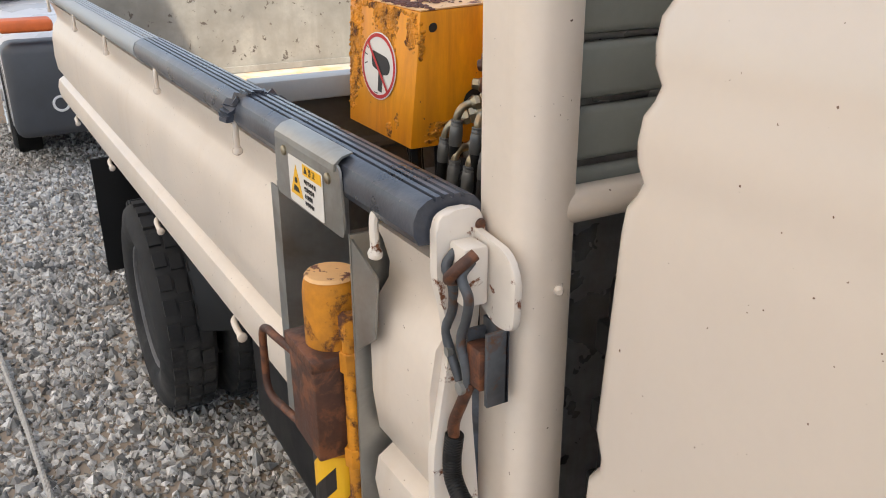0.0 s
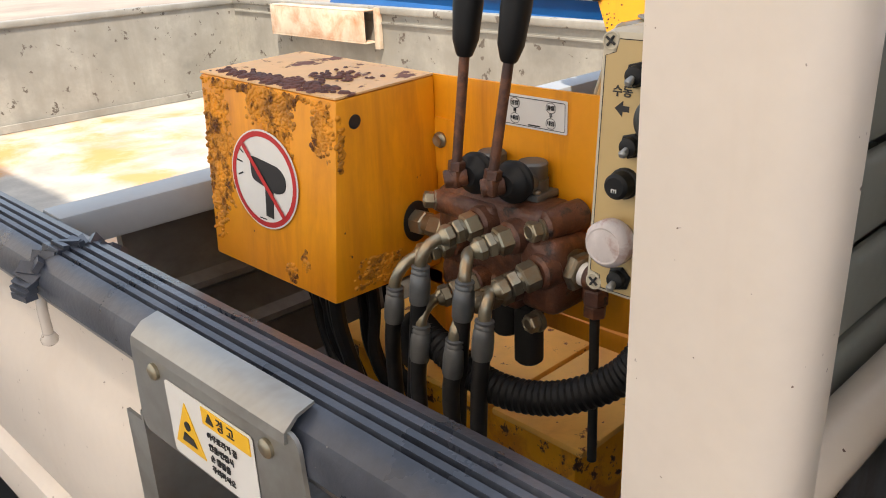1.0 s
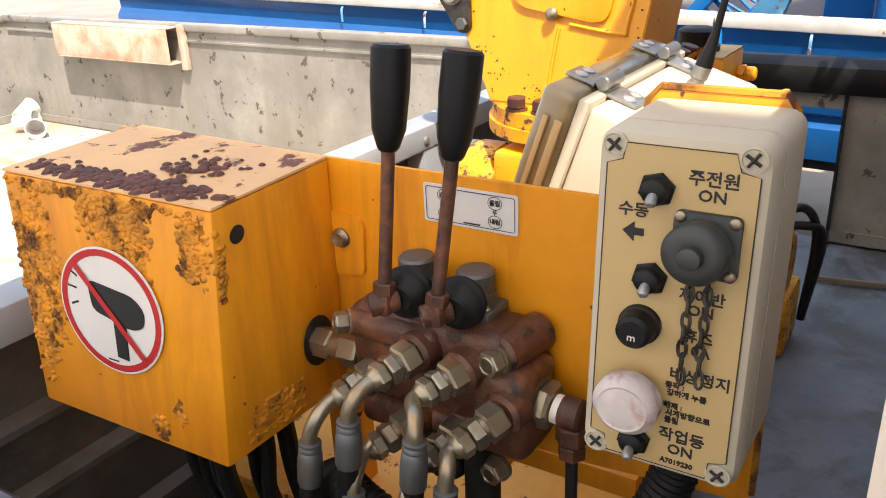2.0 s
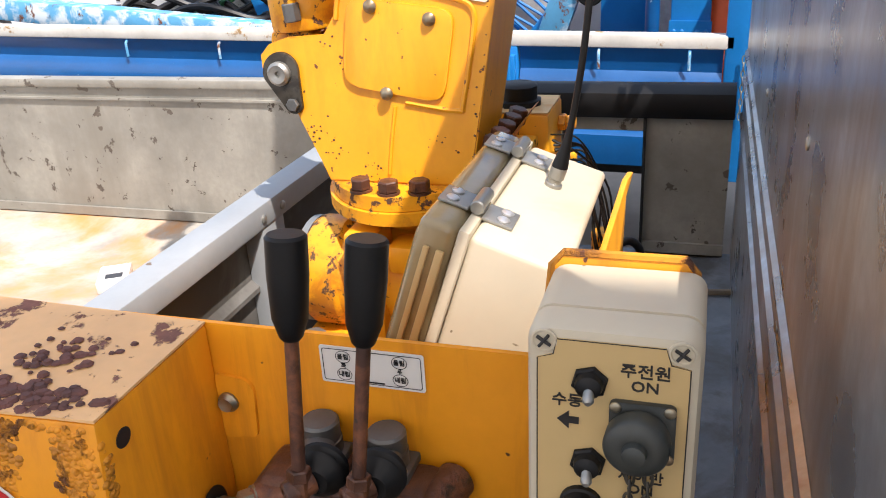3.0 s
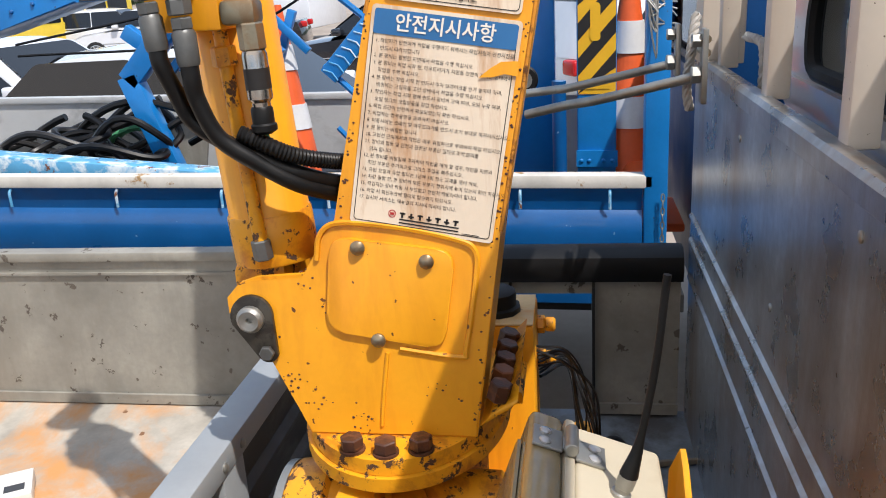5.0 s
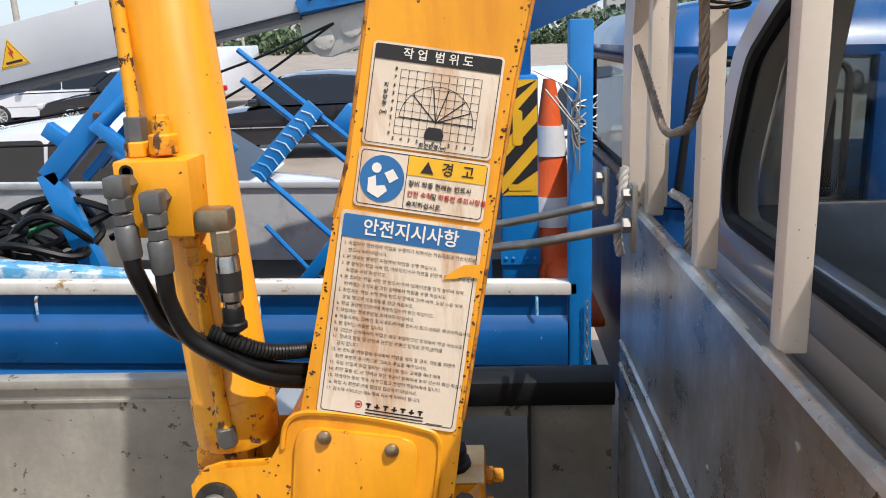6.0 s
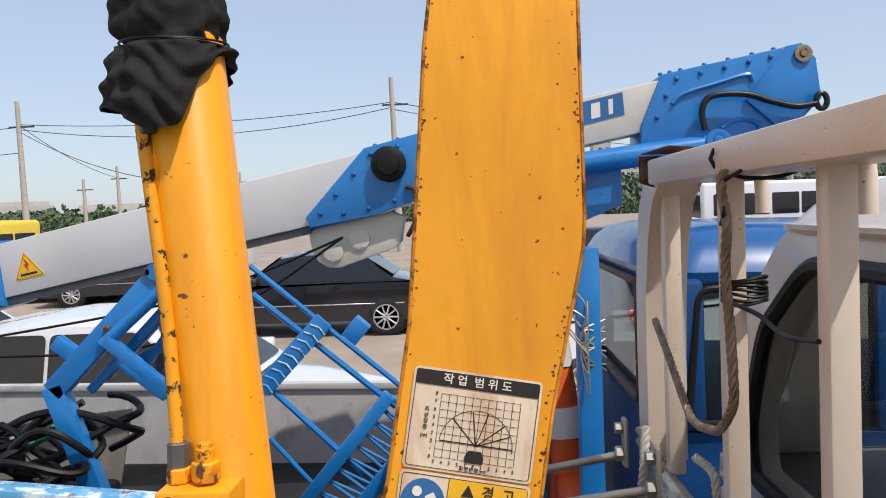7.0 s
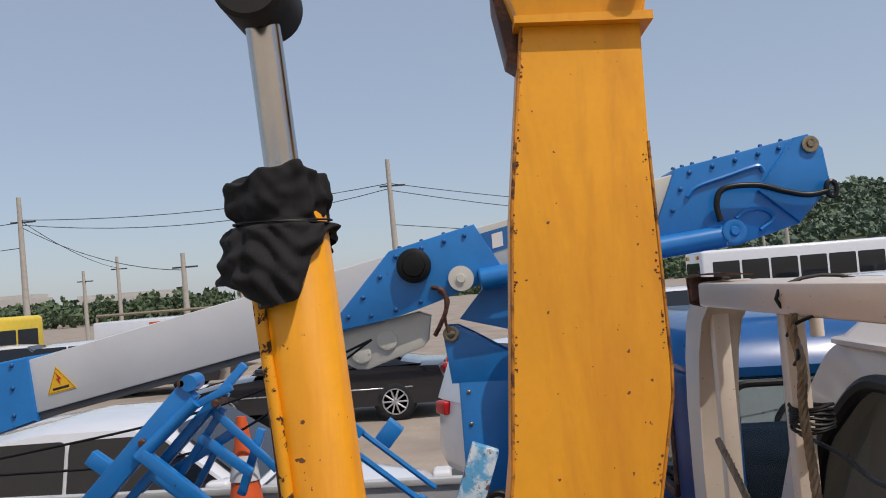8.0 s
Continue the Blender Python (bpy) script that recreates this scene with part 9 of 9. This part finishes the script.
for y in (8.9, 11.7):
    bm = BM()
    lathe(bm, (25.7, y, 0.42), (1, 0, 0), [(0, 0.38), (0.02, 0.42), (0.25, 0.42)], 20)
    part("wheel", bm, M["tyre"], vt)

# ---- poles, wires ----
poles = []
for x, y, h in ((45, 25.0, 9.0), (45, 4.4, 9.4), (45, 16.1, 5.2), (70, 30.5, 7.0), (70, 33.5, 6.0), (95, 27, 7.5), (70, -26, 7.5), (60, -30, 7.0), (110, -38, 9.0)):
    p = thing("utility_pole", (x, y, 0), "pale concrete utility pole carrying wires", "utility pole", "utility poles")
    bm = BM()
    lathe(bm, (x, y, 0), (0, 0.02, 1), [(0, 0.20), (h, 0.12)], 14)
    part("pole_shaft", bm, M["polewood"], p)
    bm = BM()
    box(bm, x - 0.05, x + 0.05, y - 0.7, y + 0.7, h * 0.84, h * 0.84 + 0.09)
    part("cross_arm", bm, M["cargrey"], p)
    poles.append((x, y + 0.02 * h, h))
wires = thing("overhead_wires", (45, 10, 6), "thin overhead power wires", "wire")
for a, b, f, sag in ((0, 1, 0.86, 0.5), (0, 1, 0.83, 0.9), (0, 3, 0.86, 0.4), (1, 6, 0.86, 0.5), (1, 6, 0.82, 0.8), (0, 2, 0.82, 0.6), (1, 8, 0.62, 0.4)):
    A, B = poles[a], poles[b]
    bm = BM()
    tube(bm, [Vector((A[0] + (B[0] - A[0]) * t, A[1] + (B[1] - A[1]) * t, (A[2] + (B[2] - A[2]) * t) * f - 4 * sag * t * (1 - t))) for t in [k / 12 for k in range(13)]], 0.022, 5)
    part("wire", bm, M["cargrey"], wires)
for y0, z in ((25.0, 7.6), (25.0, 6.2)):
    bm = BM()
    tube(bm, [Vector((45, y0 + 30 * t, z - 2 * t * (1 - t))) for t in [k / 8 for k in range(9)]], 0.022, 5)
    part("wire", bm, M["cargrey"], wires)


# ---- far woods, hill, buildings ----
def leaf_mat(name, a, b):
    mat = bpy.data.materials.new(name)
    mat.use_nodes = True
    nt = mat.node_tree
    g, r = nt.nodes.new("ShaderNodeNewGeometry"), nt.nodes.new("ShaderNodeMix")
    r.data_type = "RGBA"
    r.inputs["A"].default_value, r.inputs["B"].default_value = (*a, 1), (*b, 1)
    nt.links.new(g.outputs["Random Per Island"], r.inputs["Factor"])
    nt.links.new(r.outputs["Result"], nt.nodes["Principled BSDF"].inputs["Base Color"])
    nt.nodes["Principled BSDF"].inputs["Roughness"].default_value = 0.8
    return mat


def hill_h(x, y):
    v = Vector((x * 0.006, y * 0.006, 0.3))
    ridge = math.exp(-((y + 190) / 105.0) ** 2) * 34 + math.exp(-((y + 420) / 130.0) ** 2) * 40
    depth = math.exp(-((x - 430) / 130.0) ** 2)
    return max(0.0, ridge * depth * (0.85 + 0.4 * noise.noise(v)))


bm = BM()
nx, ny = 26, 60
vv = [[bm.verts.new((200 + 16 * i, -620 + 11 * j, hill_h(200 + 16 * i, -620 + 11 * j) - 0.05)) for j in range(ny)] for i in range(nx)]
for i in range(nx - 1):
    for j in range(ny - 1):
        bm.faces.new((vv[i][j], vv[i + 1][j], vv[i + 1][j + 1], vv[i][j + 1]))
solo("far_hill", bm, paint("wooded hill soil", (0.06, 0.085, 0.035), 0.95, vary=0.3, scale=0.05, fine_scale=0.6), "distant wooded hill", "hill", kind="structure")


def clumps(spots, seed, leaf):
    """Tree crowns as many small tilted leaf clumps."""
    rng = random.Random(seed)
    verts, faces = [], []
    for x, y, z, r in spots:
        for _ in range(leaf):
            d = Vector((rng.gauss(0, 1), rng.gauss(0, 1), rng.gauss(0, 0.8))).normalized() * r * rng.uniform(0.55, 1.08)
            c = Vector((x, y, z)) + d
            s = r * rng.uniform(0.16, 0.36)
            m = Euler((rng.random() * 6, rng.random() * 6, rng.random() * 6)).to_matrix()
            b0 = len(verts)
            for q in ((1, 0, 0), (0.2, 0.9, 0.2), (-0.9, 0.1, 0.1), (-0.1, -0.9, -0.2), (0, 0, 0.5)):
                verts.append(tuple(c + m @ Vector(q) * s))
            faces += [(b0, b0 + 1, b0 + 4), (b0 + 1, b0 + 2, b0 + 4), (b0 + 2, b0 + 3, b0 + 4), (b0 + 3, b0, b0 + 4)]
    me = bpy.data.meshes.new("far_trees")
    me.from_pydata(verts, [], faces)
    return me


rng = random.Random(31)
spots = []
for _ in range(900):
    x, y = rng.uniform(290, 430), rng.uniform(-420, -40)
    h = hill_h(x, y)
    if h > 2:
        spots.append((x, y, h + 2.5, rng.uniform(3.5, 6.5)))
me = clumps(spots, 5, 26)
# leaf greens lightened: the distant haze is put into the colour
me.materials.append(leaf_mat("hill foliage paled for haze", (0.09, 0.13, 0.085), (0.17, 0.22, 0.14)))
tagged(new("hill_woods", me), "dense green woods on the distant hill, coloured pale for haze", "woods", kind="stuff")
spots = []
for _ in range(420):
    y = rng.uniform(20, 190)
    x = 170 + rng.uniform(-15, 25)
    hgt = rng.uniform(2.0, 5.5)
    spots.append((x, y, hgt * 0.6, hgt * 0.55))
for _ in range(200):
    y = rng.uniform(-80, 20)
    spots.append((200 + rng.uniform(-15, 25), y, 1.6, rng.uniform(1.5, 3.0)))
me = clumps(spots, 9, 40)
me.materials.append(leaf_mat("tree line foliage", (0.05, 0.08, 0.04), (0.12, 0.17, 0.08)))
tagged(new("tree_line", me), "line of green trees at the yard's far edge", "trees", kind="stuff")
rng = random.Random(40)
for k, (x, y, w, h) in enumerate(((430, -52, 10, 30), (430, -66, 9, 34), (440, -80, 12, 31), (445, -97, 10, 26), (430, -112, 16, 12), (260, 150, 20, 9), (255, 110, 30, 7), (250, 60, 24, 8))):
    b = thing("apartment_block", (x, y, 0), "pale distant apartment block" if h > 30 else "low pale distant building", "building", "far buildings")
    base = hill_h(x, y) if h > 55 else 0.0
    bm = BM()
    box(bm, x, x + 12, y - w / 2, y + w / 2, 0, h)
    part("block_wall", bm, M["concrete"], b)
    bm = BM()
    box(bm, x + 1, x + 11, y - w / 2 + 1, y + w / 2 - 1, h, h + 1.2)
    part("block_roof", bm, M["concrete"], b)
    for f in range(max(1, int(h / 3.2)) if h < 55 else 4):
        z = (h - 14 if h >= 55 else 0) + 1.2 + 3.2 * f
        for j in range(max(2, int(w / 4))):
            yy = y - w / 2 + 0.8 + j * (w - 1.2) / max(2, int(w / 4))
            bm = BM()
            box(bm, x - 0.05, x + 0.02, yy, yy + 1.6, z, z + 1.4)
            part("window", bm, M["glassblue"], b)
words = bpy.data.objects["words"].data
bpy.data.objects.remove(bpy.data.objects["words"])
bpy.data.curves.remove(words)
